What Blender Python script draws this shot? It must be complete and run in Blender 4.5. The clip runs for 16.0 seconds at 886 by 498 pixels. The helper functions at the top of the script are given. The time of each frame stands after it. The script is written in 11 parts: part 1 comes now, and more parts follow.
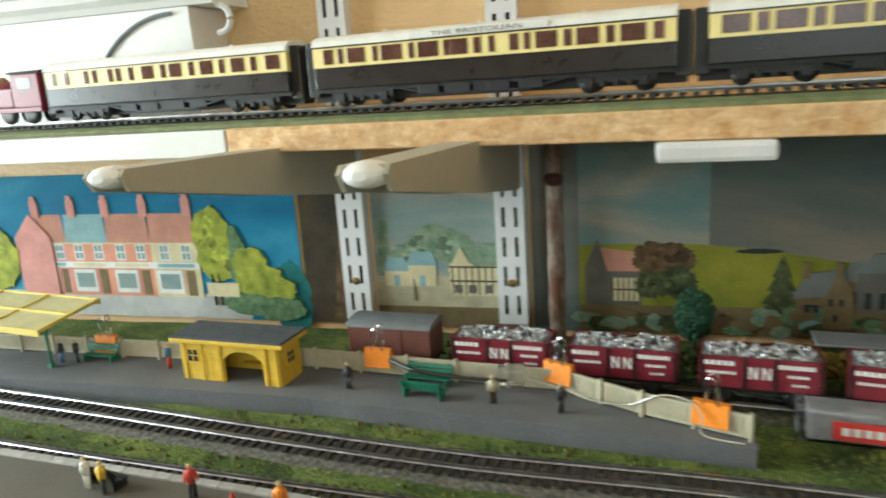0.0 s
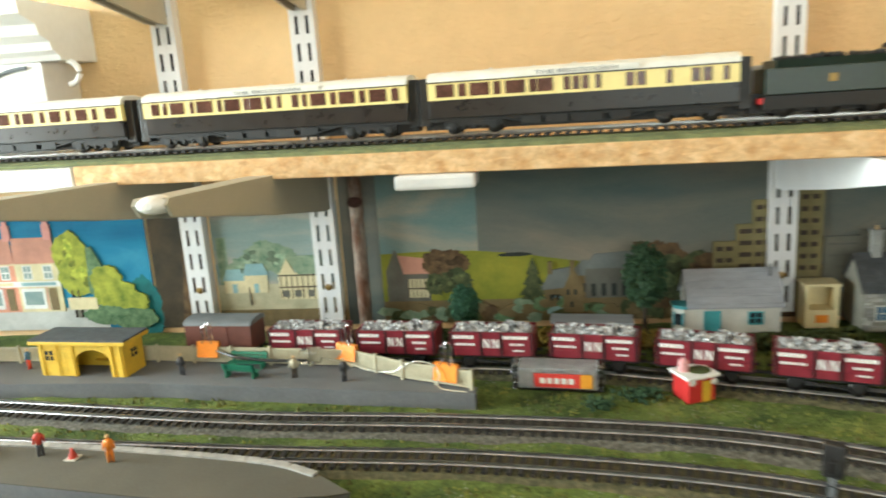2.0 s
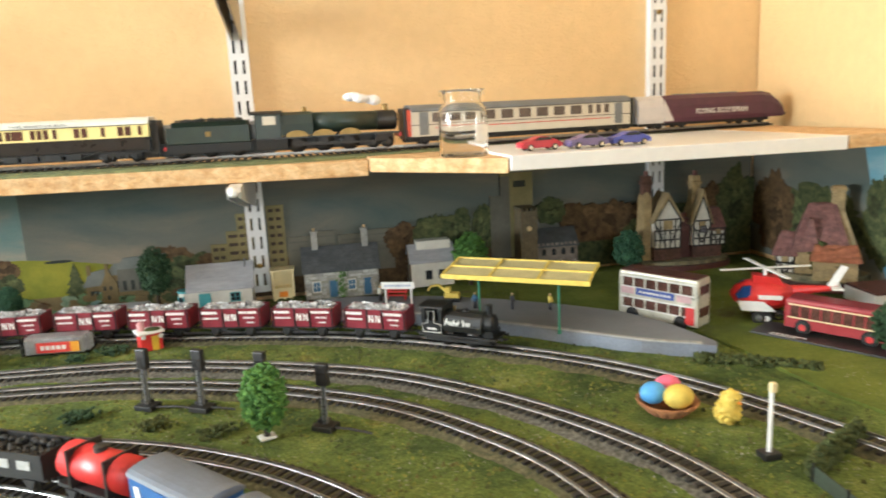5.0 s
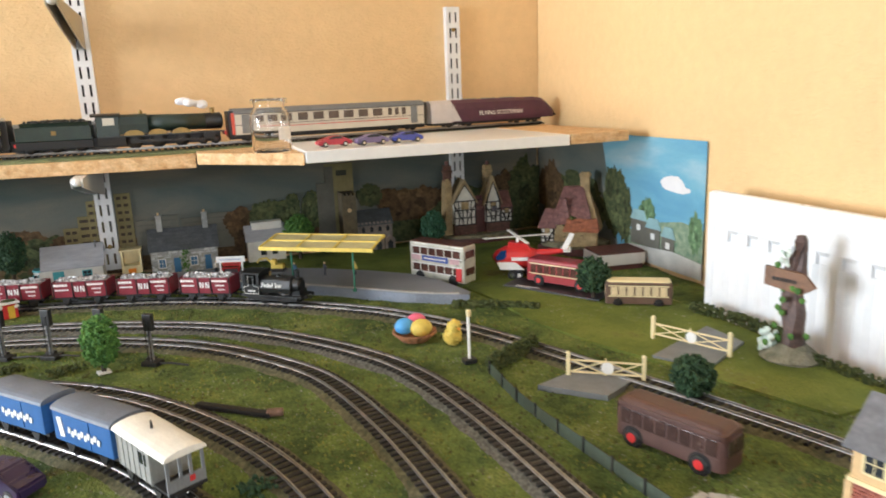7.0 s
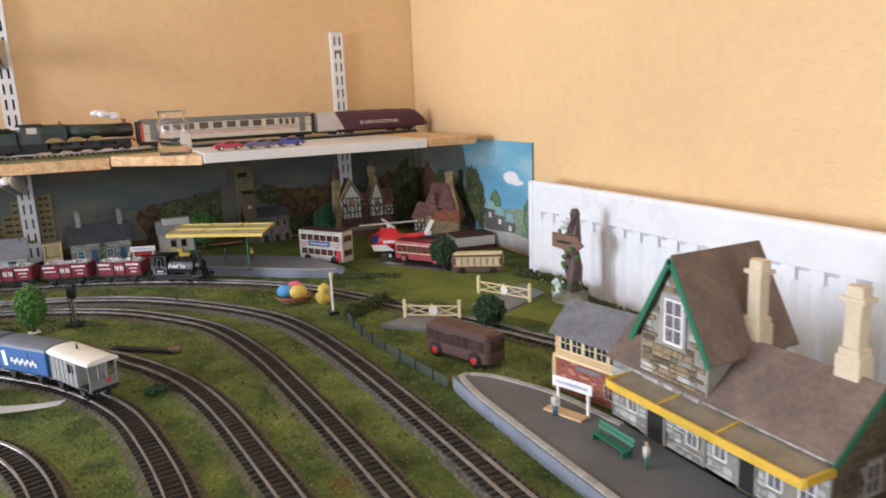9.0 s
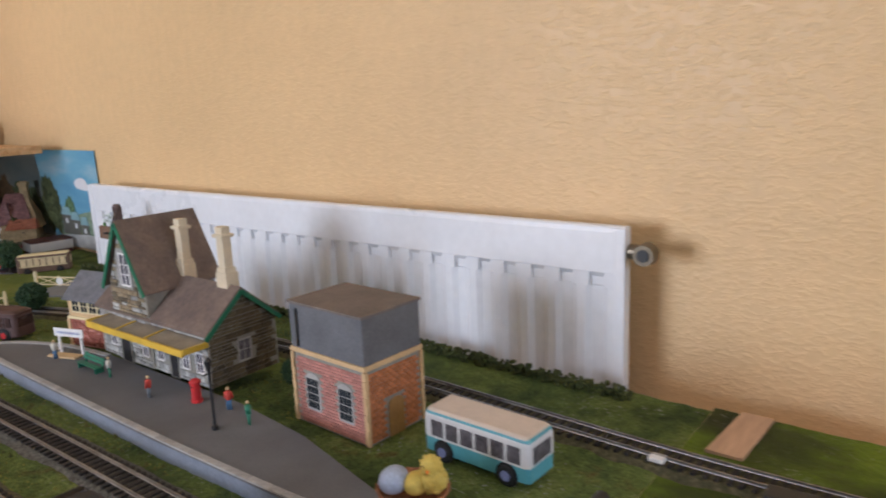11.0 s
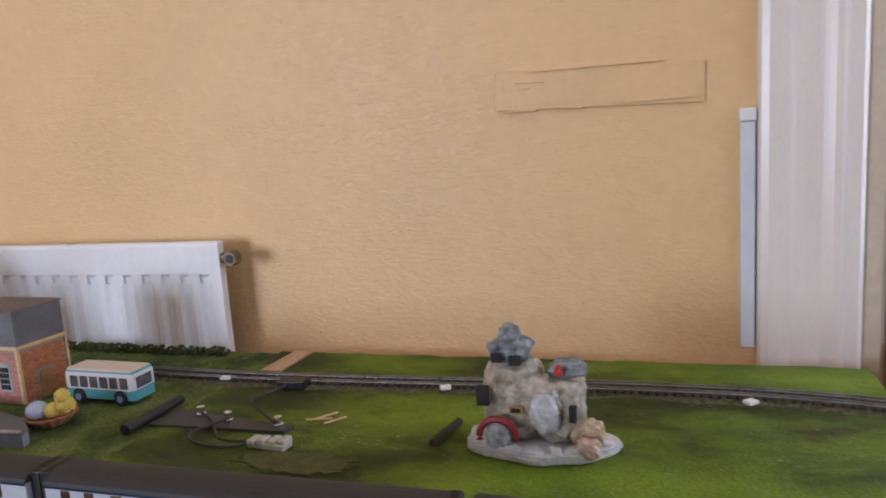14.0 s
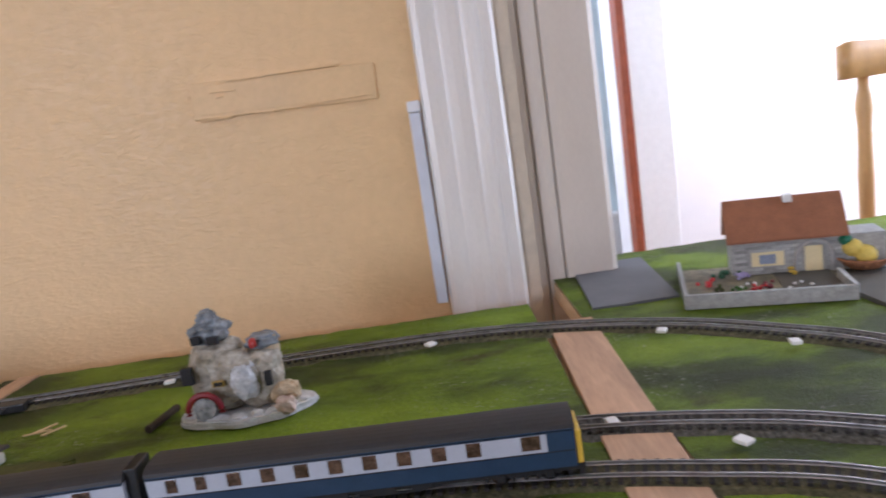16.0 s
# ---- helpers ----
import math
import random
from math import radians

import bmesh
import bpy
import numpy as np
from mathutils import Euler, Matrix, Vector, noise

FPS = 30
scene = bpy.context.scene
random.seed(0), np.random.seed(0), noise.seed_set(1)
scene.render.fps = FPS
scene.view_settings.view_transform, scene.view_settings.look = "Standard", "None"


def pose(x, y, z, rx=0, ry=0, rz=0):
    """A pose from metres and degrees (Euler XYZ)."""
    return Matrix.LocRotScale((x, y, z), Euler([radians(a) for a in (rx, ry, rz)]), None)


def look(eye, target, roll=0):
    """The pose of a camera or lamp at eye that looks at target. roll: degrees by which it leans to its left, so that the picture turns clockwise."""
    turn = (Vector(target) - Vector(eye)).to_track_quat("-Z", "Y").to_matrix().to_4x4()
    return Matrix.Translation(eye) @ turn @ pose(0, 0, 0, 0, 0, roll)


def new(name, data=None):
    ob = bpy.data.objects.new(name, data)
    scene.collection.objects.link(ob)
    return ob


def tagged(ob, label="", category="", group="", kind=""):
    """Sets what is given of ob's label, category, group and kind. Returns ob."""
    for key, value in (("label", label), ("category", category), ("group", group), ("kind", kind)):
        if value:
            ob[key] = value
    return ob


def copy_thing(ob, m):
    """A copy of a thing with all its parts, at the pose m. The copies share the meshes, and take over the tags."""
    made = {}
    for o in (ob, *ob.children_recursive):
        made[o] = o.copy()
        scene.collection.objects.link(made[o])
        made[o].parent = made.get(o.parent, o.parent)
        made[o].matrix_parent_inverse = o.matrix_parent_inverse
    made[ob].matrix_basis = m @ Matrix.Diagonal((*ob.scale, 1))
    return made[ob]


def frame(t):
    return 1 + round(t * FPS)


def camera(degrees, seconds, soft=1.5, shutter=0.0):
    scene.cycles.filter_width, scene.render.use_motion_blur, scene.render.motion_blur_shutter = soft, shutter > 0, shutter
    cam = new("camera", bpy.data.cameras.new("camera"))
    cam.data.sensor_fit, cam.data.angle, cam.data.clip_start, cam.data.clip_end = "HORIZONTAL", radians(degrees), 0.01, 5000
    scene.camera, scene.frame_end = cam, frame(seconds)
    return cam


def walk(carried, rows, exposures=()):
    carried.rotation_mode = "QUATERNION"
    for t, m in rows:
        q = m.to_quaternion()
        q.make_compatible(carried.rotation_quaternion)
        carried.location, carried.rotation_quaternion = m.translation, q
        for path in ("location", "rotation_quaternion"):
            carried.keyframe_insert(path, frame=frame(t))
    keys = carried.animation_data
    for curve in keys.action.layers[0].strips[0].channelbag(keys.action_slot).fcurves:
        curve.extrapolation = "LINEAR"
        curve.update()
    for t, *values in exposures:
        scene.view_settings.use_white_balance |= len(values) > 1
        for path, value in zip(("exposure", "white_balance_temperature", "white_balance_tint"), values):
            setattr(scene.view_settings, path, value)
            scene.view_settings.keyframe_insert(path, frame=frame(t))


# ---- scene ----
cam = camera(64.5, 16.0, soft=1.8, shutter=0.5)
ROWS = [  # seconds, x, y, z, yaw, pitch, roll
    (0.0, -0.0303, 0.0268, 0.2400, 15.36, -13.56, 3.68),
    (0.5, 0.0116, -0.0035, 0.2467, 12.37, -13.71, 2.91),
    (1.0, 0.0303, -0.0300, 0.2535, 12.08, -13.34, 2.68),
    (1.5, 0.0483, -0.0536, 0.2547, 11.22, -12.95, 3.17),
    (2.0, 0.0976, -0.1008, 0.2598, 7.51, -12.56, 3.68),
    (2.5, 0.1562, -0.1565, 0.2646, 4.28, -12.24, 3.28),
    (3.0, 0.2106, -0.2198, 0.2690, 1.09, -12.06, 2.89),
    (3.5, 0.2650, -0.2811, 0.2762, -0.02, -11.70, 1.67),
    (4.0, 0.3164, -0.3418, 0.2843, -2.97, -11.15, 1.33),
    (4.5, 0.3708, -0.3885, 0.2808, -7.72, -11.30, 2.33),
    (5.0, 0.4154, -0.4081, 0.2720, -11.55, -11.50, 2.66),
    (7.5, 0.4753, -0.7133, 0.2954, -21.93, -13.04, 2.18),
    (8.0, 0.4722, -0.7705, 0.2953, -23.32, -12.96, 2.33),
    (8.5, 0.4737, -0.8254, 0.2915, -24.53, -12.59, 2.18),
    (9.0, 0.4743, -0.8972, 0.2895, -26.23, -12.08, 2.33),
    (9.5, 0.4797, -0.9611, 0.2790, -28.65, -11.59, 2.80),
    (10.0, 0.4994, -1.0658, 0.2691, -39.20, -11.47, 3.04),
    (12.5, 0.4092, -1.3886, 0.2943, -61.05, -10.62, 2.36),
    (13.0, 0.3570, -1.4627, 0.2838, -66.83, -9.39, 3.36),
    (13.5, 0.2951, -1.5142, 0.2785, -71.78, -9.29, 3.56),
    (14.0, 0.2610, -1.5497, 0.2769, -73.48, -9.05, 3.72),
    (14.5, 0.2337, -1.5943, 0.2685, -76.09, -8.91, 5.01),
    (15.0, 0.2032, -1.6348, 0.2611, -81.27, -9.39, 7.13),
    (15.5, 0.1846, -1.6572, 0.2627, -85.90, -10.09, 8.16),
    (16.0, 0.1756, -1.6684, 0.2630, -91.40, -10.79, 8.36),
]
EXPOSURES = [  # seconds, stops, kelvin, tint
    (0.0, -0.15, 6050, -4), (0.5, 0.06, 6100, -4), (1.0, 0.24, 6150, -4), (2.0, 0.42, 6250, -4), (3.5, 0.62, 6320, 0), (5.0, 0.68, 6250, 3), (7.5, 0.3, 5950, 10), (8.5, 0.15, 5850, 14), (10.0, -0.22, 5720, 15),
    (12.5, -0.68, 5560, 18), (14.0, -0.62, 5560, 19), (16.0, -0.63, 5480, 20),
]
walk(cam, [(t, pose(x, y, z, 90 + pitch, roll, yaw)) for t, x, y, z, yaw, pitch, roll in ROWS], EXPOSURES)

# ---- light ----
world = bpy.data.worlds.new("sky")
scene.world = world
world.use_nodes = True
wn = world.node_tree
sky = wn.nodes.new("ShaderNodeTexSky")
sky.sky_type = "NISHITA"
sky.sun_disc = False
sky.sun_elevation, sky.sun_rotation = radians(38), radians(280)
wn.links.new(sky.outputs[0], wn.nodes["Background"].inputs[0])
wn.nodes["Background"].inputs[1].default_value = 0.12


def area_lamp(name, eye, target, sx, sy, power, color):
    d = bpy.data.lights.new(name, "AREA")
    d.shape, d.size, d.size_y, d.energy, d.color = "RECTANGLE", sx, sy, power, color
    ob = new(name, d)
    ob.matrix_world = look(eye, target)
    return ob


# daylight through the west wall's window and the next room's window; added fill from behind the layout's operator and
# in the far room
area_lamp("window_light_west", (-1.86, 0.05, 0.42), (0.7, 0.05, 0.25), 1.0, 0.9, 69, (0.95, 0.98, 1.0))
# added fill from the south, no known source; brightens the corner and fronts
area_lamp("window_light_south", (0.32, -3.12, 0.75), (0.55, 0.4, 0.15), 1.4, 1.1, 15, (0.95, 0.98, 1.0))
area_lamp("hall_window_light", (1.60, -3.12, 0.45), (1.85, -2.0, 0.3), 0.6, 1.2, 32, (0.93, 0.97, 1.0))
# unseen lamp added to brighten the far room's blue wall
area_lamp("far_window_light", (2.25, -1.13, 0.5), (2.45, -2.1, 0.2), 0.4, 0.9, 30, (0.93, 0.97, 1.0))

# ---- building tools ----
def pm(name, color, rough=0.6, metal=0.0, var=0.18, scale=60.0, bump=0.15, bscale=500.0, col2=None, mix=0.5, stretch=(1, 1, 1), rnd=0.0, coat=0.0, spec=0.5):
    """A painted, printed or natural surface: two scales of variation, fine relief."""
    m = bpy.data.materials.new(name)
    m.use_nodes = True
    nt = m.node_tree
    b = nt.nodes["Principled BSDF"]
    b.inputs["Roughness"].default_value, b.inputs["Metallic"].default_value = rough, metal
    b.inputs["Coat Weight"].default_value = coat
    b.inputs["Specular IOR Level"].default_value = spec
    tc = nt.nodes.new("ShaderNodeTexCoord")
    mp = nt.nodes.new("ShaderNodeMapping")
    mp.inputs["Scale"].default_value = stretch
    nt.links.new(tc.outputs["Object"], mp.inputs[0])
    n1 = nt.nodes.new("ShaderNodeTexNoise")
    n1.inputs["Scale"].default_value, n1.inputs["Detail"].default_value, n1.inputs["Roughness"].default_value = scale, 5, 0.6
    n2 = nt.nodes.new("ShaderNodeTexNoise")
    n2.inputs["Scale"].default_value, n2.inputs["Detail"].default_value = bscale, 3
    for n in (n1, n2):
        nt.links.new(mp.outputs[0], n.inputs["Vector"])
    ramp = nt.nodes.new("ShaderNodeValToRGB")
    c2 = col2 if col2 else tuple(min(1, c * (1 + var)) for c in color)
    c1 = color if col2 else tuple(c * (1 - var) for c in color)
    ramp.color_ramp.elements[0].position, ramp.color_ramp.elements[1].position = mix - 0.18, mix + 0.18
    ramp.color_ramp.elements[0].color, ramp.color_ramp.elements[1].color = (*c1, 1), (*c2, 1)
    nt.links.new(n1.outputs["Fac"], ramp.inputs[0])
    hsv = nt.nodes.new("ShaderNodeHueSaturation")
    mr = nt.nodes.new("ShaderNodeMapRange")
    mr.inputs["From Min"].default_value, mr.inputs["From Max"].default_value = 0.3, 0.7
    mr.inputs["To Min"].default_value, mr.inputs["To Max"].default_value = 1 - var * 0.6, 1 + var * 0.6
    nt.links.new(n2.outputs["Fac"], mr.inputs["Value"])
    if rnd:
        oi = nt.nodes.new("ShaderNodeObjectInfo")
        mr2 = nt.nodes.new("ShaderNodeMapRange")
        mr2.inputs["To Min"].default_value, mr2.inputs["To Max"].default_value = 1 - rnd, 1 + rnd
        nt.links.new(oi.outputs["Random"], mr2.inputs["Value"])
        mul = nt.nodes.new("ShaderNodeMath")
        mul.operation = "MULTIPLY"
        nt.links.new(mr.outputs[0], mul.inputs[0])
        nt.links.new(mr2.outputs[0], mul.inputs[1])
        nt.links.new(mul.outputs[0], hsv.inputs["Value"])
    else:
        nt.links.new(mr.outputs[0], hsv.inputs["Value"])
    nt.links.new(ramp.outputs[0], hsv.inputs["Color"])
    nt.links.new(hsv.outputs[0], b.inputs["Base Color"])
    rr = nt.nodes.new("ShaderNodeMapRange")
    rr.inputs["To Min"].default_value, rr.inputs["To Max"].default_value = max(0.03, rough - 0.12), min(1, rough + 0.12)
    nt.links.new(n1.outputs["Fac"], rr.inputs["Value"])
    nt.links.new(rr.outputs[0], b.inputs["Roughness"])
    if bump:
        bp = nt.nodes.new("ShaderNodeBump")
        bp.inputs["Strength"].default_value, bp.inputs["Distance"].default_value = bump, 0.4 / bscale
        nt.links.new(n2.outputs["Fac"], bp.inputs["Height"])
        nt.links.new(bp.outputs[0], b.inputs["Normal"])
    return m


def glass(name, color=(1, 1, 1), rough=0.02):
    m = bpy.data.materials.new(name)
    m.use_nodes = True
    b = m.node_tree.nodes["Principled BSDF"]
    b.inputs["Base Color"].default_value = (*color, 1)
    b.inputs["Roughness"].default_value, b.inputs["Transmission Weight"].default_value = rough, 1.0
    b.inputs["IOR"].default_value = 1.45
    return m


def I():
    return Matrix.Identity(4)


def box(bm, c, s, rz=0, rx=0, ry=0, bevel=0.0):
    m = Matrix.Translation(c) @ Euler((radians(rx), radians(ry), radians(rz))).to_matrix().to_4x4() @ Matrix.Diagonal((*s, 1))
    r = bmesh.ops.create_cube(bm, size=1.0, matrix=m)
    if bevel:
        es = list({e for v in r["verts"] for e in v.link_edges})
        bmesh.ops.bevel(bm, geom=es, offset=bevel, segments=2, profile=0.6, affect="EDGES")
    return bm


def span(bm, x0, x1, y0, y1, z0, z1, bevel=0.0):
    return box(bm, ((x0 + x1) / 2, (y0 + y1) / 2, (z0 + z1) / 2), (abs(x1 - x0), abs(y1 - y0), abs(z1 - z0)), bevel=bevel)


def cyl(bm, a, b, r, r2=None, seg=12, cap=True):
    a, b = Vector(a), Vector(b)
    d = b - a
    m = Matrix.Translation((a + b) / 2) @ d.to_track_quat("Z", "Y").to_matrix().to_4x4()
    bmesh.ops.create_cone(bm, cap_ends=cap, segments=seg, radius1=r, radius2=r if r2 is None else r2, depth=d.length, matrix=m)
    return bm


def ball(bm, c, r, sub=2, sq=(1, 1, 1)):
    bmesh.ops.create_icosphere(bm, subdivisions=sub, radius=r, matrix=Matrix.Translation(c) @ Matrix.Diagonal((*sq, 1)))
    return bm


def prism(bm, pts, z0, z1, m=None):
    """A closed outline in x and y raised from z0 to z1."""
    area = sum(p[0] * q[1] - q[0] * p[1] for p, q in zip(pts, pts[1:] + pts[:1]))
    if area < 0:
        pts = pts[::-1]
    m = m or I()
    lo = [bm.verts.new(m @ Vector((*p, z0))) for p in pts]
    hi = [bm.verts.new(m @ Vector((*p, z1))) for p in pts]
    bm.faces.new(lo[::-1])
    bm.faces.new(hi)
    for i in range(len(pts)):
        j = (i + 1) % len(pts)
        bm.faces.new((lo[i], lo[j], hi[j], hi[i]))
    return bm


UP_X = Matrix(((0, 0, 1, 0), (1, 0, 0, 0), (0, 1, 0, 0), (0, 0, 0, 1)))   # outline (y, z) raised along x
UP_Y = Matrix(((1, 0, 0, 0), (0, 0, 1, 0), (0, 1, 0, 0), (0, 0, 0, 1)))   # outline (x, z) raised along y


def lathe(bm, prof, seg=20, at=(0, 0, 0)):
    rings = []
    for r, z in prof:
        rings.append([bm.verts.new((at[0] + r * math.cos(2 * math.pi * k / seg), at[1] + r * math.sin(2 * math.pi * k / seg), at[2] + z)) for k in range(seg)])
    for a, b in zip(rings, rings[1:]):
        for k in range(seg):
            bm.faces.new((a[k], a[(k + 1) % seg], b[(k + 1) % seg], b[k]))
    bm.faces.new(rings[0][::-1])
    bm.faces.new(rings[-1])
    return bm


def tube(bm, pts, r, seg=6):
    pts = [Vector(p) for p in pts]
    rings = []
    for i, p in enumerate(pts):
        d = (pts[min(i + 1, len(pts) - 1)] - pts[max(i - 1, 0)]).normalized()
        q = d.to_track_quat("Z", "Y")
        rings.append([bm.verts.new(p + q @ Vector((r * math.cos(2 * math.pi * k / seg), r * math.sin(2 * math.pi * k / seg), 0))) for k in range(seg)])
    for a, b in zip(rings, rings[1:]):
        for k in range(seg):
            bm.faces.new((a[k], a[(k + 1) % seg], b[(k + 1) % seg], b[k]))
    bm.faces.new(rings[0][::-1])
    bm.faces.new(rings[-1])
    return bm


def mesh_of(bm, mat, smooth=False, name="mesh"):
    bmesh.ops.recalc_face_normals(bm, faces=bm.faces)
    me = bpy.data.meshes.new(name)
    bm.to_mesh(me)
    bm.free()
    for mt in (mat if isinstance(mat, (list, tuple)) else [mat]):
        me.materials.append(mt)
    if smooth:
        for p in me.polygons:
            p.use_smooth = True
    return me


def part(name, bm, mat, parent=None, label="", smooth=False):
    ob = new(name, mesh_of(bm, mat, smooth, name))
    if parent:
        ob.parent = parent
    return tagged(ob, label)


def thing(name, label, category, x=0, y=0, z=0, rz=0, group="", kind=""):
    ob = new(name)
    ob.empty_display_size = 0.02
    ob.matrix_world = pose(x, y, z, 0, 0, rz)
    return tagged(ob, label, category, group, kind)


def solid(name, bm, mat, label, category, group="", kind="", smooth=False, at=None):
    ob = new(name, mesh_of(bm, mat, smooth, name))
    if at:
        ob.matrix_world = at
    return tagged(ob, label, category, group, kind)


def B():
    return bmesh.new()


def words(text, size, mat, parent, m, name="lettering", label=""):
    """Built-in lettering as a thin mesh; m carries its baseline centre, reading along x, facing z."""
    c = bpy.data.curves.new("lettering", "FONT")
    c.body, c.size, c.align_x, c.extrude, c.resolution_u = text, size, "CENTER", size * 0.02, 2
    tmp = bpy.data.objects.new("lettering_source", c)
    me = bpy.data.meshes.new_from_object(tmp)
    bpy.data.objects.remove(tmp)
    bpy.data.curves.remove(c)
    me.materials.clear()
    me.materials.append(mat)
    ob = new(name, me)
    ob.parent = parent
    ob.matrix_local = m
    return tagged(ob, label)


def smooth_path(pts, step):
    """A rounded path through the points, in even steps: (x, y, heading)."""
    P = [Vector((*p[:2], 0)) for p in pts]
    P = [P[0] * 2 - P[1]] + P + [P[-1] * 2 - P[-2]]
    fine = []
    for i in range(1, len(P) - 2):
        a, b, c, d = P[i - 1:i + 3]
        for k in range(24):
            t = k / 24
            fine.append(0.5 * ((2 * b) + (c - a) * t + (2 * a - 5 * b + 4 * c - d) * t * t + (3 * b - a - 3 * c + d) * t ** 3))
    fine.append(P[-2])
    out, need = [], 0.0
    for p, q in zip(fine, fine[1:]):
        L = (q - p).length
        h = math.atan2(q.y - p.y, q.x - p.x)
        while need <= L:
            r = p + (q - p) * (need / L)
            out.append((r.x, r.y, h))
            need += step
        need -= L
    return out


def smooth_line(pts, n=6):
    """A rounded line through points in space."""
    out = []
    for i in range(len(pts) - 1):
        a, b, c, d = (Vector(pts[max(0, min(len(pts) - 1, i + k))]) for k in (-1, 0, 1, 2))
        for k in range(n):
            t = k / n
            out.append(0.5 * (2 * b + (c - a) * t + (2 * a - 5 * b + 4 * c - d) * t * t + (3 * b - a - 3 * c + d) * t ** 3))
    return out + [Vector(pts[-1])]


def nearest_s(path, x, y):
    return min(range(len(path)), key=lambda i: (path[i][0] - x) ** 2 + (path[i][1] - y) ** 2)


def offset(path, d):
    return [(x - math.sin(h) * d, y + math.cos(h) * d) for x, y, h in path]


def ribbon(bm, path, prof, z=0.0):
    """Sweeps a profile of (sideways, up) along a path."""
    prev = None
    for x, y, h in path:
        row = [bm.verts.new((x - math.sin(h) * a, y + math.cos(h) * a, z + b)) for a, b in prof]
        if prev:
            for k in range(len(prof) - 1):
                bm.faces.new((prev[k], prev[k + 1], row[k + 1], row[k]))
        prev = row
    return bm

# ---- materials ----
def wall_paint():
    """Warm yellow-orange emulsion over blown lining paper."""
    m = pm("wall_paint", (0.74, 0.51, 0.258), 0.46, var=0.05, scale=3, bump=0, bscale=60)
    nt = m.node_tree
    tc = nt.nodes["Texture Coordinate"]
    mp = nt.nodes.new("ShaderNodeMapping")
    mp.inputs["Scale"].default_value = (0.9, 0.8, 1.5)
    nz = nt.nodes.new("ShaderNodeTexNoise")
    nz.inputs["Scale"].default_value, nz.inputs["Detail"].default_value, nz.inputs["Roughness"].default_value = 150, 4, 0.55
    rp = nt.nodes.new("ShaderNodeValToRGB")
    rp.color_ramp.elements[0].position, rp.color_ramp.elements[1].position = 0.44, 0.72
    bp = nt.nodes.new("ShaderNodeBump")
    bp.inputs["Strength"].default_value, bp.inputs["Distance"].default_value = 0.40, 0.0018
    nt.links.new(tc.outputs["Object"], mp.inputs[0])
    nt.links.new(mp.outputs[0], nz.inputs["Vector"])
    nt.links.new(nz.outputs["Fac"], rp.inputs[0])
    nt.links.new(rp.outputs[0], bp.inputs["Height"])
    nt.links.new(bp.outputs[0], nt.nodes["Principled BSDF"].inputs["Normal"])
    return m


def osb_board():
    """Sawn chipboard edge and face: flakes of several browns."""
    m = pm("chipboard", (0.62, 0.36, 0.15), 0.8, var=0.2, scale=90, bump=0.4, bscale=350, col2=(0.80, 0.58, 0.33))
    nt = m.node_tree
    v = nt.nodes.new("ShaderNodeTexVoronoi")
    v.inputs["Scale"].default_value = 170
    mp = nt.nodes.new("ShaderNodeMapping")
    mp.inputs["Scale"].default_value = (0.4, 0.6, 1.3)
    nt.links.new(nt.nodes["Texture Coordinate"].outputs["Object"], mp.inputs[0])
    nt.links.new(mp.outputs[0], v.inputs["Vector"])
    mx = nt.nodes.new("ShaderNodeMixRGB")
    mx.blend_type = "MULTIPLY"
    mx.inputs[0].default_value = 0.55
    r = nt.nodes.new("ShaderNodeValToRGB")
    r.color_ramp.elements[0].color, r.color_ramp.elements[1].color = (0.55, 0.42, 0.3, 1), (1, 1, 1, 1)
    nt.links.new(v.outputs["Color"], r.inputs[0])
    b = nt.nodes["Principled BSDF"]
    src = b.inputs["Base Color"].links[0].from_socket
    nt.links.new(src, mx.inputs[1])
    nt.links.new(r.outputs[0], mx.inputs[2])
    nt.links.new(mx.outputs[0], b.inputs["Base Color"])
    return m


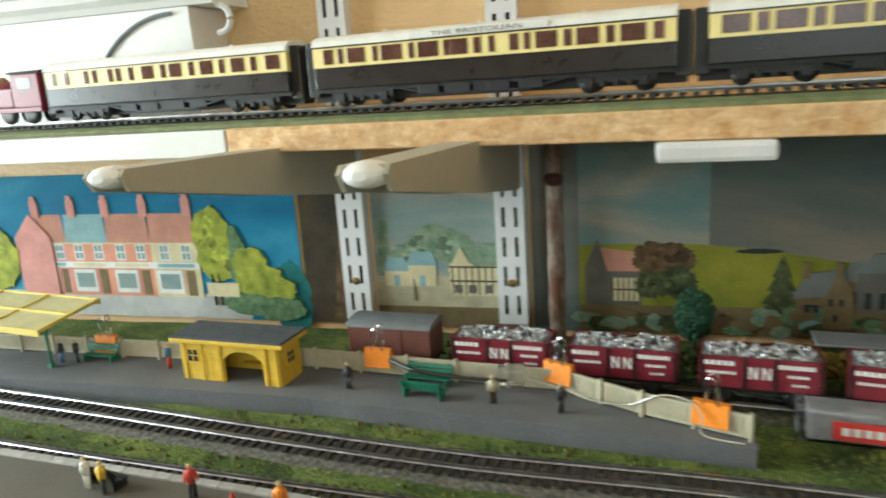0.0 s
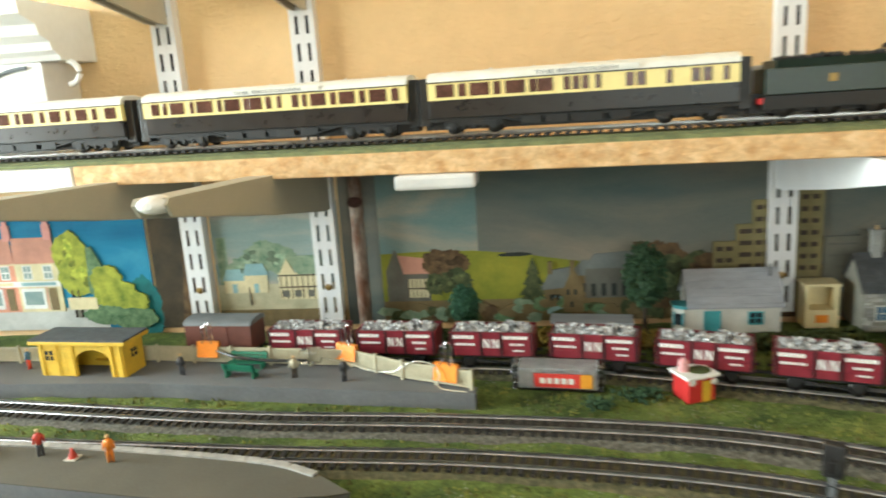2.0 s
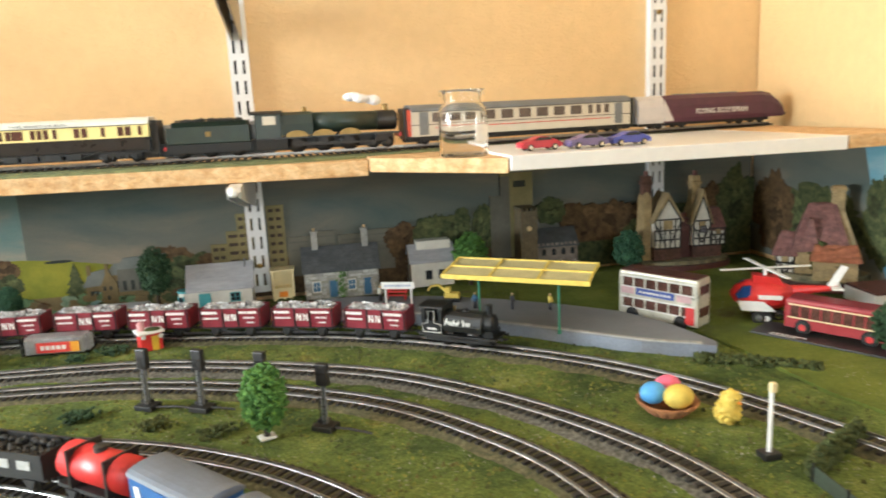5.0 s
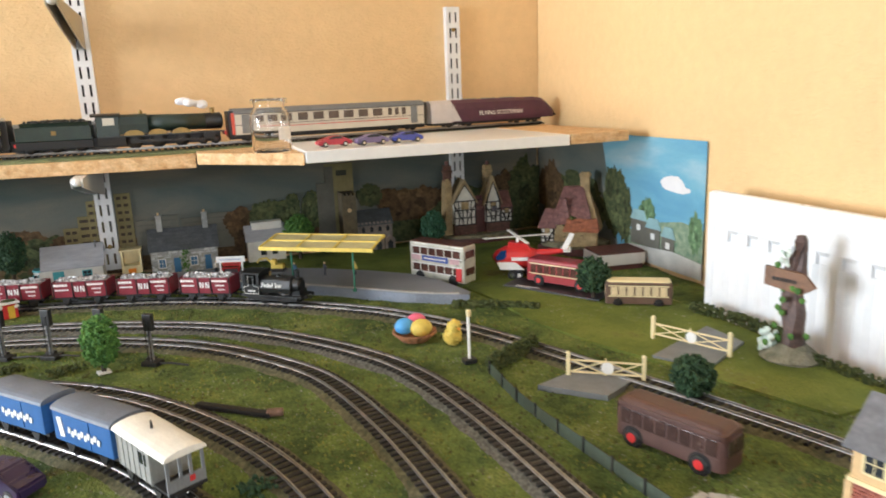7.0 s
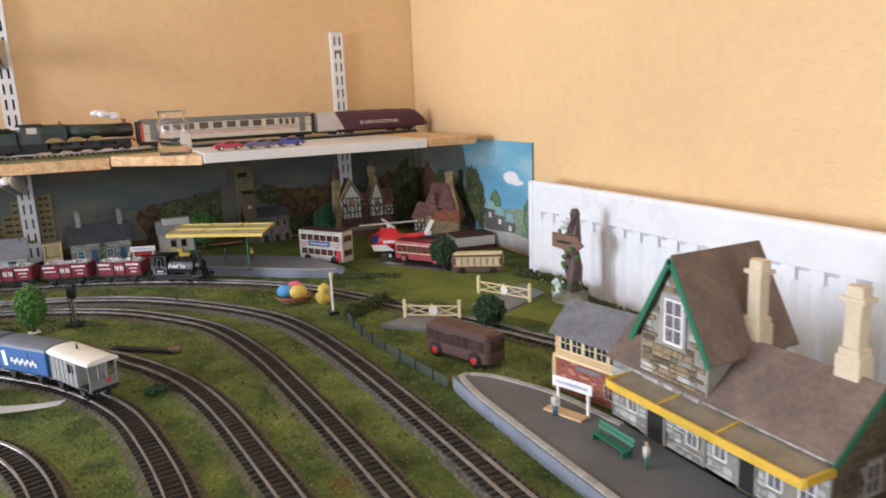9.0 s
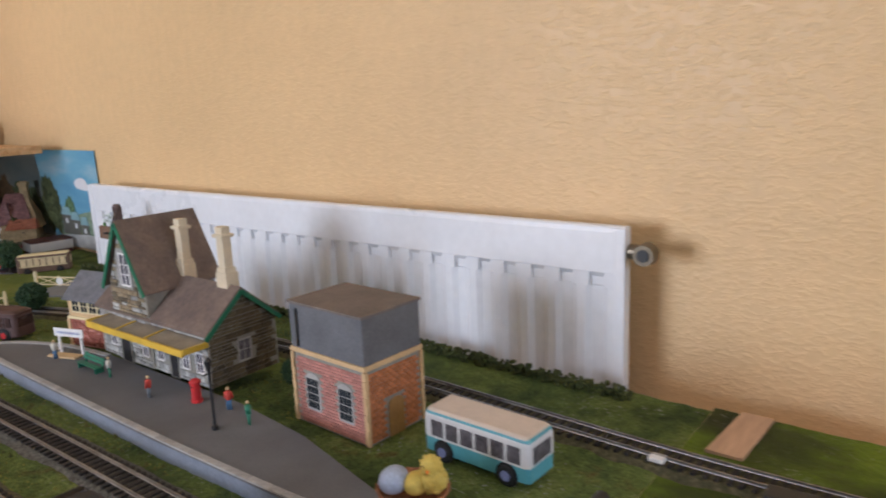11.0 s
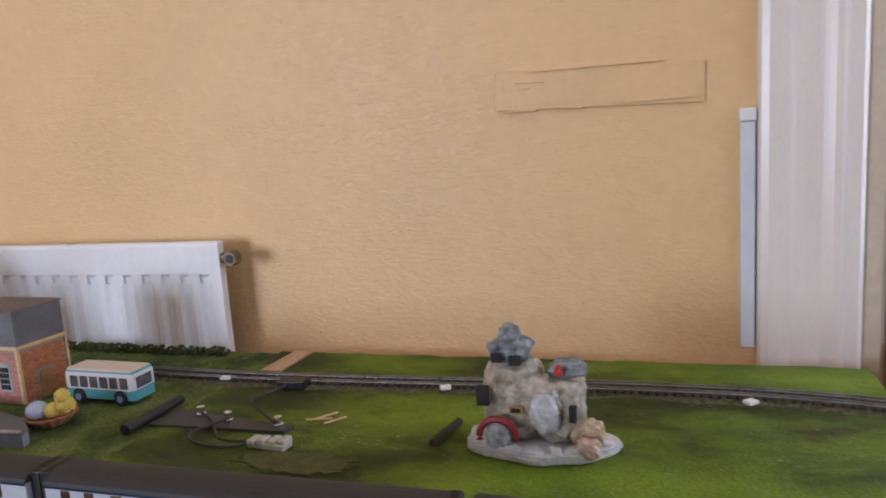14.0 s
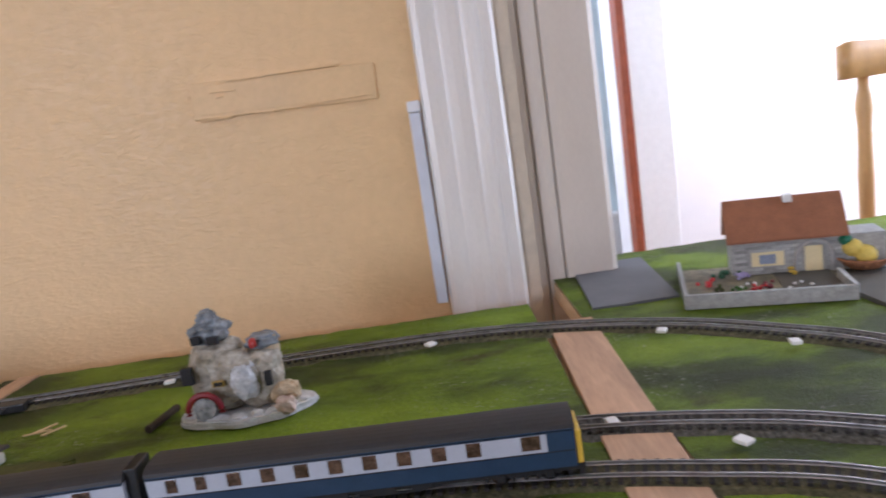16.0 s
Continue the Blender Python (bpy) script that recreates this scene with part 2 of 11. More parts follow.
def turf(stops, broad, stain, flock, stretch, rough, name):
    """Scatter-grass or painted baseboard: greens in patches, brown stains, fine flock and grit."""
    m = bpy.data.materials.new(name)
    m.use_nodes = True
    nt = m.node_tree
    b = nt.nodes["Principled BSDF"]
    b.inputs["Roughness"].default_value = rough
    b.inputs["Specular IOR Level"].default_value = 0.2
    co = nt.nodes.new("ShaderNodeTexCoord")
    tc = nt.nodes.new("ShaderNodeMapping")
    tc.inputs["Scale"].default_value = stretch
    nt.links.new(co.outputs["Object"], tc.inputs[0])

    def nz(scale, detail=4, rough=0.6):
        n = nt.nodes.new("ShaderNodeTexNoise")
        n.inputs["Scale"].default_value, n.inputs["Detail"].default_value, n.inputs["Roughness"].default_value = scale, detail, rough
        nt.links.new(tc.outputs[0], n.inputs["Vector"])
        return n

    def ramp(n, stops):
        r = nt.nodes.new("ShaderNodeValToRGB")
        e = r.color_ramp.elements
        while len(e) < len(stops):
            e.new(0.5)
        for k, (p, c) in zip(e, stops):
            k.position, k.color = p, (*c, 1)
        nt.links.new(n.outputs["Fac"], r.inputs[0])
        return r

    base = ramp(nz(*broad), stops)
    rust = ramp(nz(9, 5, 0.65), [(0.62, (0, 0, 0)), (0.70, (0.7, 0.7, 0.7))])
    fine = ramp(nz(420, 3), [(0.3, (1 - flock, 1 - flock, 1 - flock)), (0.7, (1 + flock, 1 + flock, 1 + flock))])
    grit = ramp(nz(260, 2), [(0.64, (0, 0, 0)), (0.71, (1, 1, 1))])
    mask = ramp(nz(7, 3), [(0.47, (0, 0, 0)), (0.58, (1, 1, 1))])

    def mixer(kind, f, a, c, fixed=None):
        x = nt.nodes.new("ShaderNodeMixRGB")
        x.blend_type = kind
        if fixed is None:
            nt.links.new(f.outputs[0], x.inputs[0])
        else:
            x.inputs[0].default_value = fixed
        nt.links.new(a.outputs[0], x.inputs[1])
        if isinstance(c, tuple):
            x.inputs[2].default_value = (*c, 1)
        else:
            nt.links.new(c.outputs[0], x.inputs[2])
        return x

    a = mixer("MIX", rust, base, stain)
    a = mixer("MULTIPLY", None, a, fine, 1.0)
    g = mixer("MULTIPLY", None, grit, mask, 1.0)
    a = mixer("MIX", g, a, (0.34, 0.33, 0.28))
    nt.links.new(a.outputs[0], b.inputs["Base Color"])
    bp = nt.nodes.new("ShaderNodeBump")
    bp.inputs["Strength"].default_value, bp.inputs["Distance"].default_value = 0.8, 0.0016
    nt.links.new(fine.outputs[0], bp.inputs["Height"])
    nt.links.new(bp.outputs[0], b.inputs["Normal"])
    return m


M_WALL = wall_paint()
M_OSB = osb_board()
M_TURF = turf([(0.30, (0.028, 0.042, 0.015)), (0.42, (0.068, 0.100, 0.028)), (0.55, (0.130, 0.170, 0.042)), (0.70, (0.220, 0.240, 0.070))], (14, 6, 0.7), (0.13, 0.055, 0.02), 0.45, (1, 1, 1), 0.95, "scatter_grass")
M_TURF_BRIGHT = turf([(0.32, (0.032, 0.040, 0.010)), (0.43, (0.055, 0.078, 0.010)), (0.51, (0.115, 0.170, 0.010)), (0.66, (0.190, 0.275, 0.014))], (6.5, 5, 0.55), (0.045, 0.028, 0.012), 0.35, (1.5, 0.75, 1.0), 0.6, "painted_green_board")
M_WHITE = pm("white_gloss_paint", (0.80, 0.79, 0.77), 0.35, var=0.04, scale=6, bump=0.03, bscale=120)
M_WHITE_OLD = pm("aged_white_paint", (0.70, 0.67, 0.64), 0.45, var=0.07, scale=9, bump=0.05, bscale=160, stretch=(1, 1, 0.2))
M_RAD = pm("radiator_enamel", (0.80, 0.81, 0.83), 0.30, var=0.04, scale=5, bump=0.02, bscale=90)
M_STEEL_WHITE = pm("white_coated_steel", (0.76, 0.76, 0.77), 0.4, var=0.05, scale=30, bump=0.02)
M_CREAM_BRACKET = pm("cream_bracket_enamel", (0.44, 0.41, 0.33), 0.45, var=0.06, scale=25, bump=0.03)
M_DARK = pm("black_void", (0.012, 0.011, 0.011), 0.8, var=0.2, bump=0)
M_BLACK = pm("black_plastic", (0.018, 0.017, 0.017), 0.45, var=0.3, scale=120, bump=0.1)
M_SLEEPER = pm("sleeper_plastic", (0.026, 0.021, 0.018), 0.75, var=0.4, scale=200, bump=0.2, rnd=0.35)
M_RAIL = pm("nickel_rail", (0.36, 0.355, 0.35), 0.32, 0.9, var=0.25, scale=60, bump=0.05)
M_RAIL_RUST = pm("rusty_rail_side", (0.20, 0.12, 0.085), 0.6, 0.5, var=0.3, scale=90, bump=0.1)
M_BALLAST = pm("ballast_grit", (0.050, 0.046, 0.034), 0.95, var=0.45, scale=300, bump=1.0, bscale=420, col2=(0.19, 0.18, 0.155), mix=0.56)
M_BALLAST_GREEN = pm("mossy_ballast", (0.045, 0.045, 0.018), 0.95, var=0.45, scale=180, bump=1.0, bscale=420, col2=(0.16, 0.14, 0.075), mix=0.55)
# window light on the curved platform is put into this paler, bluer grey
M_PLATFORM_LIT = pm("platform_grey_lit", (0.200, 0.205, 0.225), 0.7, var=0.14, scale=18, bump=0.2, bscale=600)
M_PLATFORM = pm("platform_grey", (0.136, 0.137, 0.140), 0.85, var=0.14, scale=18, bump=0.2, bscale=600)
M_PLATFORM_BROWN = pm("platform_tarmac", (0.100, 0.092, 0.072), 0.9, var=0.14, scale=16, bump=0.2, bscale=600)
M_PLATFORM_SIDE = pm("platform_side", (0.125, 0.128, 0.135), 0.8, var=0.15, scale=22, bump=0.15, bscale=400)
M_PLATFORM_BLUE = pm("platform_side_blue", (0.20, 0.225, 0.275), 0.8, var=0.18, scale=22, bump=0.15, bscale=400)
M_EDGING = pm("platform_edging", (0.38, 0.37, 0.35), 0.8, var=0.15, scale=60, bump=0.2, bscale=500, rnd=0.12)
M_WOOD = pm("bare_timber", (0.52, 0.33, 0.20), 0.7, var=0.15, scale=40, bump=0.15, bscale=300, stretch=(0.15, 1, 1))
M_WOOD_PALE = pm("pale_sawn_timber", (0.68, 0.50, 0.30), 0.7, var=0.12, scale=40, bump=0.15, bscale=300, stretch=(0.2, 1, 1))
M_YELLOW = pm("yellow_plastic", (0.66, 0.43, 0.04), 0.5, var=0.12, scale=60, bump=0.1)
M_YELLOW_BRIGHT = pm("bright_yellow", (0.66, 0.50, 0.10), 0.6, var=0.12, scale=150, bump=0.3)
M_ORANGE = pm("orange_clip", (0.85, 0.27, 0.03), 0.4, var=0.08, bump=0.03)
M_GREEN = pm("bench_green", (0.02, 0.16, 0.09), 0.5, var=0.15, bump=0.05)
M_RED = pm("red_paint", (0.55, 0.03, 0.03), 0.4, var=0.12, bump=0.05)
M_MAROON = pm("maroon_paint", (0.19, 0.018, 0.03), 0.42, var=0.2, scale=90, bump=0.06)
M_CREAM = pm("cream_paint", (0.74, 0.63, 0.36), 0.5, var=0.06, bump=0.05)
M_FENCE = pm("cream_fence_plastic", (0.44, 0.40, 0.28), 0.5, var=0.12, bump=0.05)
M_GREY = pm("grey_paint", (0.17, 0.18, 0.19), 0.6, var=0.15, bump=0.1)
M_SLATE = pm("slate_roof", (0.15, 0.155, 0.17), 0.75, var=0.2, scale=70, bump=0.3, bscale=300)
M_SLATE_DARK = pm("dark_slate_roof", (0.065, 0.07, 0.075), 0.8, var=0.25, scale=80, bump=0.3, bscale=300)
M_ROOF_PALE = pm("pale_grey_roof", (0.36, 0.37, 0.40), 0.75, var=0.12, scale=60, bump=0.3, bscale=260, stretch=(0.3, 1, 1))
M_ROOF_BROWN = pm("printed_brown_tiles", (0.125, 0.094, 0.080), 0.7, var=0.25, scale=38, bump=0.15, bscale=260, col2=(0.215, 0.155, 0.118), mix=0.55)
M_RENDER = pm("white_render", (0.66, 0.65, 0.60), 0.85, var=0.1, scale=50, bump=0.2)
M_STONE = pm("printed_stone", (0.19, 0.145, 0.085), 0.75, var=0.25, scale=120, bump=0.2, rnd=0.55)
M_STONE_GREY = pm("grey_stone", (0.36, 0.36, 0.34), 0.85, var=0.2, scale=120, bump=0.3, rnd=0.35)
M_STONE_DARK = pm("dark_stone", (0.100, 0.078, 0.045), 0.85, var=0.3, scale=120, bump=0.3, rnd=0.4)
M_MORTAR = pm("mortar", (0.27, 0.26, 0.22), 0.9, var=0.15, bump=0.2)
M_BRICK = pm("brick_red", (0.34, 0.105, 0.07), 0.8, var=0.2, scale=150, bump=0.2, rnd=0.25)
M_BRICK_ORANGE = pm("brick_orange", (0.42, 0.15, 0.05), 0.8, var=0.2, scale=150, bump=0.2, rnd=0.25)
M_BRICK_PINK = pm("brick_pink", (0.46, 0.20, 0.16), 0.8, var=0.15, scale=150, bump=0.2, rnd=0.2)
M_BUFF = pm("buff_card", (0.62, 0.43, 0.22), 0.7, var=0.1, bump=0.05)
M_CREAM_STONE = pm("cream_chimney", (0.62, 0.53, 0.37), 0.6, var=0.08, bump=0.1)
M_TRIM_GREEN = pm("green_bargeboard", (0.015, 0.15, 0.075), 0.5, var=0.1, bump=0.05)
M_TURQ = pm("turquoise_paint", (0.08, 0.36, 0.40), 0.5, var=0.1, bump=0.05)
M_BLUE_DOOR = pm("blue_paint", (0.04, 0.13, 0.24), 0.5, var=0.1, bump=0.05)
M_PANE = pm("dark_pane", (0.03, 0.035, 0.04), 0.12, var=0.3, bump=0)
M_GLAZE = pm("printed_pane", (0.16, 0.15, 0.17), 0.25, var=0.5, scale=200, bump=0)
M_CHOC = pm("chocolate_paint", (0.019, 0.017, 0.017), 0.30, var=0.2, bump=0.05)
M_COACH_CREAM = pm("coach_cream", (0.80, 0.66, 0.28), 0.42, var=0.06, bump=0.03)
M_COACH_ROOF = pm("coach_roof_white", (0.72, 0.70, 0.64), 0.5, var=0.08, bump=0.06)
M_COACH_WINDOW = pm("coach_window", (0.10, 0.045, 0.035), 0.15, var=0.4, scale=80, bump=0)
M_UNDER = pm("underframe_black", (0.010, 0.009, 0.009), 0.6, var=0.4, scale=120, bump=0.2)
M_WHEEL = pm("wheel_metal", (0.035, 0.031, 0.029), 0.45, 0.6, var=0.3, bump=0.1)
M_LOCO_GREEN = pm("loco_green", (0.017, 0.030, 0.022), 0.38, var=0.2, bump=0.05)
M_LOCO_BLACK = pm("loco_black", (0.010, 0.010, 0.010), 0.38, var=0.3, bump=0.05)
M_BRASS = pm("brass", (0.26, 0.17, 0.06), 0.45, 0.8, var=0.2, bump=0.05)
M_CREAMGREY = pm("coach_cream_grey", (0.58, 0.54, 0.46), 0.45, var=0.06, bump=0.03)
M_PURPLE = pm("purple_livery", (0.065, 0.018, 0.045), 0.35, var=0.15, bump=0.03)
M_PRINT_WHITE = pm("white_print", (0.78, 0.77, 0.74), 0.6, var=0.08, bump=0)
M_STONES_LOAD = pm("silver_stone_load", (0.12, 0.12, 0.125), 0.32, 0.3, var=0.5, scale=260, bump=0.6, col2=(0.86, 0.86, 0.87))
M_LEAF = pm("foliage_dark", (0.012, 0.036, 0.014), 0.8, var=0.5, scale=120, bump=0.3, col2=(0.034, 0.078, 0.028))
M_LEAF_BRIGHT = pm("foliage_bright", (0.03, 0.095, 0.015), 0.8, var=0.4, scale=120, bump=0.3, col2=(0.10, 0.22, 0.035))
M_LEAF_TEAL = pm("foliage_teal", (0.016, 0.058, 0.030), 0.8, var=0.5, scale=120, bump=0.3, col2=(0.040, 0.115, 0.055))
M_HEDGE = pm("hedge_flock", (0.028, 0.045, 0.012), 0.95, var=0.5, scale=160, bump=0.6, col2=(0.09, 0.10, 0.025))
M_HEDGE_YELLOW = pm("yellow_hedge_flock", (0.10, 0.075, 0.012), 0.95, var=0.5, scale=160, bump=0.6, col2=(0.30, 0.20, 0.03))
M_TRUNK = pm("bark", (0.05, 0.035, 0.022), 0.9, var=0.3, scale=120, bump=0.5)
M_GLASS = glass("clear_glass")
M_CLEAR = glass("clear_plastic", (0.93, 0.94, 0.95), 0.12)
M_CHROME = pm("chrome_wire", (0.65, 0.65, 0.66), 0.2, 1.0, var=0.1, bump=0)
M_WICKER = pm("wicker", (0.30, 0.13, 0.055), 0.7, var=0.3, scale=200, bump=0.4)
M_BLUE = pm("blue_van_paint", (0.03, 0.11, 0.30), 0.42, var=0.12, bump=0.04)
M_PINK = pm("pink_egg", (0.75, 0.14, 0.24), 0.45, var=0.06, bump=0.05)
M_EGG_BLUE = pm("blue_egg", (0.10, 0.36, 0.72), 0.45, var=0.06, bump=0.05)
M_BROWN_BUS = pm("brown_bus", (0.085, 0.042, 0.034), 0.5, var=0.15, bump=0.1)

# ---- the room ----
WX, WY, FLOOR_Z, CEIL_Z = 1.166, 0.66, -0.70, 1.55
WEST, SOUTH = -1.9, -3.2


def structure(name, bm, mat, label, smooth=False):
    return solid(name, bm, mat, label, "structure", kind="structure", smooth=smooth)


bm = B()
span(bm, WEST - 0.1, WX + 0.12, WY, WY + 0.1, FLOOR_Z, CEIL_Z)
structure("wall_north", bm, M_WALL, "warm yellow painted wall with a blown paper texture")
bm = B()
span(bm, WX, WX + 0.1, -1.68, WY - 0.002, FLOOR_Z, CEIL_Z)
structure("wall_east", bm, M_WALL, "warm yellow painted wall with blown paper and a filled patch")
bm = B()
span(bm, WX, WX + 0.1, SOUTH, -2.95, FLOOR_Z, CEIL_Z)
structure("wall_east_end", bm, M_WALL, "yellow painted wall beyond the doorway")
bm = B()
span(bm, WX, WX + 0.1, -2.95, -1.68, 1.2, CEIL_Z)
structure("wall_over_door", bm, M_WALL, "yellow painted wall over the doorway")
# west wall with its window
bm = B()
span(bm, WEST - 0.1, WEST, SOUTH, -0.46, FLOOR_Z, CEIL_Z)
span(bm, WEST - 0.1, WEST, 0.58, WY, FLOOR_Z, CEIL_Z)
span(bm, WEST - 0.1, WEST, -0.46, 0.58, FLOOR_Z, -0.05)
span(bm, WEST - 0.1, WEST, -0.46, 0.58, 1.3, CEIL_Z)
structure("wall_west", bm, M_WALL, "yellow painted wall with a tall window")
# unseen south wall; its opening is added to go with the fill lamp
bm = B()
span(bm, WEST - 0.1, WX + 0.1, SOUTH - 0.1, SOUTH, FLOOR_Z, 0.15)
span(bm, WEST - 0.1, WX + 0.1, SOUTH - 0.1, SOUTH, 1.35, CEIL_Z)
span(bm, WEST - 0.1, -0.42, SOUTH - 0.1, SOUTH, 0.15, 1.35)
span(bm, 1.06, WX + 0.1, SOUTH - 0.1, SOUTH, 0.15, 1.35)
structure("wall_south", bm, M_WALL, "yellow painted wall with a window")
bm = B()
span(bm, WEST - 0.1, 2.6, SOUTH - 0.1, WY + 0.1, FLOOR_Z - 0.1, FLOOR_Z)
structure("floor", bm, M_WOOD, "bare timber floor of the train room")
bm = B()
span(bm, WEST - 0.1, 2.6, SOUTH - 0.1, WY + 0.1, CEIL_Z, CEIL_Z + 0.1)
structure("ceiling", bm, M_WHITE, "white painted ceiling")
# the hall beyond the doorway
bm = B()
M_HALL = pm("hall_white", (0.80, 0.77, 0.76), 0.8, var=0.04, scale=4, bump=0.05)
span(bm, 2.00, 2.10, SOUTH, -2.16, FLOOR_Z, CEIL_Z)
structure("wall_hall_east", bm, M_HALL, "plain white wall across the next room")
bm = B()
span(bm, WX + 0.1, 2.6, SOUTH - 0.1, SOUTH, FLOOR_Z, CEIL_Z)
structure("wall_hall_south", bm, M_HALL, "white end wall of the next room")
bm = B()
span(bm, WX + 0.1, 2.6, -1.1, -1.0, FLOOR_Z, CEIL_Z)
structure("wall_hall_north", bm, M_HALL, "white side wall of the next room")

# doorway in the east wall: fluted architrave, jamb, second moulding
def architrave(name, y0, y1, x1, z1, steps, mat, label):
    """An upright moulding on a wall face x1; steps are (share of the width from y1, how far it stands out)."""
    bm = B()
    prof = [(x1, y1)] + [(x1 - d, y1 + (y0 - y1) * f) for f, d in steps] + [(x1, y0)]
    prism(bm, prof, FLOOR_Z, z1)
    return structure(name, bm, mat, label)


M_TRIM = pm("trim_cream_white", (0.71, 0.67, 0.62), 0.30, var=0.05, scale=9, bump=0.03, col2=(0.76, 0.72, 0.67), stretch=(1, 1, 0.25))
M_TRIM_CREAM = pm("trim_cream", (0.61, 0.54, 0.46), 0.36, var=0.05, scale=9, bump=0.03, col2=(0.66, 0.59, 0.51), stretch=(1, 1, 0.25))
architrave("door_trim_1", -1.778, -1.665, WX, 1.25, [(0.0, 0.007), (0.03, 0.011), (0.10, 0.0135), (0.20, 0.0138), (0.27, 0.0125), (0.31, 0.0112), (0.35, 0.0122), (0.45, 0.0138), (0.55, 0.0135), (0.60, 0.0122), (0.64, 0.0135), (0.70, 0.0165), (0.76, 0.0178), (0.80, 0.0165), (0.82, 0.0135), (0.95, 0.0130), (1.0, 0.007)], M_TRIM, "cream-white painted door architrave with shallow flutes")
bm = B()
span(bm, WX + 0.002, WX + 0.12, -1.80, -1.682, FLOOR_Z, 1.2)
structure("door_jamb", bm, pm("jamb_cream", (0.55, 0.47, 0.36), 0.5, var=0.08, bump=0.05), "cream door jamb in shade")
architrave("door_trim_2", -1.921, -1.791, WX + 0.06, 1.2, [(0.0, 0.016), (0.05, 0.024), (0.10, 0.026), (0.17, 0.0255), (0.19, 0.019), (0.21, 0.0255), (0.30, 0.0275), (0.38, 0.027), (0.40, 0.020), (0.42, 0.027), (0.50, 0.0285), (0.94, 0.0295), (1.0, 0.023)], M_TRIM_CREAM, "cream painted inner door moulding with two grooves")
bm = B()
span(bm, 1.895, 1.945, -2.166, -2.147, FLOOR_Z, 1.3, bevel=0.002)
structure("door_edge_strip", bm, pm("red_brown_wood", (0.30, 0.075, 0.03), 0.5, var=0.15, bump=0.1), "red-brown varnished strip on the far door edge")
bm = B()
span(bm, 1.90, 1.94, -2.262, -2.167, FLOOR_Z, 1.3, bevel=0.003)
structure("door_frame", bm, pm("hall_door_white", (0.86, 0.86, 0.86), 0.5, var=0.03, bump=0.03), "white painted door frame of the next room")
# the room beyond it: pale blue wall, tiled band, white panel, dark floor and a blue step
bm = B()
span(bm, 2.50, 2.55, -2.45, -1.10, FLOOR_Z, CEIL_Z)
structure("wall_far_room", bm, pm("far_room_blue", (0.66, 0.77, 0.80), 0.6, var=0.10, scale=7, bump=0), "pale blue wall of a far room")
rng = random.Random(9)
fr = thing("tiled_band", "band of dark and pale mosaic tiles on the far wall", "tiles", 2.497, -2.26, 0.60)
tiles = [mesh_of(box(B(), (0, 0, 0), (0.006, 0.030, 0.022), bevel=0.002), m, name="tile") for m in (M_DARK, pm("tile_teal", (0.16, 0.30, 0.32), 0.2, bump=0), pm("tile_white", (0.7, 0.74, 0.74), 0.2, bump=0))]
for i in range(7):
    for j in range(5):
        ob = new("tile", rng.choice(tiles))
        ob.parent = fr
        ob.location = (0, -0.09 + i * 0.034, j * 0.026)
bm = B()
span(bm, 2.44, 2.497, -2.40, -2.0, -0.42, -0.13, bevel=0.01)
solid("white_bath_panel", bm, M_WHITE, "white enamelled panel in the far room", "bath panel")
bm = B()
span(bm, 2.2, 2.40, -2.40, -2.0, -0.62, -0.52, bevel=0.01)
solid("blue_mat", bm, pm("blue_mat", (0.12, 0.35, 0.50), 0.8, bump=0.4), "bright blue mat on the far room's floor", "mat")

bm = B()
span(bm, WX - 0.012, WX, -1.662, -1.646, 0.0, 0.272, bevel=0.002)
tr = solid("cable_trunking", bm, pm("trunking_pvc", (0.62, 0.64, 0.70), 0.4, var=0.04, bump=0.02), "white plastic cable trunking up the wall by the door", "cable trunking")
bm = B()
span(bm, WX - 0.013, WX, -1.663, -1.645, 0.2725, 0.288, bevel=0.002)
part("end_cap", bm, M_STEEL_WHITE, tr)

# filled and painted-over patch in the wall
bm = B()
box(bm, (WX - 0.0010, -1.482, 0.326), (0.0074, 0.252, 0.049), rx=1.5, bevel=0.0016)
box(bm, (WX - 0.0016, -1.484, 0.3265), (0.0074, 0.240, 0.040), rx=1.5, bevel=0.0008)
rng = random.Random(8)
for yy, zz, ll in ((-1.385, 0.303, 0.045), (-1.445, 0.3035, 0.04), (-1.55, 0.305, 0.09), (-1.40, 0.338, 0.035), (-1.395, 0.331, 0.010), (-1.48, 0.3505, 0.16)):
    box(bm, (WX - 0.0050, yy, zz), (0.005, ll, 0.0020), rx=1.5 + rng.uniform(-3, 3), bevel=0.0006)
structure("wall_patch", bm, pm("smooth_wall_paint", (0.70, 0.48, 0.24), 0.5, var=0.05, scale=12, bump=0.25, bscale=120), "painted-over plaque raised on the yellow wall")

# ---- radiator ----
rad = thing("radiator", "white enamelled panel radiator with pressed flutes on the wall", "radiator", 0, 0, 0)
RX, RY0, RY1, RZ0, RZ1 = 1.108, -0.957, 0.080, -0.43, 0.152
bm = B()
pitch = 0.0333
prof = [(RX + 0.012, RY1), (RX, RY1)]
y = RY1 - 0.03
while y > RY0 + 0.04:
    prof += [(RX, y), (RX + 0.0045, y - 0.006), (RX + 0.0045, y - 0.018), (RX, y - 0.024)]
    y -= pitch
prof += [(RX, RY0), (RX + 0.012, RY0)]
prism(bm, prof, RZ0 + 0.05, RZ1 - 0.061)
part("front_panel", bm, M_RAD, rad)
bm = B()
y = RY1
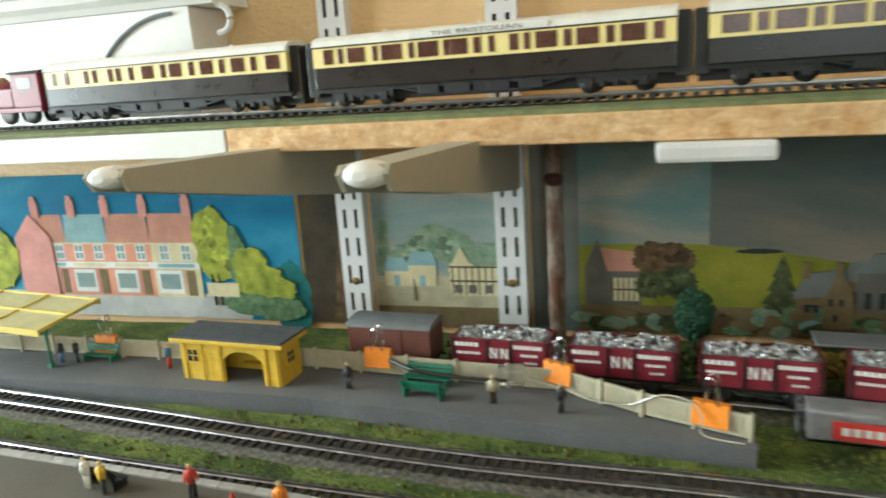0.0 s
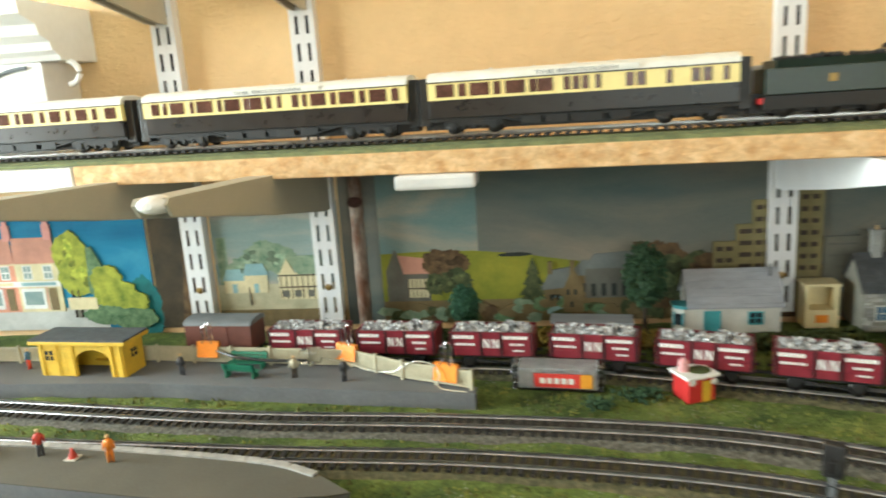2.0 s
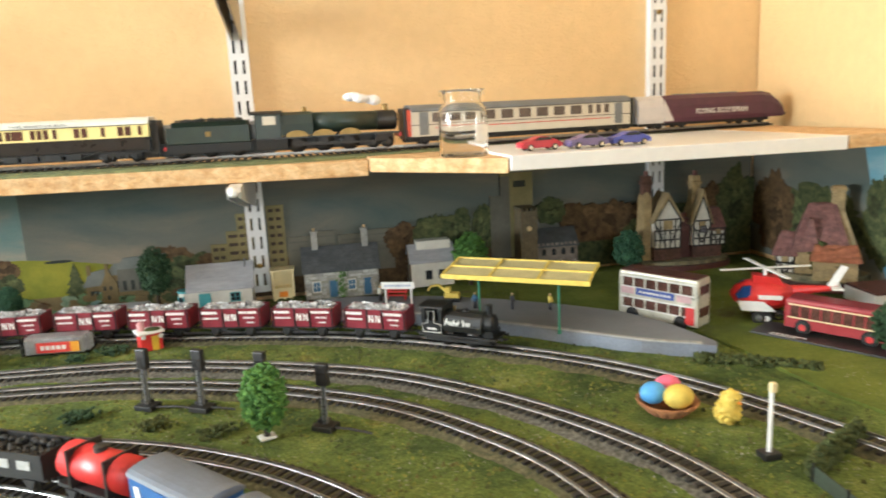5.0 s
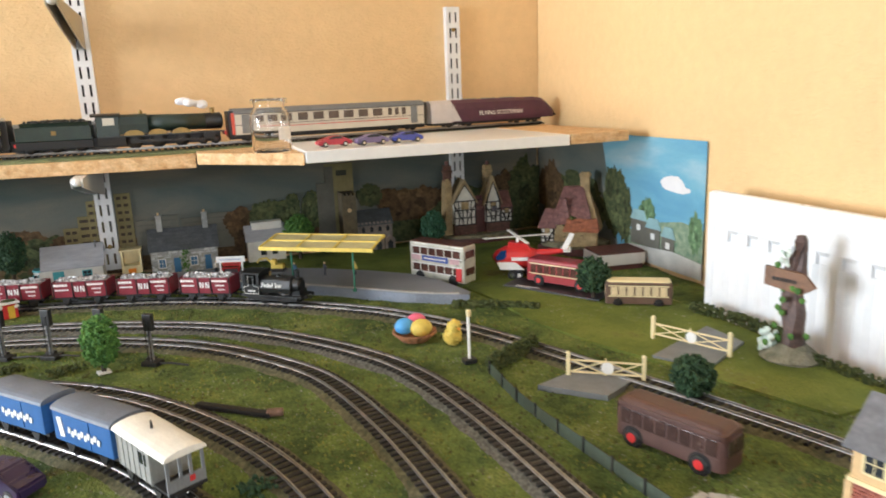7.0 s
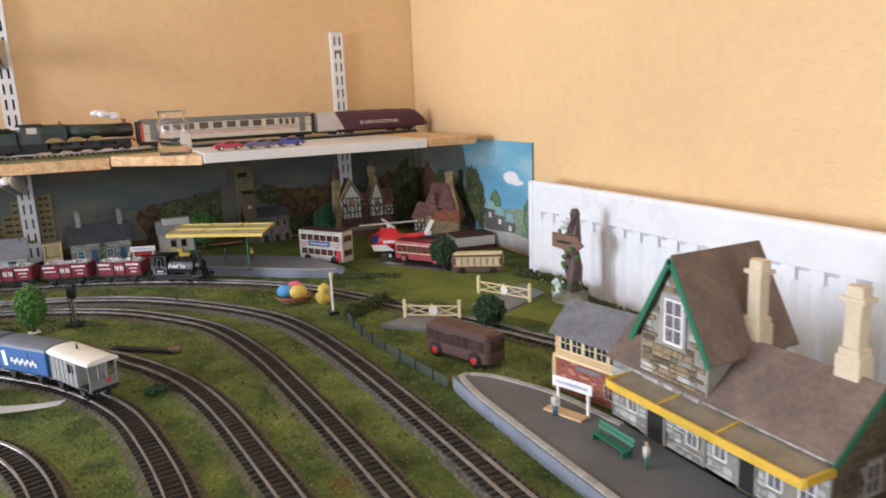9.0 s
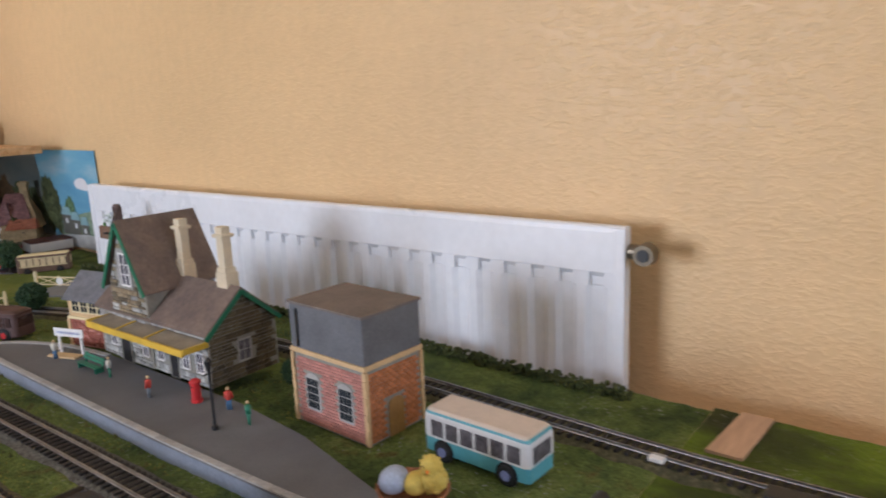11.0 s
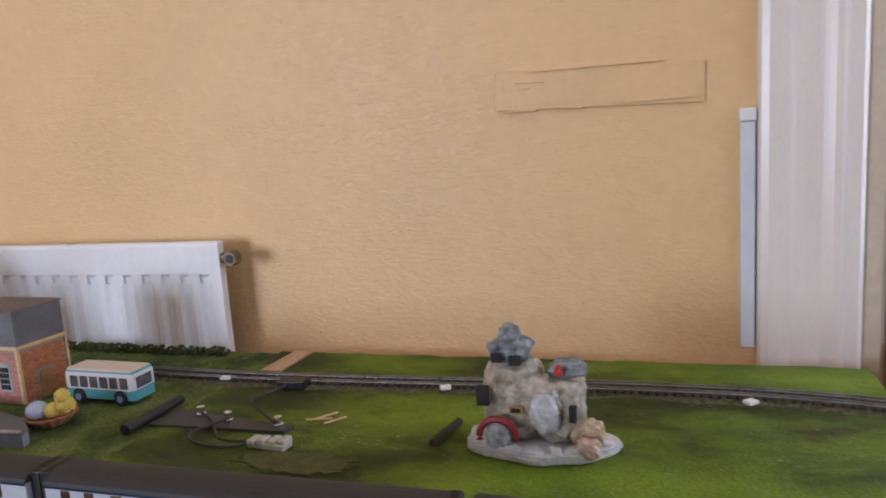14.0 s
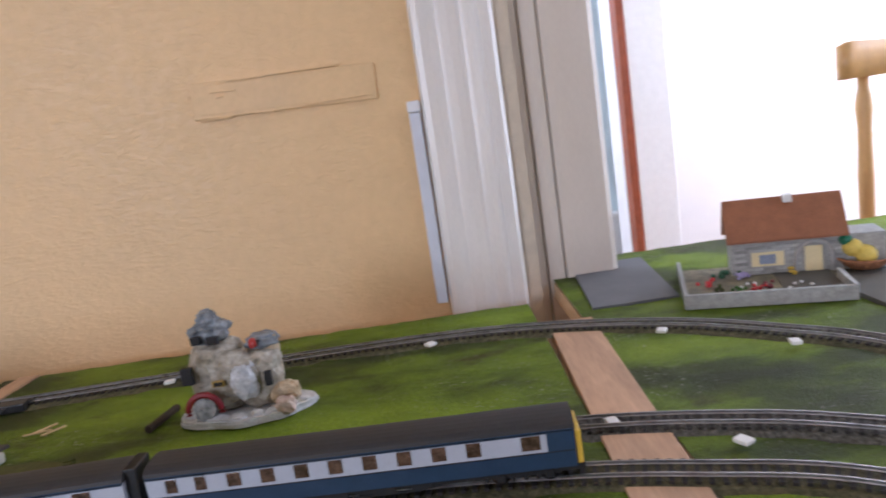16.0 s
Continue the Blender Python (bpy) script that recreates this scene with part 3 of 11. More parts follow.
for k in range(32):
    top = RY1 - 0.03 - k * pitch - 0.004
    if top < RY0 + 0.03:
        break
    span(bm, RX + 0.0002, RX + 0.012, top, y, RZ1 - 0.061, RZ1 - 0.047)
    y = top - 0.016
span(bm, RX + 0.0002, RX + 0.012, RY0, y, RZ1 - 0.061, RZ1 - 0.047)
span(bm, RX + 0.0052, RX + 0.0118, RY0 + 0.005, RY1 - 0.005, RZ1 - 0.0608, RZ1 - 0.0472)
part("pocket_strip", bm, M_RAD, rad)
bm = B()
prism(bm, [(RX + 0.012, RZ1), (RX + 0.003, RZ1), (RX + 0.001, RZ1 - 0.002), (RX, RZ1 - 0.006), (RX, RZ1 - 0.046), (RX + 0.0065, RZ1 - 0.053), (RX + 0.012, RZ1 - 0.053)], RY0, RY1, UP_Y)
part("top_band", bm, M_RAD, rad)
bm = B()
span(bm, RX, RX + 0.011, RY0, RY1, RZ0, RZ0 + 0.049, bevel=0.004)
part("bottom_band", bm, M_RAD, rad)
bm = B()
span(bm, RX + 0.012, RX + 0.040, RY0 + 0.02, RY1 - 0.02, RZ0 + 0.02, RZ1 - 0.012)
part("convector", bm, M_STEEL_WHITE, rad)
for yy in (RY0 - 0.001, RY1 - 0.011):
    bm = B()
    span(bm, RX - 0.002, RX + 0.012, yy, yy + 0.012, RZ0 + 0.02, RZ1 - 0.001, bevel=0.002)
    part("side_seam", bm, M_RAD, rad)
for yy in (RY0 + 0.1, RY1 - 0.13):
    bm = B()
    span(bm, RX + 0.041, WX - 0.002, yy, yy + 0.03, RZ0 + 0.1, RZ1 - 0.06)
    part("wall_bracket", bm, M_STEEL_WHITE, rad)
bm = B()
cyl(bm, (RX + 0.008, RY0 - 0.002, 0.128), (RX + 0.008, RY0 - 0.026, 0.128), 0.0075, seg=16)
cyl(bm, (RX + 0.008, RY0 - 0.020, 0.128), (RX - 0.006, RY0 - 0.020, 0.128), 0.011, 0.010, seg=20)
valve = part("bleed_valve", bm, pm("brass_valve", (0.16, 0.13, 0.09), 0.4, 0.7, var=0.1, bump=0.03), rad, "tarnished metal air valve")
bm = B()
cyl(bm, (RX - 0.0065, RY0 - 0.020, 0.128), (RX - 0.0075, RY0 - 0.020, 0.128), 0.006, seg=16)
part("valve_plug", bm, M_BLACK, valve)

# ---- baseboard with scatter grass ----
def ground_z(x, y):
    return -0.0012 + 0.0016 * noise.fractal(Vector((x * 22, y * 22, 0)), 1.0, 2.0, 3) + 0.0007 * noise.noise(Vector((x * 150, y * 150, 3)))


def ground(name, x0, x1, y0, y1, step, mat, label, dz=0.0, flat=1.0):
    nx, ny = max(2, int((x1 - x0) / step)), max(2, int((y1 - y0) / step))
    vs = [(x0 + (x1 - x0) * i / nx, y0 + (y1 - y0) * j / ny) for j in range(ny + 1) for i in range(nx + 1)]
    vs = [(x, y, ground_z(x, y) * flat + dz) for x, y in vs]
    fs = [(j * (nx + 1) + i, j * (nx + 1) + i + 1, (j + 1) * (nx + 1) + i + 1, (j + 1) * (nx + 1) + i) for j in range(ny) for i in range(nx)]
    me = bpy.data.meshes.new(name)
    me.from_pydata(vs, [], fs)
    me.materials.append(mat)
    for p in me.polygons:
        p.use_smooth = True
    ob = new(name, me)
    return tagged(ob, label, "ground", kind="structure")


ground("ground", -1.15, 1.085, -1.05, 0.652, 0.007, M_TURF, "baseboard covered in olive scatter grass with rusty patches")
ground("ground_corner", 1.0852, 1.164, 0.085, 0.652, 0.01, M_TURF, "scatter grass in the corner of the layout")
ground("ground_east", 0.30, 1.092, -1.768, -1.0502, 0.009, M_TURF_BRIGHT, "bright green painted baseboard")
ground("ground_south", 0.20, 1.30, -2.9, -1.822, 0.012, M_TURF_BRIGHT, "green painted lift-out section of baseboard")
bm = B()
prism(bm, [(0.60, 0.645), (0.62, 0.555), (0.72, 0.470), (0.80, 0.400), (0.845, 0.320), (0.862, 0.230), (0.868, 0.110), (0.900, 0.000), (0.935, -0.090), (0.985, -0.230), (1.078, -0.230), (1.078, 0.645)], -0.004, 0.0019)
structure("grass_mat", bm, turf([(0.30, (0.062, 0.082, 0.020)), (0.42, (0.105, 0.135, 0.026)), (0.55, (0.150, 0.180, 0.034)), (0.70, (0.205, 0.225, 0.050))], (9, 5, 0.6), (0.10, 0.07, 0.03), 0.25, (1, 1, 1), 0.9, "grass_mat_flock"), "smooth bright green grass mat in the corner")
bm = B()
span(bm, -1.15, 1.08, -1.05, 0.652, -0.03, -0.006)
span(bm, 1.08, 1.163, 0.088, 0.652, -0.03, -0.006)
span(bm, 0.30, 1.09, -1.768, -1.052, -0.03, -0.006)
span(bm, 0.20, 1.30, -2.9, -1.822, -0.03, -0.006)
for lx, ly in ((-1.1, -1.0), (-1.1, 0.6), (0.25, -1.0), (0.35, 0.6), (1.05, 0.6), (0.36, -1.7), (1.04, -1.7), (1.04, -1.0), (0.26, -2.84), (1.1, -2.84), (0.26, -1.88), (1.1, -1.88)):
    span(bm, lx - 0.022, lx + 0.022, ly - 0.022, ly + 0.022, FLOOR_Z, -0.029)
structure("baseboard", bm, M_WOOD_PALE, "plywood baseboard under the layout")
bm = B()
box(bm, (0.640, -1.792, -0.0058), (0.70, 0.053, 0.014), rz=-2.0, bevel=0.001)
structure("joint_plank", bm, M_WOOD, "bare pinkish plywood plank at the baseboard joint")
bm = B()
prism(bm, [(1.008, -1.068), (1.091, -1.074), (1.091, -1.100), (1.008, -1.096)], -0.004, 0.0016)
structure("bare_joint", bm, M_WOOD, "bare plywood strip where the grass mat ends")

# ---- tracks ----
T_S = [(-1.1, 0.56), (-0.7, 0.558), (-0.3, 0.55), (0.08, 0.520), (0.2, 0.497), (0.38, 0.444), (0.5, 0.39), (0.6, 0.322), (0.7, 0.236), (0.77, 0.14), (0.82, 0.035), (0.862, -0.07),
       (0.91, -0.19), (0.955, -0.33), (0.982, -0.48), (0.99, -0.7), (0.984, -0.9), (0.978, -1.1), (0.986, -1.35), (0.992, -1.53), (0.985, -1.68), (0.962, -1.79), (0.915, -1.905), (0.85, -1.99), (0.78, -2.055), (0.6, -2.16), (0.4, -2.21)]
T_B = [(-1.1, 0.50), (-0.7, 0.465), (-0.443, 0.442), (-0.29, 0.426), (-0.14, 0.413), (0.03, 0.408), (0.21, 0.390), (0.32, 0.356), (0.42, 0.312), (0.5, 0.262), (0.58, 0.181), (0.648, 0.084), (0.682, 0.0),
       (0.701, -0.12), (0.712, -0.3), (0.719, -0.6), (0.722, -0.9), (0.724, -1.3), (0.722, -1.6), (0.707, -1.743), (0.684, -1.846), (0.645, -1.94), (0.56, -2.05), (0.4, -2.13)]
T_C = [(-1.1, 0.43), (-0.7, 0.395), (-0.4, 0.37), (-0.12, 0.355), (0.05, 0.350), (0.21, 0.329), (0.32, 0.293), (0.40, 0.252), (0.48, 0.195), (0.543, 0.119), (0.588, 0.038), (0.616, -0.09),
       (0.63, -0.24), (0.639, -0.4), (0.645, -0.6), (0.648, -0.9), (0.65, -1.3), (0.648, -1.6), (0.633, -1.729), (0.611, -1.818), (0.575, -1.91), (0.49, -2.0), (0.35, -2.06)]
T_D = [(-0.7, 0.27), (-0.3, 0.262), (-0.059, 0.249), (0.036, 0.243), (0.133, 0.222), (0.25, 0.180), (0.33, 0.136), (0.40, 0.078), (0.464, -0.006), (0.515, -0.102), (0.545, -0.205), (0.563, -0.345), (0.575, -0.5), (0.58, -0.8), (0.58, -1.3), (0.575, -1.7), (0.5, -1.9), (0.3, -2.0)]
T_E = [(-0.7, 0.215), (-0.3, 0.205), (-0.05, 0.194), (0.036, 0.189), (0.12, 0.168), (0.2, 0.132), (0.275, 0.077), (0.343, 0.005), (0.41, -0.076), (0.459, -0.171), (0.482, -0.267), (0.497, -0.4), (0.5, -0.6), (0.5, -1.0)]
T_F = [(-0.1, -0.02), (0.15, -0.055), (0.27, -0.115), (0.345, -0.188), (0.385, -0.257), (0.41, -0.36), (0.42, -0.5), (0.42, -1.0)]
RAIL_TOP = 0.0072


def rail_section(bm, path, d):
    w = 0.0006
    ribbon(bm, [(*p, h) for p, (_, _, h) in zip(offset(path, d), path)], [(-w * 1.6, 0), (-w * 0.6, 0.0008), (-w, 0.0016), (-w, 0.0027), (w, 0.0027), (w, 0.0016), (w * 0.6, 0.0008), (w * 1.6, 0)], RAIL_TOP - 0.0027)


SLEEPER_MESH = mesh_of(box(B(), (0, 0, 0), (0.0034, 0.0305, 0.0022), bevel=0.0), M_SLEEPER, name="sleeper")


def track(name, pts, label, ballast, z=0.0, pick=None, width=0.0185, bed=True):
    """Rails, sleepers and ballast along a path; the sleepers of the stretch pick are pieces of their own."""
    path = smooth_path(pts, 0.0085)
    tr = thing(name, label, "model track", 0, 0, z, kind="structure")
    for d in (-0.00835, 0.00835):
        bm = B()
        rail_section(bm, path, d)
        part("rail", bm, M_RAIL, tr)
    if bed:
        bm = B()
        ribbon(bm, path, [(-width - 0.006, -0.0025), (-width + 0.002, 0.0012), (-0.012, 0.0022), (0, 0.0027), (0.012, 0.0022), (width - 0.002, 0.0012), (width + 0.006, -0.0025)])
        tagged(part("ballast", bm, ballast, tr), kind="stuff")
    inside = [p for p in path if pick is None or pick(p[0], p[1])][:300]
    keep = set(inside)
    for x, y, h in inside:
        s = new("sleeper", SLEEPER_MESH)
        s.parent = tr
        s.matrix_local = pose(x, y, 0.0033, 0, 0, math.degrees(h) + random.uniform(-1.5, 1.5))
    rest = [p for p in path if p not in keep]
    if rest:
        bm = B()
        for x, y, h in rest:
            box(bm, (x, y, 0.0033), (0.0034, 0.0305, 0.0022), rz=math.degrees(h))
        tagged(part("sleepers", bm, M_SLEEPER, tr), kind="stuff")
    return path


P_S = track("railway_track", T_S, "outer track of nickel rail on black sleepers", M_BALLAST_GREEN, pick=lambda x, y: y < 0.5 and (x > 0.1) and y > -1.95)
P_B = track("railway_track", T_B, "curved track of nickel rail on ballast", M_BALLAST, pick=lambda x, y: x > -0.55 and y > -1.2)
P_C = track("railway_track", T_C, "curved track of nickel rail with mossy ballast", M_BALLAST_GREEN, pick=lambda x, y: x > -0.5 and y > -1.2)
P_D = track("railway_track", T_D, "inner curved track with rusty rails", M_BALLAST_GREEN, pick=lambda x, y: x > -0.3 and y > -1.2)
P_E = track("railway_track", T_E, "inner curved track with rusty rails", M_BALLAST_GREEN, pick=lambda x, y: x > -0.3)
P_F = track("railway_track", T_F, "innermost curved track", M_BALLAST_GREEN)

# ---- wall shelf with its uprights and brackets ----
SH_Z = 0.214


def shelf(name, pts, z0, z1, mat, label):
    bm = B()
    prism(bm, pts, z0, z1)
    bmesh.ops.bevel(bm, geom=[e for e in bm.edges], offset=0.0008, segments=1, affect="EDGES")
    return solid(name, bm, mat, label, "shelf")


shelf("shelf_board", [(-0.336, WY - 0.003), (-0.336, 0.505), (0.492, 0.422), (0.492, WY - 0.003)], 0.1955, SH_Z, M_OSB, "long chipboard shelf with a raw sawn edge")
shelf("shelf_board", [(-1.3, WY - 0.003), (-1.3, 0.53), (-0.338, 0.505), (-0.338, WY - 0.003)], 0.193, 0.2135, M_WHITE, "white painted shelf board with rounded edge")
shelf("shelf_board", [(0.494, WY - 0.003), (0.494, 0.412), (0.625, 0.292), (0.625, WY - 0.003)], 0.2005, 0.2165, M_OSB, "pale chipboard filler piece of the wall shelf")
shelf("shelf_board", [(0.627, WY - 0.003), (0.627, 0.29), (1.02, 0.283), (1.02, WY - 0.003)], 0.203, 0.219, M_WHITE, "white faced shelf board ending by the corner")
shelf("shelf_board", [(1.022, WY - 0.003), (1.022, 0.283), (1.125, 0.285), (1.125, WY - 0.003)], 0.204, 0.2195, M_OSB, "short bare timber end of the wall shelf")


def upright(x, z0, z1):
    u = thing("shelf_upright", "white slotted steel shelf upright screwed to the wall", "shelf upright", x, WY, 0, group="shelf uprights")
    bm = B()
    w, d = 0.0135, 0.0145
    n = int((z1 - z0) / 0.028)
    # front face with two columns of slots: webs and bars
    for a, b in ((-w, -0.0076), (-0.0040, 0.0040), (0.0076, w)):
        span(bm, a, b, -d, -d + 0.0015, z0, z1)
    for k in range(n + 1):
        zc = z0 + k * 0.028
        for a, b in ((-0.0076, -0.0040), (0.0040, 0.0076)):
            span(bm, a, b, -d, -d + 0.0015, zc, min(z1, zc + 0.0095))
    span(bm, -w, -w + 0.0012, -d + 0.0015, -0.0005, z0, z1)
    span(bm, w - 0.0012, w, -d + 0.0015, -0.0005, z0, z1)
    part("channel", bm, M_STEEL_WHITE, u)
    bm = B()
    span(bm, -w + 0.0014, w - 0.0014, -0.003, -0.0008, z0, z1)
    part("slot_back", bm, M_DARK, u)
    for zz in ((0.052, 0.40) if z1 > 0.42 else (0.052,)):
        bm = B()
        lathe(bm, [(0.004, 0), (0.0036, 0.001), (0.001, 0.0016)], 12)
        bmesh.ops.transform(bm, matrix=Matrix.Translation((0, -d - 0.0001, zz)) @ Euler((radians(90), 0, 0)).to_matrix().to_4x4(), verts=bm.verts)
        part("screw", bm, M_BRASS, u)
    return u


for ux, uz in ((-0.302, 0.75), (-0.146, 0.75), (0.342, 0.75), (0.980, 0.442)):
    upright(ux, 0.012, uz)


def bracket(x, z, length, mat, label, tilt=0.0, w=0.0075, tip=0.0078):
    b = thing("shelf_bracket", label, "shelf bracket", x, WY - 0.0152, z, group="shelf brackets")
    b.matrix_world = pose(x, WY - 0.0152, z, -tilt, 0, 0)
    side = [(0, 0), (-length, 0), (-length - 0.004, -0.004), (-length + 0.002, -0.012), (-length * 0.5, -0.034), (-0.02, -0.050), (0, -0.050)]
    bm = B()
    prism(bm, side, -w, -w + 0.002, UP_X)
    prism(bm, side, w - 0.002, w, UP_X)
    span(bm, -w + 0.002, w - 0.002, -length, 0, -0.002, 0)
    part("arm", bm, mat, b)
    bm = B()
    lathe(bm, [(tip, 0), (tip, 0.006), (tip * 0.9, 0.010), (tip * 0.7, 0.013), (tip * 0.35, 0.015)], 16)
    bmesh.ops.transform(bm, matrix=Matrix.Translation((0, -length + 0.008, -0.0045)) @ Euler((radians(90), 0, 0)).to_matrix().to_4x4() @ Matrix.Diagonal((w / 0.0085, 0.8, 1, 1)), verts=bm.verts)
    part("end_cap", bm, M_WHITE, b, "white plastic end cap")
    return b


bracket(-0.302, 0.1925, 0.310, M_CREAM_BRACKET, "cream steel bracket projecting beneath the shelf", 2.4, 0.012)
bracket(-0.146, 0.1925, 0.335, M_CREAM_BRACKET, "cream steel bracket projecting beneath the shelf", 2.4, 0.012)
bracket(0.340, 0.1945, 0.255, M_STEEL_WHITE, "white steel bracket with an end cap under the shelf", 0.0)
for ux, uz in ((-0.302, 0.40), (-0.146, 0.403), (0.342, 0.425)):
    bracket(ux, uz, 0.25, M_CREAM_BRACKET, "empty cream steel bracket high on the upright")
bm = B()
span(bm, -0.022, 0.045, 0.462, 0.50, 0.183, 0.195, bevel=0.003)
solid("junction_box", bm, M_STEEL_WHITE, "white plastic box fixed beneath the shelf", "cable box")

# ---- trains on the wall shelf ----
P_SHELF = [(-1.2, 0.60), (-0.8, 0.575), (-0.336, 0.537), (0.0, 0.503), (0.25, 0.478), (0.4, 0.475), (0.55, 0.49), (0.7, 0.512), (0.9, 0.545), (1.13, 0.578)]


def shelf_y(x):
    for (x0, y0), (x1, y1) in zip(P_SHELF, P_SHELF[1:]):
        if x0 <= x <= x1:
            return y0 + (y1 - y0) * (x - x0) / (x1 - x0)
    return P_SHELF[-1][1]


SHELF_TRACK_Z = 0.2185
bm = B()
ribbon(bm, smooth_path(P_SHELF, 0.02), [(-0.026, -0.0045), (-0.026, -0.0015), (-0.012, 0.001), (0.012, 0.001), (0.026, -0.0015), (0.026, -0.0045)], SHELF_TRACK_Z)
solid("track_underlay", bm, pm("underlay_green_grey", (0.17, 0.19, 0.085), 0.9, var=0.25, scale=80, bump=0.5), "grey-green underlay strip beneath the shelf track", "track underlay", kind="structure")
track("shelf_track", P_SHELF, "straight display track along the wall shelf", M_BALLAST, z=SHELF_TRACK_Z, pick=lambda x, y: x > -0.7, bed=False)
SHELF_RAIL = SHELF_TRACK_Z + RAIL_TOP


def on_shelf(x0, x1, dz=0.0):
    y0, y1 = shelf_y(x0), shelf_y(x1)
    return (x0 + x1) / 2, (y0 + y1) / 2, SHELF_RAIL + dz, math.degrees(math.atan2(y1 - y0, x1 - x0))


def wheel_mesh(r, w):
    bm = B()
    lathe(bm, [(r * 0.25, -w * 0.6), (r * 0.3, -w * 0.5), (r * 0.8, -w * 0.4), (r * 0.82, -w * 0.5), (r, -w * 0.5), (r, w * 0.3), (r * 1.1, w * 0.35), (r * 1.1, w * 0.5), (r * 0.3, w * 0.5)], 16)
    bmesh.ops.rotate(bm, matrix=Euler((radians(90), 0, 0)).to_matrix(), verts=bm.verts)
    return mesh_of(bm, M_WHEEL, True, "wheel")


WHEELS = {}


def add_wheel(parent, x, y, r=0.0062):
    key = round(r, 4)
    if key not in WHEELS:
        WHEELS[key] = wheel_mesh(r, 0.0026)
    w = new("wheel", WHEELS[key])
    w.parent = parent
    w.matrix_local = pose(x, y, r, 0, 0, 0 if y < 0 else 180)
    return w


def bogie(parent, x, wheelbase=0.034, r=0.0062):
    bm = B()
    for s in (-1, 1):
        span(bm, x - wheelbase * 0.72, x + wheelbase * 0.72, s * 0.0135 - 0.0012, s * 0.0135 + 0.0012, 0.006, 0.0098)
        for k in (-0.5, 0.5):
            box(bm, (x + k * wheelbase, s * 0.0142, 0.0062), (0.006, 0.0032, 0.006), bevel=0.0006)
        for k in (-0.25, 0, 0.25):
            box(bm, (x + k * wheelbase, s * 0.0140, 0.0055), (0.003, 0.003, 0.004), bevel=0.0004)
    span(bm, x - 0.004, x + 0.004, -0.0135, 0.0135, 0.0075, 0.011)
    b = part("bogie", bm, M_UNDER, parent)
    for k in (-0.5, 0.5):
        for s in (-1, 1):
            add_wheel(b, x + k * wheelbase, s * 0.0095, r)
    return b


def arc_roof(w, z0, h, n=10):
    return [(w * math.cos(math.pi * (1 - k / n)), z0 + h * math.sin(math.pi * k / n) ** 0.75) for k in range(n + 1)]


def coach(x0, x1, layout, body_lo, body_hi, roof, label, group="coaches on the shelf", place=None, window=None, zband=(0.013, 0.0275, 0.0425), vents=True, ends=True, roof_h=0.008):
    L = abs(x1 - x0)
    px, py, pz, rz = place or on_shelf(x0, x1)
    c = thing("model_coach", label, "model coach", px, py, pz, rz, group)
    h, w = L / 2, 0.0178
    z0, z1, z2 = zband
    bm = B()
    span(bm, -h, h, -w, w, z0, z1, bevel=0.0006)
    part("lower_panel", bm, body_lo, c)
    bm = B()
    span(bm, -h, h, -w, w, z1, z2)
    part("upper_panel", bm, body_hi, c)
    bm = B()
    for s in (-1, 1):
        span(bm, -h, h, s * (w + 0.0001), s * (w + 0.0005), z1 - 0.0005, z1 + 0.0003)
        span(bm, -h, h, s * (w + 0.0001), s * (w + 0.0006), z2 - 0.0010, z2)
    part("beading", bm, M_CHOC, c)
    bm = B()
    prism(bm, arc_roof(w + 0.0006, z2, roof_h), -h - 0.0005, h + 0.0005, UP_X)
    part("roof", bm, roof, c, smooth=False)
    bm = B()
    # black centre block added as the shadow under the coach; boxes and trusses beside it
    span(bm, -h * 0.96, h * 0.96, -0.0075, 0.0075, 0.0055, z0 - 0.0002)
    for s in (-1, 1):
        for k in (-0.30, -0.12, 0.10, 0.28):
            box(bm, (k * h, s * 0.0125, 0.0088), (0.016, 0.006, 0.007), bevel=0.0006)
        tube(bm, [(-h * 0.55, s * 0.0150, z0 - 0.0005), (-h * 0.25, s * 0.0150, 0.0055), (h * 0.25, s * 0.0150, 0.0055), (h * 0.55, s * 0.0150, z0 - 0.0005)], 0.0006, 5)
    part("underframe_beam", bm, M_UNDER, c)
    if vents:
        for k in range(7):
            bm = B()
            cyl(bm, (-h * 0.85 + k * h * 0.28, (-1) ** k * 0.006, z2 + roof_h - 0.0012), (-h * 0.85 + k * h * 0.28, (-1) ** k * 0.006, z2 + roof_h + 0.0008), 0.0015, 0.0011, seg=8)
            part("roof_vent", bm, roof, c)
    zc, zh = (z1 + z2) / 2 + 0.0002, (z2 - z1) * 0.68
    for cx, cw in layout:
        for s in (-1, 1):
            bm = B()
            box(bm, (cx * h, s * (w + 0.0002), zc), (cw, 0.0007, zh), bevel=0.0003)
            part("window", bm, window or M_COACH_WINDOW, c)
    if ends:
        for s in (-1, 1):
            bm = B()
            box(bm, (s * (h + 0.0042), 0, 0.0265), (0.0088, 0.026, 0.039), bevel=0.001)
            for k in range(4):
                box(bm, (s * (h + 0.001 + k * 0.0016), 0, 0.029), (0.0008, 0.026, 0.034))
            part("gangway", bm, M_BLACK, c, "black corridor connection")
    bm = B()
    span(bm, -h, h, -0.015, 0.015, z0 - 0.003, z0)
    # second black core, added to keep the gap under the floor dark
    span(bm, -h - 0.006, h + 0.006, -0.0078, 0.0078, 0.0032, z0 - 0.003)
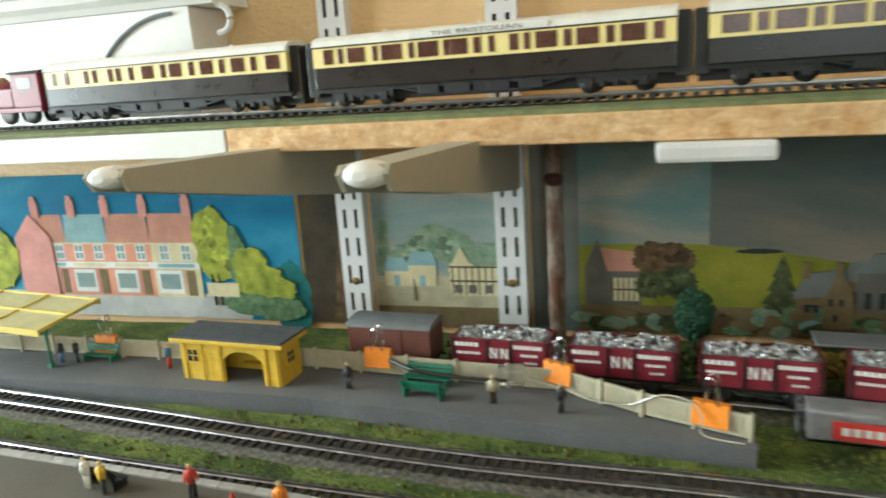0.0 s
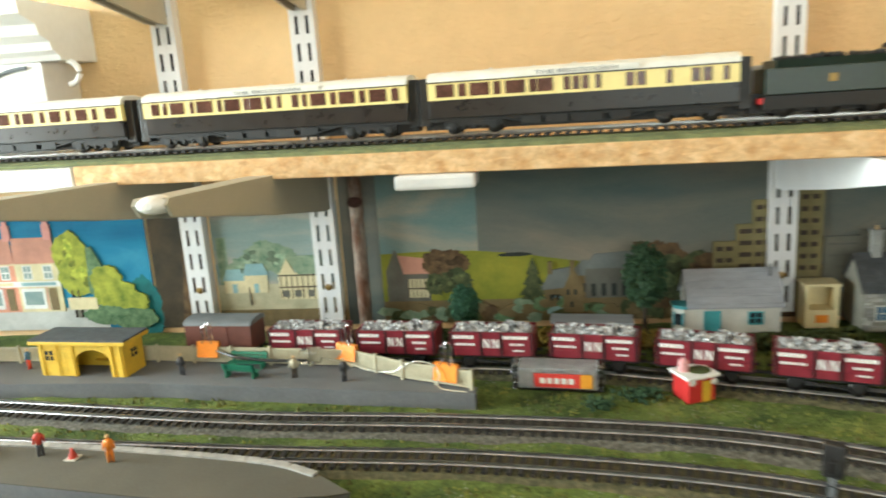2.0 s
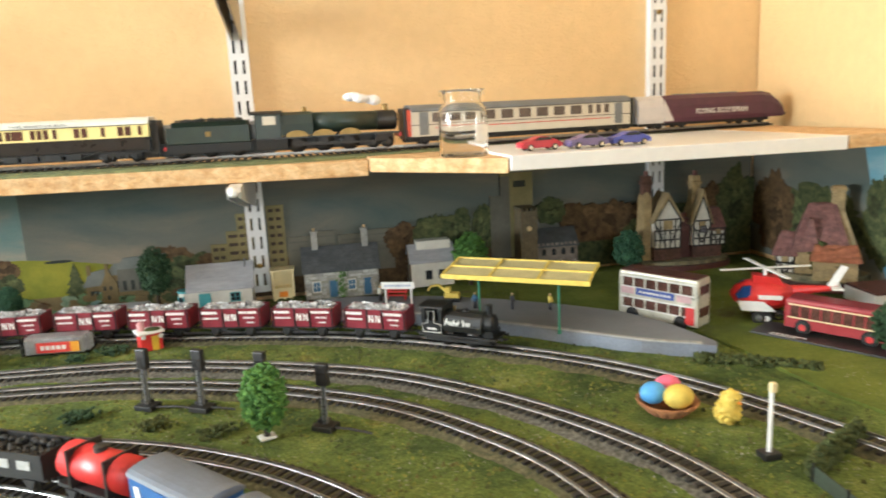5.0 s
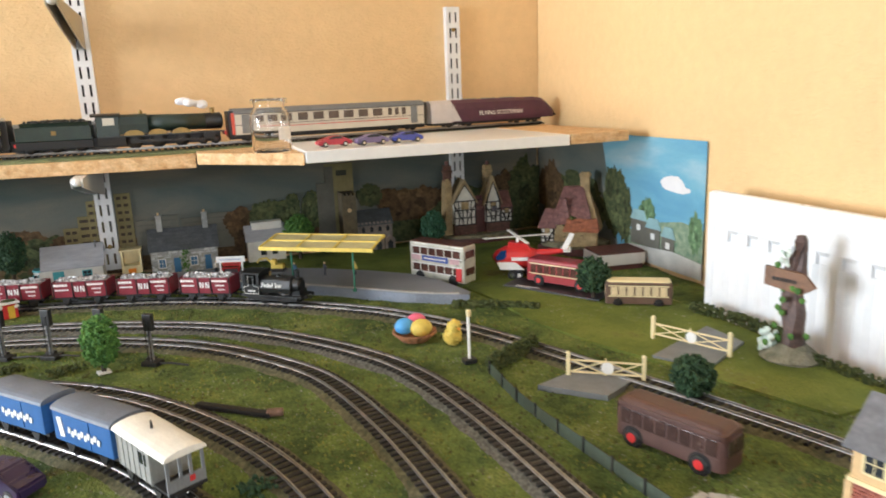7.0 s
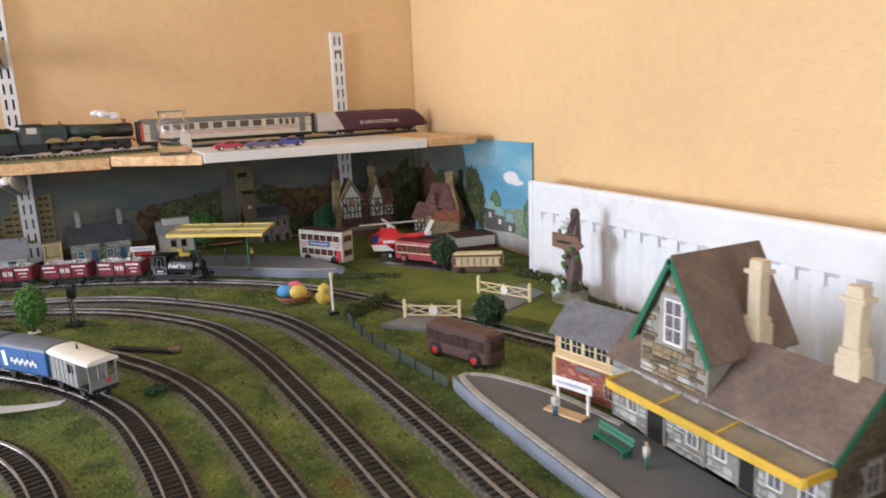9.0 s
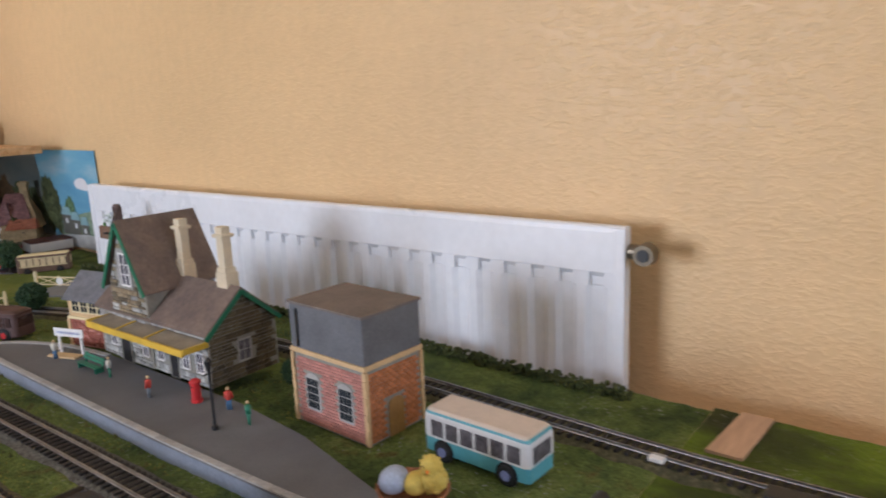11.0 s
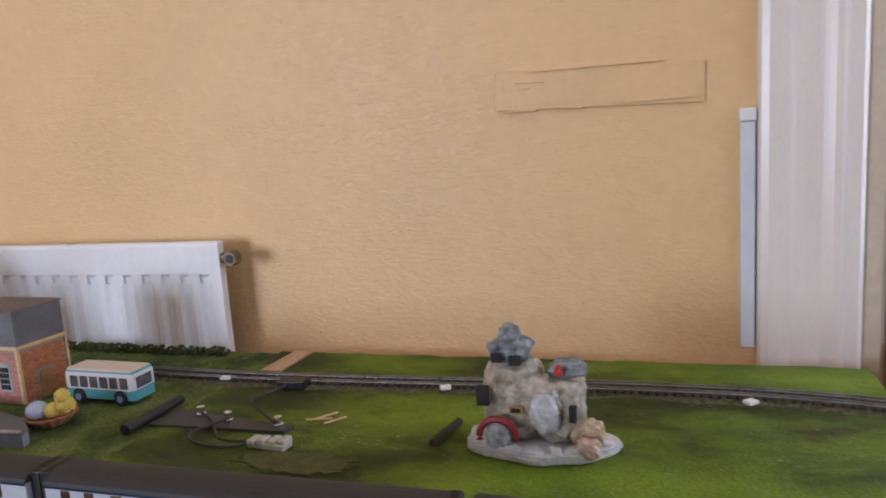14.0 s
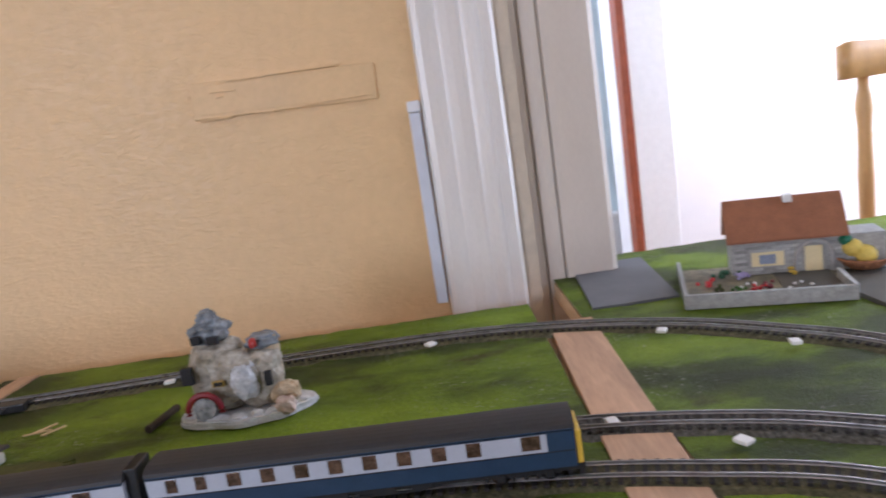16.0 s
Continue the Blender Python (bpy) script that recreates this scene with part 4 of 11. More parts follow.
    for s in (-1, 1):
        tube(bm, [(-h * 0.5, s * 0.0145, z0 - 0.002), (-h * 0.25, s * 0.0145, 0.0045), (h * 0.25, s * 0.0145, 0.0045), (h * 0.5, s * 0.0145, z0 - 0.002)], 0.0006, 5)
        box(bm, (h * 0.05, s * 0.0125, 0.0085), (0.022, 0.004, 0.0065), bevel=0.0006)
        box(bm, (-h * 0.16, s * 0.0125, 0.0085), (0.012, 0.004, 0.005), bevel=0.0006)
    part("underframe", bm, M_UNDER, c)
    for s in (-1, 1):
        bogie(c, s * (h - 0.036))
    return c


W_A = [(-0.90, 0.008), (-0.82, 0.004), (-0.72, 0.014), (-0.60, 0.004), (-0.50, 0.016), (-0.38, 0.004), (-0.28, 0.015), (-0.17, 0.005), (-0.10, 0.012), (0.0, 0.005), (0.08, 0.004), (0.20, 0.006), (0.27, 0.004), (0.37, 0.014), (0.48, 0.005), (0.58, 0.014), (0.69, 0.005), (0.80, 0.015), (0.92, 0.006)]
W_B = [(-0.88, 0.015), (-0.76, 0.006), (-0.64, 0.016), (-0.52, 0.006), (-0.40, 0.016), (-0.28, 0.006), (-0.20, 0.012), (-0.06, 0.005), (0.0, 0.005), (0.06, 0.005), (0.14, 0.004), (0.34, 0.006), (0.41, 0.006), (0.58, 0.004), (0.74, 0.006), (0.81, 0.006), (0.92, 0.004)]
W_C = [(-0.92, 0.005), (-0.8, 0.005), (-0.62, 0.005), (-0.54, 0.005), (-0.40, 0.005), (-0.33, 0.005), (-0.22, 0.005), (-0.08, 0.012), (0.05, 0.005), (0.15, 0.012), (0.28, 0.005), (0.40, 0.012), (0.52, 0.005), (0.64, 0.012), (0.76, 0.005), (0.90, 0.012)]
c1 = coach(-0.522, -0.281, W_C, M_CHOC, M_COACH_CREAM, M_COACH_ROOF, "chocolate and cream model coach with white roof on the shelf")
c2 = coach(-0.259, -0.008, W_A, M_CHOC, M_COACH_CREAM, M_COACH_ROOF, "chocolate and cream model coach with white roof on the shelf")
c3 = coach(0.009, 0.249, W_B, M_CHOC, M_COACH_CREAM, M_COACH_ROOF, "chocolate and cream model brake coach behind the green engine")
for c_ in (c2, c3):
    bm = B()
    span(bm, -0.048, 0.048, -0.0192, -0.0184, 0.0430, 0.0472)
    board = part("roof_board", bm, M_COACH_ROOF, c_, "white destination board along the roof")
    words("THE BRISTOLIAN", 0.0040, M_GREY, board, Matrix.Translation((0, -0.0195, 0.0437)) @ Euler((radians(90), 0, 0)).to_matrix().to_4x4() @ Matrix.Diagonal((2.1, 1, 1, 1)))
for cc in (c2, c3):
    bm = B()
    for k in range(14):
        if k != 3:
            box(bm, (-0.016 + k * 0.0027, -0.0150, 0.0472), (0.0019, 0.0004, 0.0016), rx=-38)
    part("name_board_lettering", bm, M_GREY, cc)
bm = B()
lathe(bm, [(0.006, 0), (0.007, 0.002), (0.004, 0.004)], 10, (0.09, shelf_y(0.09) + 0.03, 0.0))
# small maroon tank engine at the far end of the shelf
e = thing("model_tank_engine", "small maroon model tank engine on the shelf", "model locomotive", *on_shelf(-0.625, -0.532))
bm = B()
span(bm, -0.045, 0.045, -0.0165, 0.0165, 0.010, 0.014, bevel=0.0006)
span(bm, 0.012, 0.045, -0.0155, 0.0155, 0.014, 0.043, bevel=0.001)
span(bm, -0.035, 0.012, -0.0155, 0.0155, 0.014, 0.031, bevel=0.002)
part("body", bm, M_MAROON, e)
bm = B()
cyl(bm, (-0.045, 0, 0.027), (0.012, 0, 0.027), 0.011, seg=18)
part("boiler", bm, M_MAROON, e, smooth=True)
bm = B()
lathe(bm, [(0.0035, 0.035), (0.003, 0.045), (0.004, 0.0465)], 12, (-0.038, 0, 0))
part("chimney", bm, M_BLACK, e)
bm = B()
lathe(bm, [(0.0045, 0.036), (0.0045, 0.039), (0.002, 0.042)], 12, (-0.015, 0, 0))
part("dome", bm, M_BRASS, e)
bm = B()
prism(bm, arc_roof(0.0168, 0.043, 0.003), 0.009, 0.048, UP_X)
part("cab_roof", bm, M_BLACK, e)
bm = B()
span(bm, 0.02, 0.036, -0.0158, 0.0158, 0.030, 0.039)
part("cab_window", bm, M_PANE, e)
for x in (-0.028, -0.002, 0.026):
    for s in (-1, 1):
        add_wheel(e, x, s * 0.0095, 0.009)

# pale grey van on the wall side of the shelf
v = thing("model_box_van", "pale grey model van standing behind the green tender", "model wagon", 0.318, shelf_y(0.318) + 0.052, SH_Z + 0.002, -2)
bm = B()
span(bm, -0.066, 0.066, -0.0155, 0.0155, 0.008, 0.043, bevel=0.0008)
part("body", bm, pm("van_pale_grey", (0.34, 0.34, 0.345), 0.6, var=0.15, bump=0.1), v)
bm = B()
prism(bm, arc_roof(0.0164, 0.043, 0.006), -0.067, 0.067, UP_X)
part("roof", bm, M_GREY, v)
for x in (-0.030, 0.030):
    bm = B()
    span(bm, x - 0.010, x + 0.010, -0.0162, -0.0156, 0.012, 0.040)
    part("door", bm, M_GREY, v)
for x in (-0.045, 0.045):
    for sd in (-1, 1):
        add_wheel(v, x, sd * 0.0095, 0.0062)
bm = B()
span(bm, -0.062, 0.062, -0.011, 0.011, 0.0045, 0.008)
part("underframe", bm, M_UNDER, v)

# green express engine and tender
t = thing("model_tender", "dark green model tender with faded lettering on the shelf", "model tender", *on_shelf(0.264, 0.360))
bm = B()
span(bm, -0.047, 0.047, -0.0165, 0.0165, 0.0165, 0.036, bevel=0.0008)
prism(bm, [(-0.0165, 0.036), (-0.019, 0.0415), (0.019, 0.0415), (0.0165, 0.036)], -0.040, 0.045, UP_X)
part("tank", bm, M_LOCO_GREEN, t)
bm = B()
for k in range(60):
    ball(bm, (random.uniform(-0.036, 0.036), random.uniform(-0.013, 0.013), 0.0415 + random.uniform(0, 0.002)), random.uniform(0.0015, 0.003), 1)
tagged(part("coal", bm, M_BLACK, t), kind="stuff")
bm = B()
span(bm, -0.048, 0.048, -0.0168, 0.0168, 0.006, 0.016)
# solid black core added so the gap under the tender reads dark
span(bm, -0.056, 0.054, -0.0075, 0.0075, 0.003, 0.018)
part("frame", bm, M_UNDER, t)
bm = B()
box(bm, (0, -0.0168, 0.027), (0.006, 0.0005, 0.006), bevel=0.0002)
part("crest", bm, M_BRASS, t)
bm = B()
span(bm, -0.0505, -0.0475, -0.016, 0.016, 0.010, 0.0145, bevel=0.0005)
part("buffer_beam", bm, M_RED, t, "red buffer beam")
for x in (-0.032, 0.0, 0.032):
    for s in (-1, 1):
        add_wheel(t, x, s * 0.0095, 0.0075)

e = thing("model_locomotive", "dark green model express steam engine on the shelf", "model locomotive", *on_shelf(0.364, 0.540))
h = 0.088
bm = B()
cyl(bm, (-0.022, 0, 0.034), (0.070, 0, 0.033), 0.0125, 0.0115, seg=24)
part("boiler", bm, M_LOCO_GREEN, e, smooth=True)
bm = B()
cyl(bm, (0.060, 0, 0.033), (0.083, 0, 0.033), 0.0122, seg=24)
cyl(bm, (0.083, 0, 0.033), (0.0855, 0, 0.033), 0.0115, 0.009, seg=24)
part("smokebox", bm, M_LOCO_BLACK, e, smooth=False)
bm = B()
prism(bm, [(-0.0135, 0.020), (-0.0145, 0.034), (-0.012, 0.0445), (-0.005, 0.0480), (0.005, 0.0480), (0.012, 0.0445), (0.0145, 0.034), (0.0135, 0.020)], -0.058, -0.020, UP_X)
part("firebox", bm, M_LOCO_GREEN, e)
bm = B()
span(bm, -h, -0.058, -0.0168, 0.0168, 0.018, 0.046, bevel=0.0008)
part("cab", bm, M_LOCO_GREEN, e)
bm = B()
for s in (-1, 1):
    span(bm, -0.079, -0.064, s * 0.0166, s * 0.0173, 0.034, 0.044)
part("cab_window", bm, M_CREAMGREY, e)
bm = B()
prism(bm, arc_roof(0.0176, 0.046, 0.0045), -h - 0.006, -0.055, UP_X)
part("cab_roof", bm, M_LOCO_BLACK, e)
bm = B()
span(bm, -h, 0.085, -0.0168, 0.0168, 0.0165, 0.0185)
part("running_plate", bm, M_LOCO_BLACK, e)
bm = B()
# black frame blocks added to fill the gaps under the engine with darkness
span(bm, -h, 0.080, -0.0075, 0.0075, 0.003, 0.0165)
span(bm, -h, -0.052, -0.0150, 0.0150, 0.006, 0.0165)
part("main_frame", bm, M_UNDER, e)
for x, r in ((-0.040, 0.011), (-0.008, 0.011), (0.024, 0.011)):
    for s in (-1, 1):
        bm = B()
        prism(bm, [(x + 0.0135 * math.cos(math.pi * k / 10), 0.0185 + 0.0075 * math.sin(math.pi * k / 10)) for k in range(11)], s * 0.0125, s * 0.0165, UP_Y)
        part("splasher", bm, M_BRASS if s < 0 else M_LOCO_GREEN, e)
        add_wheel(e, x, s * 0.0095, r)
for x in (0.054, 0.072):
    for s in (-1, 1):
        add_wheel(e, x, s * 0.0095, 0.006)
for s in (-1, 1):
    bm = B()
    box(bm, (0.063, s * 0.0155, 0.012), (0.016, 0.006, 0.009), bevel=0.001)
    part("cylinder", bm, M_UNDER, e)
    bm = B()
    box(bm, (0.004, s * 0.0145, 0.0095), (0.10, 0.001, 0.0022), ry=2)
    box(bm, (-0.008, s * 0.0155, 0.0085), (0.075, 0.0008, 0.0020))
    part("connecting_rod", bm, M_WHEEL, e)
bm = B()
lathe(bm, [(0.0045, 0.0435), (0.0034, 0.046), (0.0034, 0.0515), (0.0042, 0.0525)], 14, (0.072, 0, 0))
part("chimney", bm, M_BRASS, e, "copper-capped chimney")
bm = B()
lathe(bm, [(0.003, 0.047), (0.0028, 0.0515), (0.0012, 0.0535)], 12, (-0.028, 0, 0))
part("safety_valve", bm, M_BRASS, e)
bm = B()
span(bm, 0.0855, 0.088, -0.016, 0.016, 0.012, 0.0175)
part("buffer_beam", bm, M_RED, e)
bm = B()
for k in range(9):
    ball(bm, (0.060 - k * 0.0036 + random.uniform(-0.002, 0.002), random.uniform(-0.003, 0.003), 0.056 + 0.001 * k + random.uniform(-0.0012, 0.0022)), random.uniform(0.0046, 0.0070), 2, (1.4, 1, 0.9))
tagged(part("cotton_smoke", bm, pm("cotton_wool", (0.82, 0.80, 0.82), 0.95, var=0.05, scale=200, bump=0.8), e, "tuft of white cotton wool as smoke", True), kind="stuff")

# cream-grey coach and purple power car
c4 = coach(0.550, 0.872, [(-0.78, 0.016), (-0.64, 0.016), (-0.50, 0.016), (-0.34, 0.016), (-0.18, 0.017), (-0.02, 0.017), (0.14, 0.017), (0.30, 0.017), (0.46, 0.017), (0.60, 0.007), (0.68, 0.007), (0.76, 0.007)], M_CREAMGREY, M_CREAMGREY, M_GREY, "pale grey modern model coach with red line on the shelf", window=pm("brown_window", (0.09, 0.07, 0.065), 0.2, var=0.3, bump=0), zband=(0.010, 0.0245, 0.0415), vents=False)
for s in (-0.90, 0.88):
    for sd in (-1, 1):
        bm = B()
        span(bm, s * 0.161 - 0.006, s * 0.161 + 0.006, sd * 0.0178, sd * 0.0186, 0.012, 0.040)
        part("door", bm, M_GREY, c4, "grey coach door")
bm = B()
for sd in (-1, 1):
    span(bm, -0.13, 0.13, sd * 0.0178, sd * 0.0184, 0.0195, 0.0205)
part("red_line", bm, M_RED, c4)
bm = B()
span(bm, -0.1655, -0.1615, -0.0165, 0.0165, 0.011, 0.043)
part("red_end", bm, pm("orange_red_end", (0.55, 0.07, 0.03), 0.45, var=0.1, bump=0.03), c4, "orange-red coach end")

d = thing("model_power_car", "purple streamlined model power car with white lettering", "model locomotive", *on_shelf(0.884, 1.150))
h = 0.133
sec = [(-0.0165, 0.008), (-0.0178, 0.014), (-0.0178, 0.031), (-0.0155, 0.041), (-0.009, 0.0465), (0.009, 0.0465), (0.0155, 0.041), (0.0178, 0.031), (0.0178, 0.014), (0.0165, 0.008)]


def loft(bm, stations):
    rings = [[bm.verts.new((x, a * ky, 0.008 + (b - 0.008) * kz + dz)) for a, b in sec] for x, ky, kz, dz in stations]
    n = len(sec)
    for a, b in zip(rings, rings[1:]):
        for k in range(n):
            bm.faces.new((a[k], a[(k + 1) % n], b[(k + 1) % n], b[k]))
    bm.faces.new(rings[0][::-1])
    bm.faces.new(rings[-1])
    return bm


part("purple_body", loft(B(), [(-0.090, 1, 1, 0), (0.087, 1, 1, 0), (0.104, 0.98, 0.93, 0), (0.117, 0.93, 0.72, 0), (0.126, 0.86, 0.5, 0), (0.132, 0.7, 0.32, 0.001), (0.1335, 0.5, 0.22, 0.002)]), M_PURPLE, d)
part("white_end", loft(B(), [(-h, 0.99, 0.99, 0), (-0.0905, 1.0, 1.0, 0)]), pm("pale_livery_end", (0.55, 0.52, 0.52), 0.4, var=0.06, bump=0.02), d, "pale rear end of the body")
bm = B()
for s in (-1, 1):
    prism(bm, [(-0.0905, 0.010), (-0.0905, 0.040), (-0.074, 0.010)], s * 0.0179, s * 0.0185, UP_Y)
part("white_flash", bm, bpy.data.materials["pale_livery_end"], d)
bm = B()
prism(bm, [(0.102, 0.0395), (0.116, 0.031), (0.120, 0.0265), (0.109, 0.0335)], -0.0125, 0.0125, UP_Y)
part("windscreen", bm, M_PANE, d)
words("FLYING SCOTSMAN", 0.0105, M_PRINT_WHITE, d, Matrix.Translation((0.010, -0.0183, 0.0185)) @ Euler((radians(90), 0, 0)).to_matrix().to_4x4())
bm = B()
span(bm, -h + 0.004, 0.10, -0.014, 0.014, 0.004, 0.0095)
part("underframe", bm, M_UNDER, d)
for x in (-0.075, 0.068):
    bogie(d, x, 0.04, 0.007)
for k in range(3):
    bm = B()
    span(bm, -0.06 + k * 0.04, -0.035 + k * 0.04, -0.007, 0.007, 0.0463, 0.0478, bevel=0.0005)
    part("roof_hatch", bm, M_GREY, d)
bm = B()
cyl(bm, (0.132, 0, 0.0115), (0.142, 0, 0.0115), 0.0008)
box(bm, (0.142, 0, 0.0115), (0.0015, 0.008, 0.004))
part("coupling", bm, M_BLACK, d)

# ---- the mineral train on the outer track ----
LEN_S = 0.0085


def wagon_mesh_parts():
    w = thing("model_coal_wagon", "maroon open model wagon with white lettering and silver stone load", "model wagon", 0, 0, 0, group="mineral wagons")
    L, W, z0, z1 = 0.039, 0.0155, 0.0135, 0.036
    bm = B()
    t = 0.0015
    span(bm, -L, L, -W, -W + t, z0, z1)
    span(bm, -L, L, W - t, W, z0, z1)
    span(bm, -L, -L + t, -W + t, W - t, z0, z1)
    span(bm, L - t, L, -W + t, W - t, z0, z1)
    span(bm, -L + t, L - t, -W + t, W - t, z0, z0 + 0.002)
    part("body", bm, M_MAROON, w)
    for s in (-1, 1):
        for k in range(1, 6):
            bm = B()
            span(bm, -L, L, s * W, s * (W + 0.0003), z0 + k * 0.0037 + 0.0002, z0 + k * 0.0037 + 0.0032)
            part("plank", bm, M_MAROON, w)
        for x in (-0.0095, 0.0095, -0.037, 0.037):
            bm = B()
            box(bm, (x, s * (W + 0.0006), (z0 + z1) / 2), (0.0017, 0.0008, z1 - z0))
            part("strapping", bm, M_CHOC, w)
        bm = B()
        y = s * (W + 0.0006)
        for k in range(5):
            box(bm, (-0.034 + k * 0.0040, y, 0.0315), (0.0031, 0.0006, 0.0032))
        for k in range(8):
            box(bm, (0.0125 + k * 0.0028, y, 0.0315), (0.0022, 0.0006, 0.0030))
        for k in range(8):
            box(bm, (-0.033 + k * 0.0024, y, 0.0245), (0.0018, 0.0006, 0.0020))
        for k in range(5):
            box(bm, (0.018 + k * 0.0027, y, 0.0250), (0.0020, 0.0006, 0.0020))
        for k in range(4):
            box(bm, (0.021 + k * 0.0025, y, 0.0190), (0.0018, 0.0006, 0.0016))
        for dx in (-0.0042, 0.0042):
            box(bm, (dx - 0.0022, y, 0.0255), (0.0013, 0.0006, 0.0085))
            box(bm, (dx + 0.0022, y, 0.0255), (0.0013, 0.0006, 0.0085))
            box(bm, (dx, y, 0.0255), (0.0012, 0.0006, 0.0088), ry=22 * s)
        part("lettering", bm, M_PRINT_WHITE, w, "white painted lettering bars")
    bm = B()
    rng = random.Random(5)
    for k in range(150):
        r = rng.uniform(0.0011, 0.0026)
        bmesh.ops.create_icosphere(bm, subdivisions=1, radius=r, matrix=pose(rng.uniform(-L + 0.004, L - 0.004), rng.uniform(-W + 0.003, W - 0.003), z1 - 0.002 + rng.uniform(0, 0.0045), rng.uniform(0, 360), rng.uniform(0, 360), 0) @ Matrix.Diagonal((1.4, 1, 0.6, 1)))
    span(bm, -L + 0.0016, L - 0.0016, -W + 0.0016, W - 0.0016, z1 - 0.008, z1 - 0.002)
    tagged(part("stone_load", bm, M_STONES_LOAD, w, "load of silvery stones"), kind="stuff")
    bm = B()
    span(bm, -L, L, -0.0125, 0.0125, 0.0105, z0)
    for s in (-1, 1):
        for x in (-0.022, 0.022):
            prism(bm, [(x - 0.006, 0.0115), (x + 0.006, 0.0115), (x + 0.002, 0.004), (x - 0.002, 0.004)], s * 0.0122, s * 0.0140, UP_Y)
        box(bm, (0, s * 0.0132, 0.0075), (0.030, 0.0008, 0.0016), ry=7)
    part("underframe", bm, M_UNDER, w)
    for x in (-0.022, 0.022):
        for s in (-1, 1):
            add_wheel(w, x, s * 0.0095, 0.0062)
    for s in (-1, 1):
        bm = B()
        for yy in (-0.0085, 0.0085):
            cyl(bm, (s * L, yy, 0.0118), (s * (L + 0.0035), yy, 0.0118), 0.001, seg=8)
            cyl(bm, (s * (L + 0.0035), yy, 0.0118), (s * (L + 0.0043), yy, 0.0118), 0.0023, seg=10)
        box(bm, (s * (L + 0.003), 0, 0.0085), (0.008, 0.0045, 0.0012))
        part("coupling", bm, M_UNDER, w)
    return w


def at_path(path, step, s):
    i = max(0, min(len(path) - 1, int(round(s / step))))
    return path[i]


FINE_S = smooth_path(T_S, 0.001)
s0 = nearest_s(FINE_S, 0.578, 0.338) * 0.001
first = None
for k in range(8):
    s = s0 - 0.104 - k * 0.0925
    a, b = at_path(FINE_S, 0.001, s - 0.022), at_path(FINE_S, 0.001, s + 0.022)
    m = pose((a[0] + b[0]) / 2, (a[1] + b[1]) / 2, RAIL_TOP, 0, 0, math.degrees(math.atan2(b[1] - a[1], b[0] - a[0])))
    if first is None:
        first = wagon_mesh_parts()
        first.matrix_world = m
    else:
        copy_thing(first, m)

# black saddle tank engine
a, b = at_path(FINE_S, 0.001, s0 - 0.02), at_path(FINE_S, 0.001, s0 + 0.02)
e = thing("model_tank_engine", "black saddle tank model engine with white painted name", "model locomotive", (a[0] + b[0]) / 2, (a[1] + b[1]) / 2, RAIL_TOP, math.degrees(math.atan2(b[1] - a[1], b[0] - a[0])))
bm = B()
span(bm, -0.047, 0.047, -0.0165, 0.0165, 0.0095, 0.0125, bevel=0.0005)
part("running_plate", bm, M_LOCO_BLACK, e)
bm = B()
prism(bm, [(-0.0145, 0.016), (-0.0155, 0.024), (-0.0125, 0.0335), (-0.006, 0.0375), (0.006, 0.0375), (0.0125, 0.0335), (0.0155, 0.024), (0.0145, 0.016)], -0.018, 0.030, UP_X)
bmesh.ops.bevel(bm, geom=bm.edges[:], offset=0.001, segments=2, affect="EDGES")
part("saddle_tank", bm, M_LOCO_BLACK, e)
bm = B()
cyl(bm, (0.028, 0, 0.025), (0.0395, 0, 0.025), 0.0115, seg=22)
cyl(bm, (0.0395, 0, 0.025), (0.0415, 0, 0.025), 0.0108, 0.008, seg=22)
box(bm, (0.036, 0, 0.0155), (0.012, 0.022, 0.008))
part("smokebox", bm, M_LOCO_BLACK, e)
bm = B()
lathe(bm, [(0.004, 0.034), (0.003, 0.037), (0.0034, 0.046), (0.0042, 0.047)], 14, (0.0345, 0, 0))
part("chimney", bm, M_LOCO_BLACK, e)
bm = B()
lathe(bm, [(0.004, 0.037), (0.0036, 0.0395), (0.0018, 0.0405)], 12, (0.006, 0, 0))
part("filler_cap", bm, M_LOCO_BLACK, e)
bm = B()
for yy in (-0.0015, 0.0015):
    cyl(bm, (-0.008, yy, 0.037), (-0.008, yy, 0.043), 0.0008, seg=6)
part("safety_valve", bm, M_BRASS, e)
bm = B()
for s in (-1, 1):
    span(bm, -0.043, -0.0175, s * 0.0150, s * 0.0162, 0.0125, 0.0275)
    span(bm, -0.0215, -0.0175, s * 0.0150, s * 0.0162, 0.0275, 0.0425)
    span(bm, -0.043, -0.0385, s * 0.0150, s * 0.0162, 0.0275, 0.0425)
span(bm, -0.0188, -0.0175, -0.0150, 0.0150, 0.0125, 0.0425)
span(bm, -0.043, -0.0418, -0.0150, 0.0150, 0.0125, 0.0425)
part("cab", bm, M_LOCO_BLACK, e)
bm = B()
prism(bm, arc_roof(0.0172, 0.0425, 0.0035), -0.0455, -0.0155, UP_X)
part("cab_roof", bm, M_LOCO_BLACK, e)
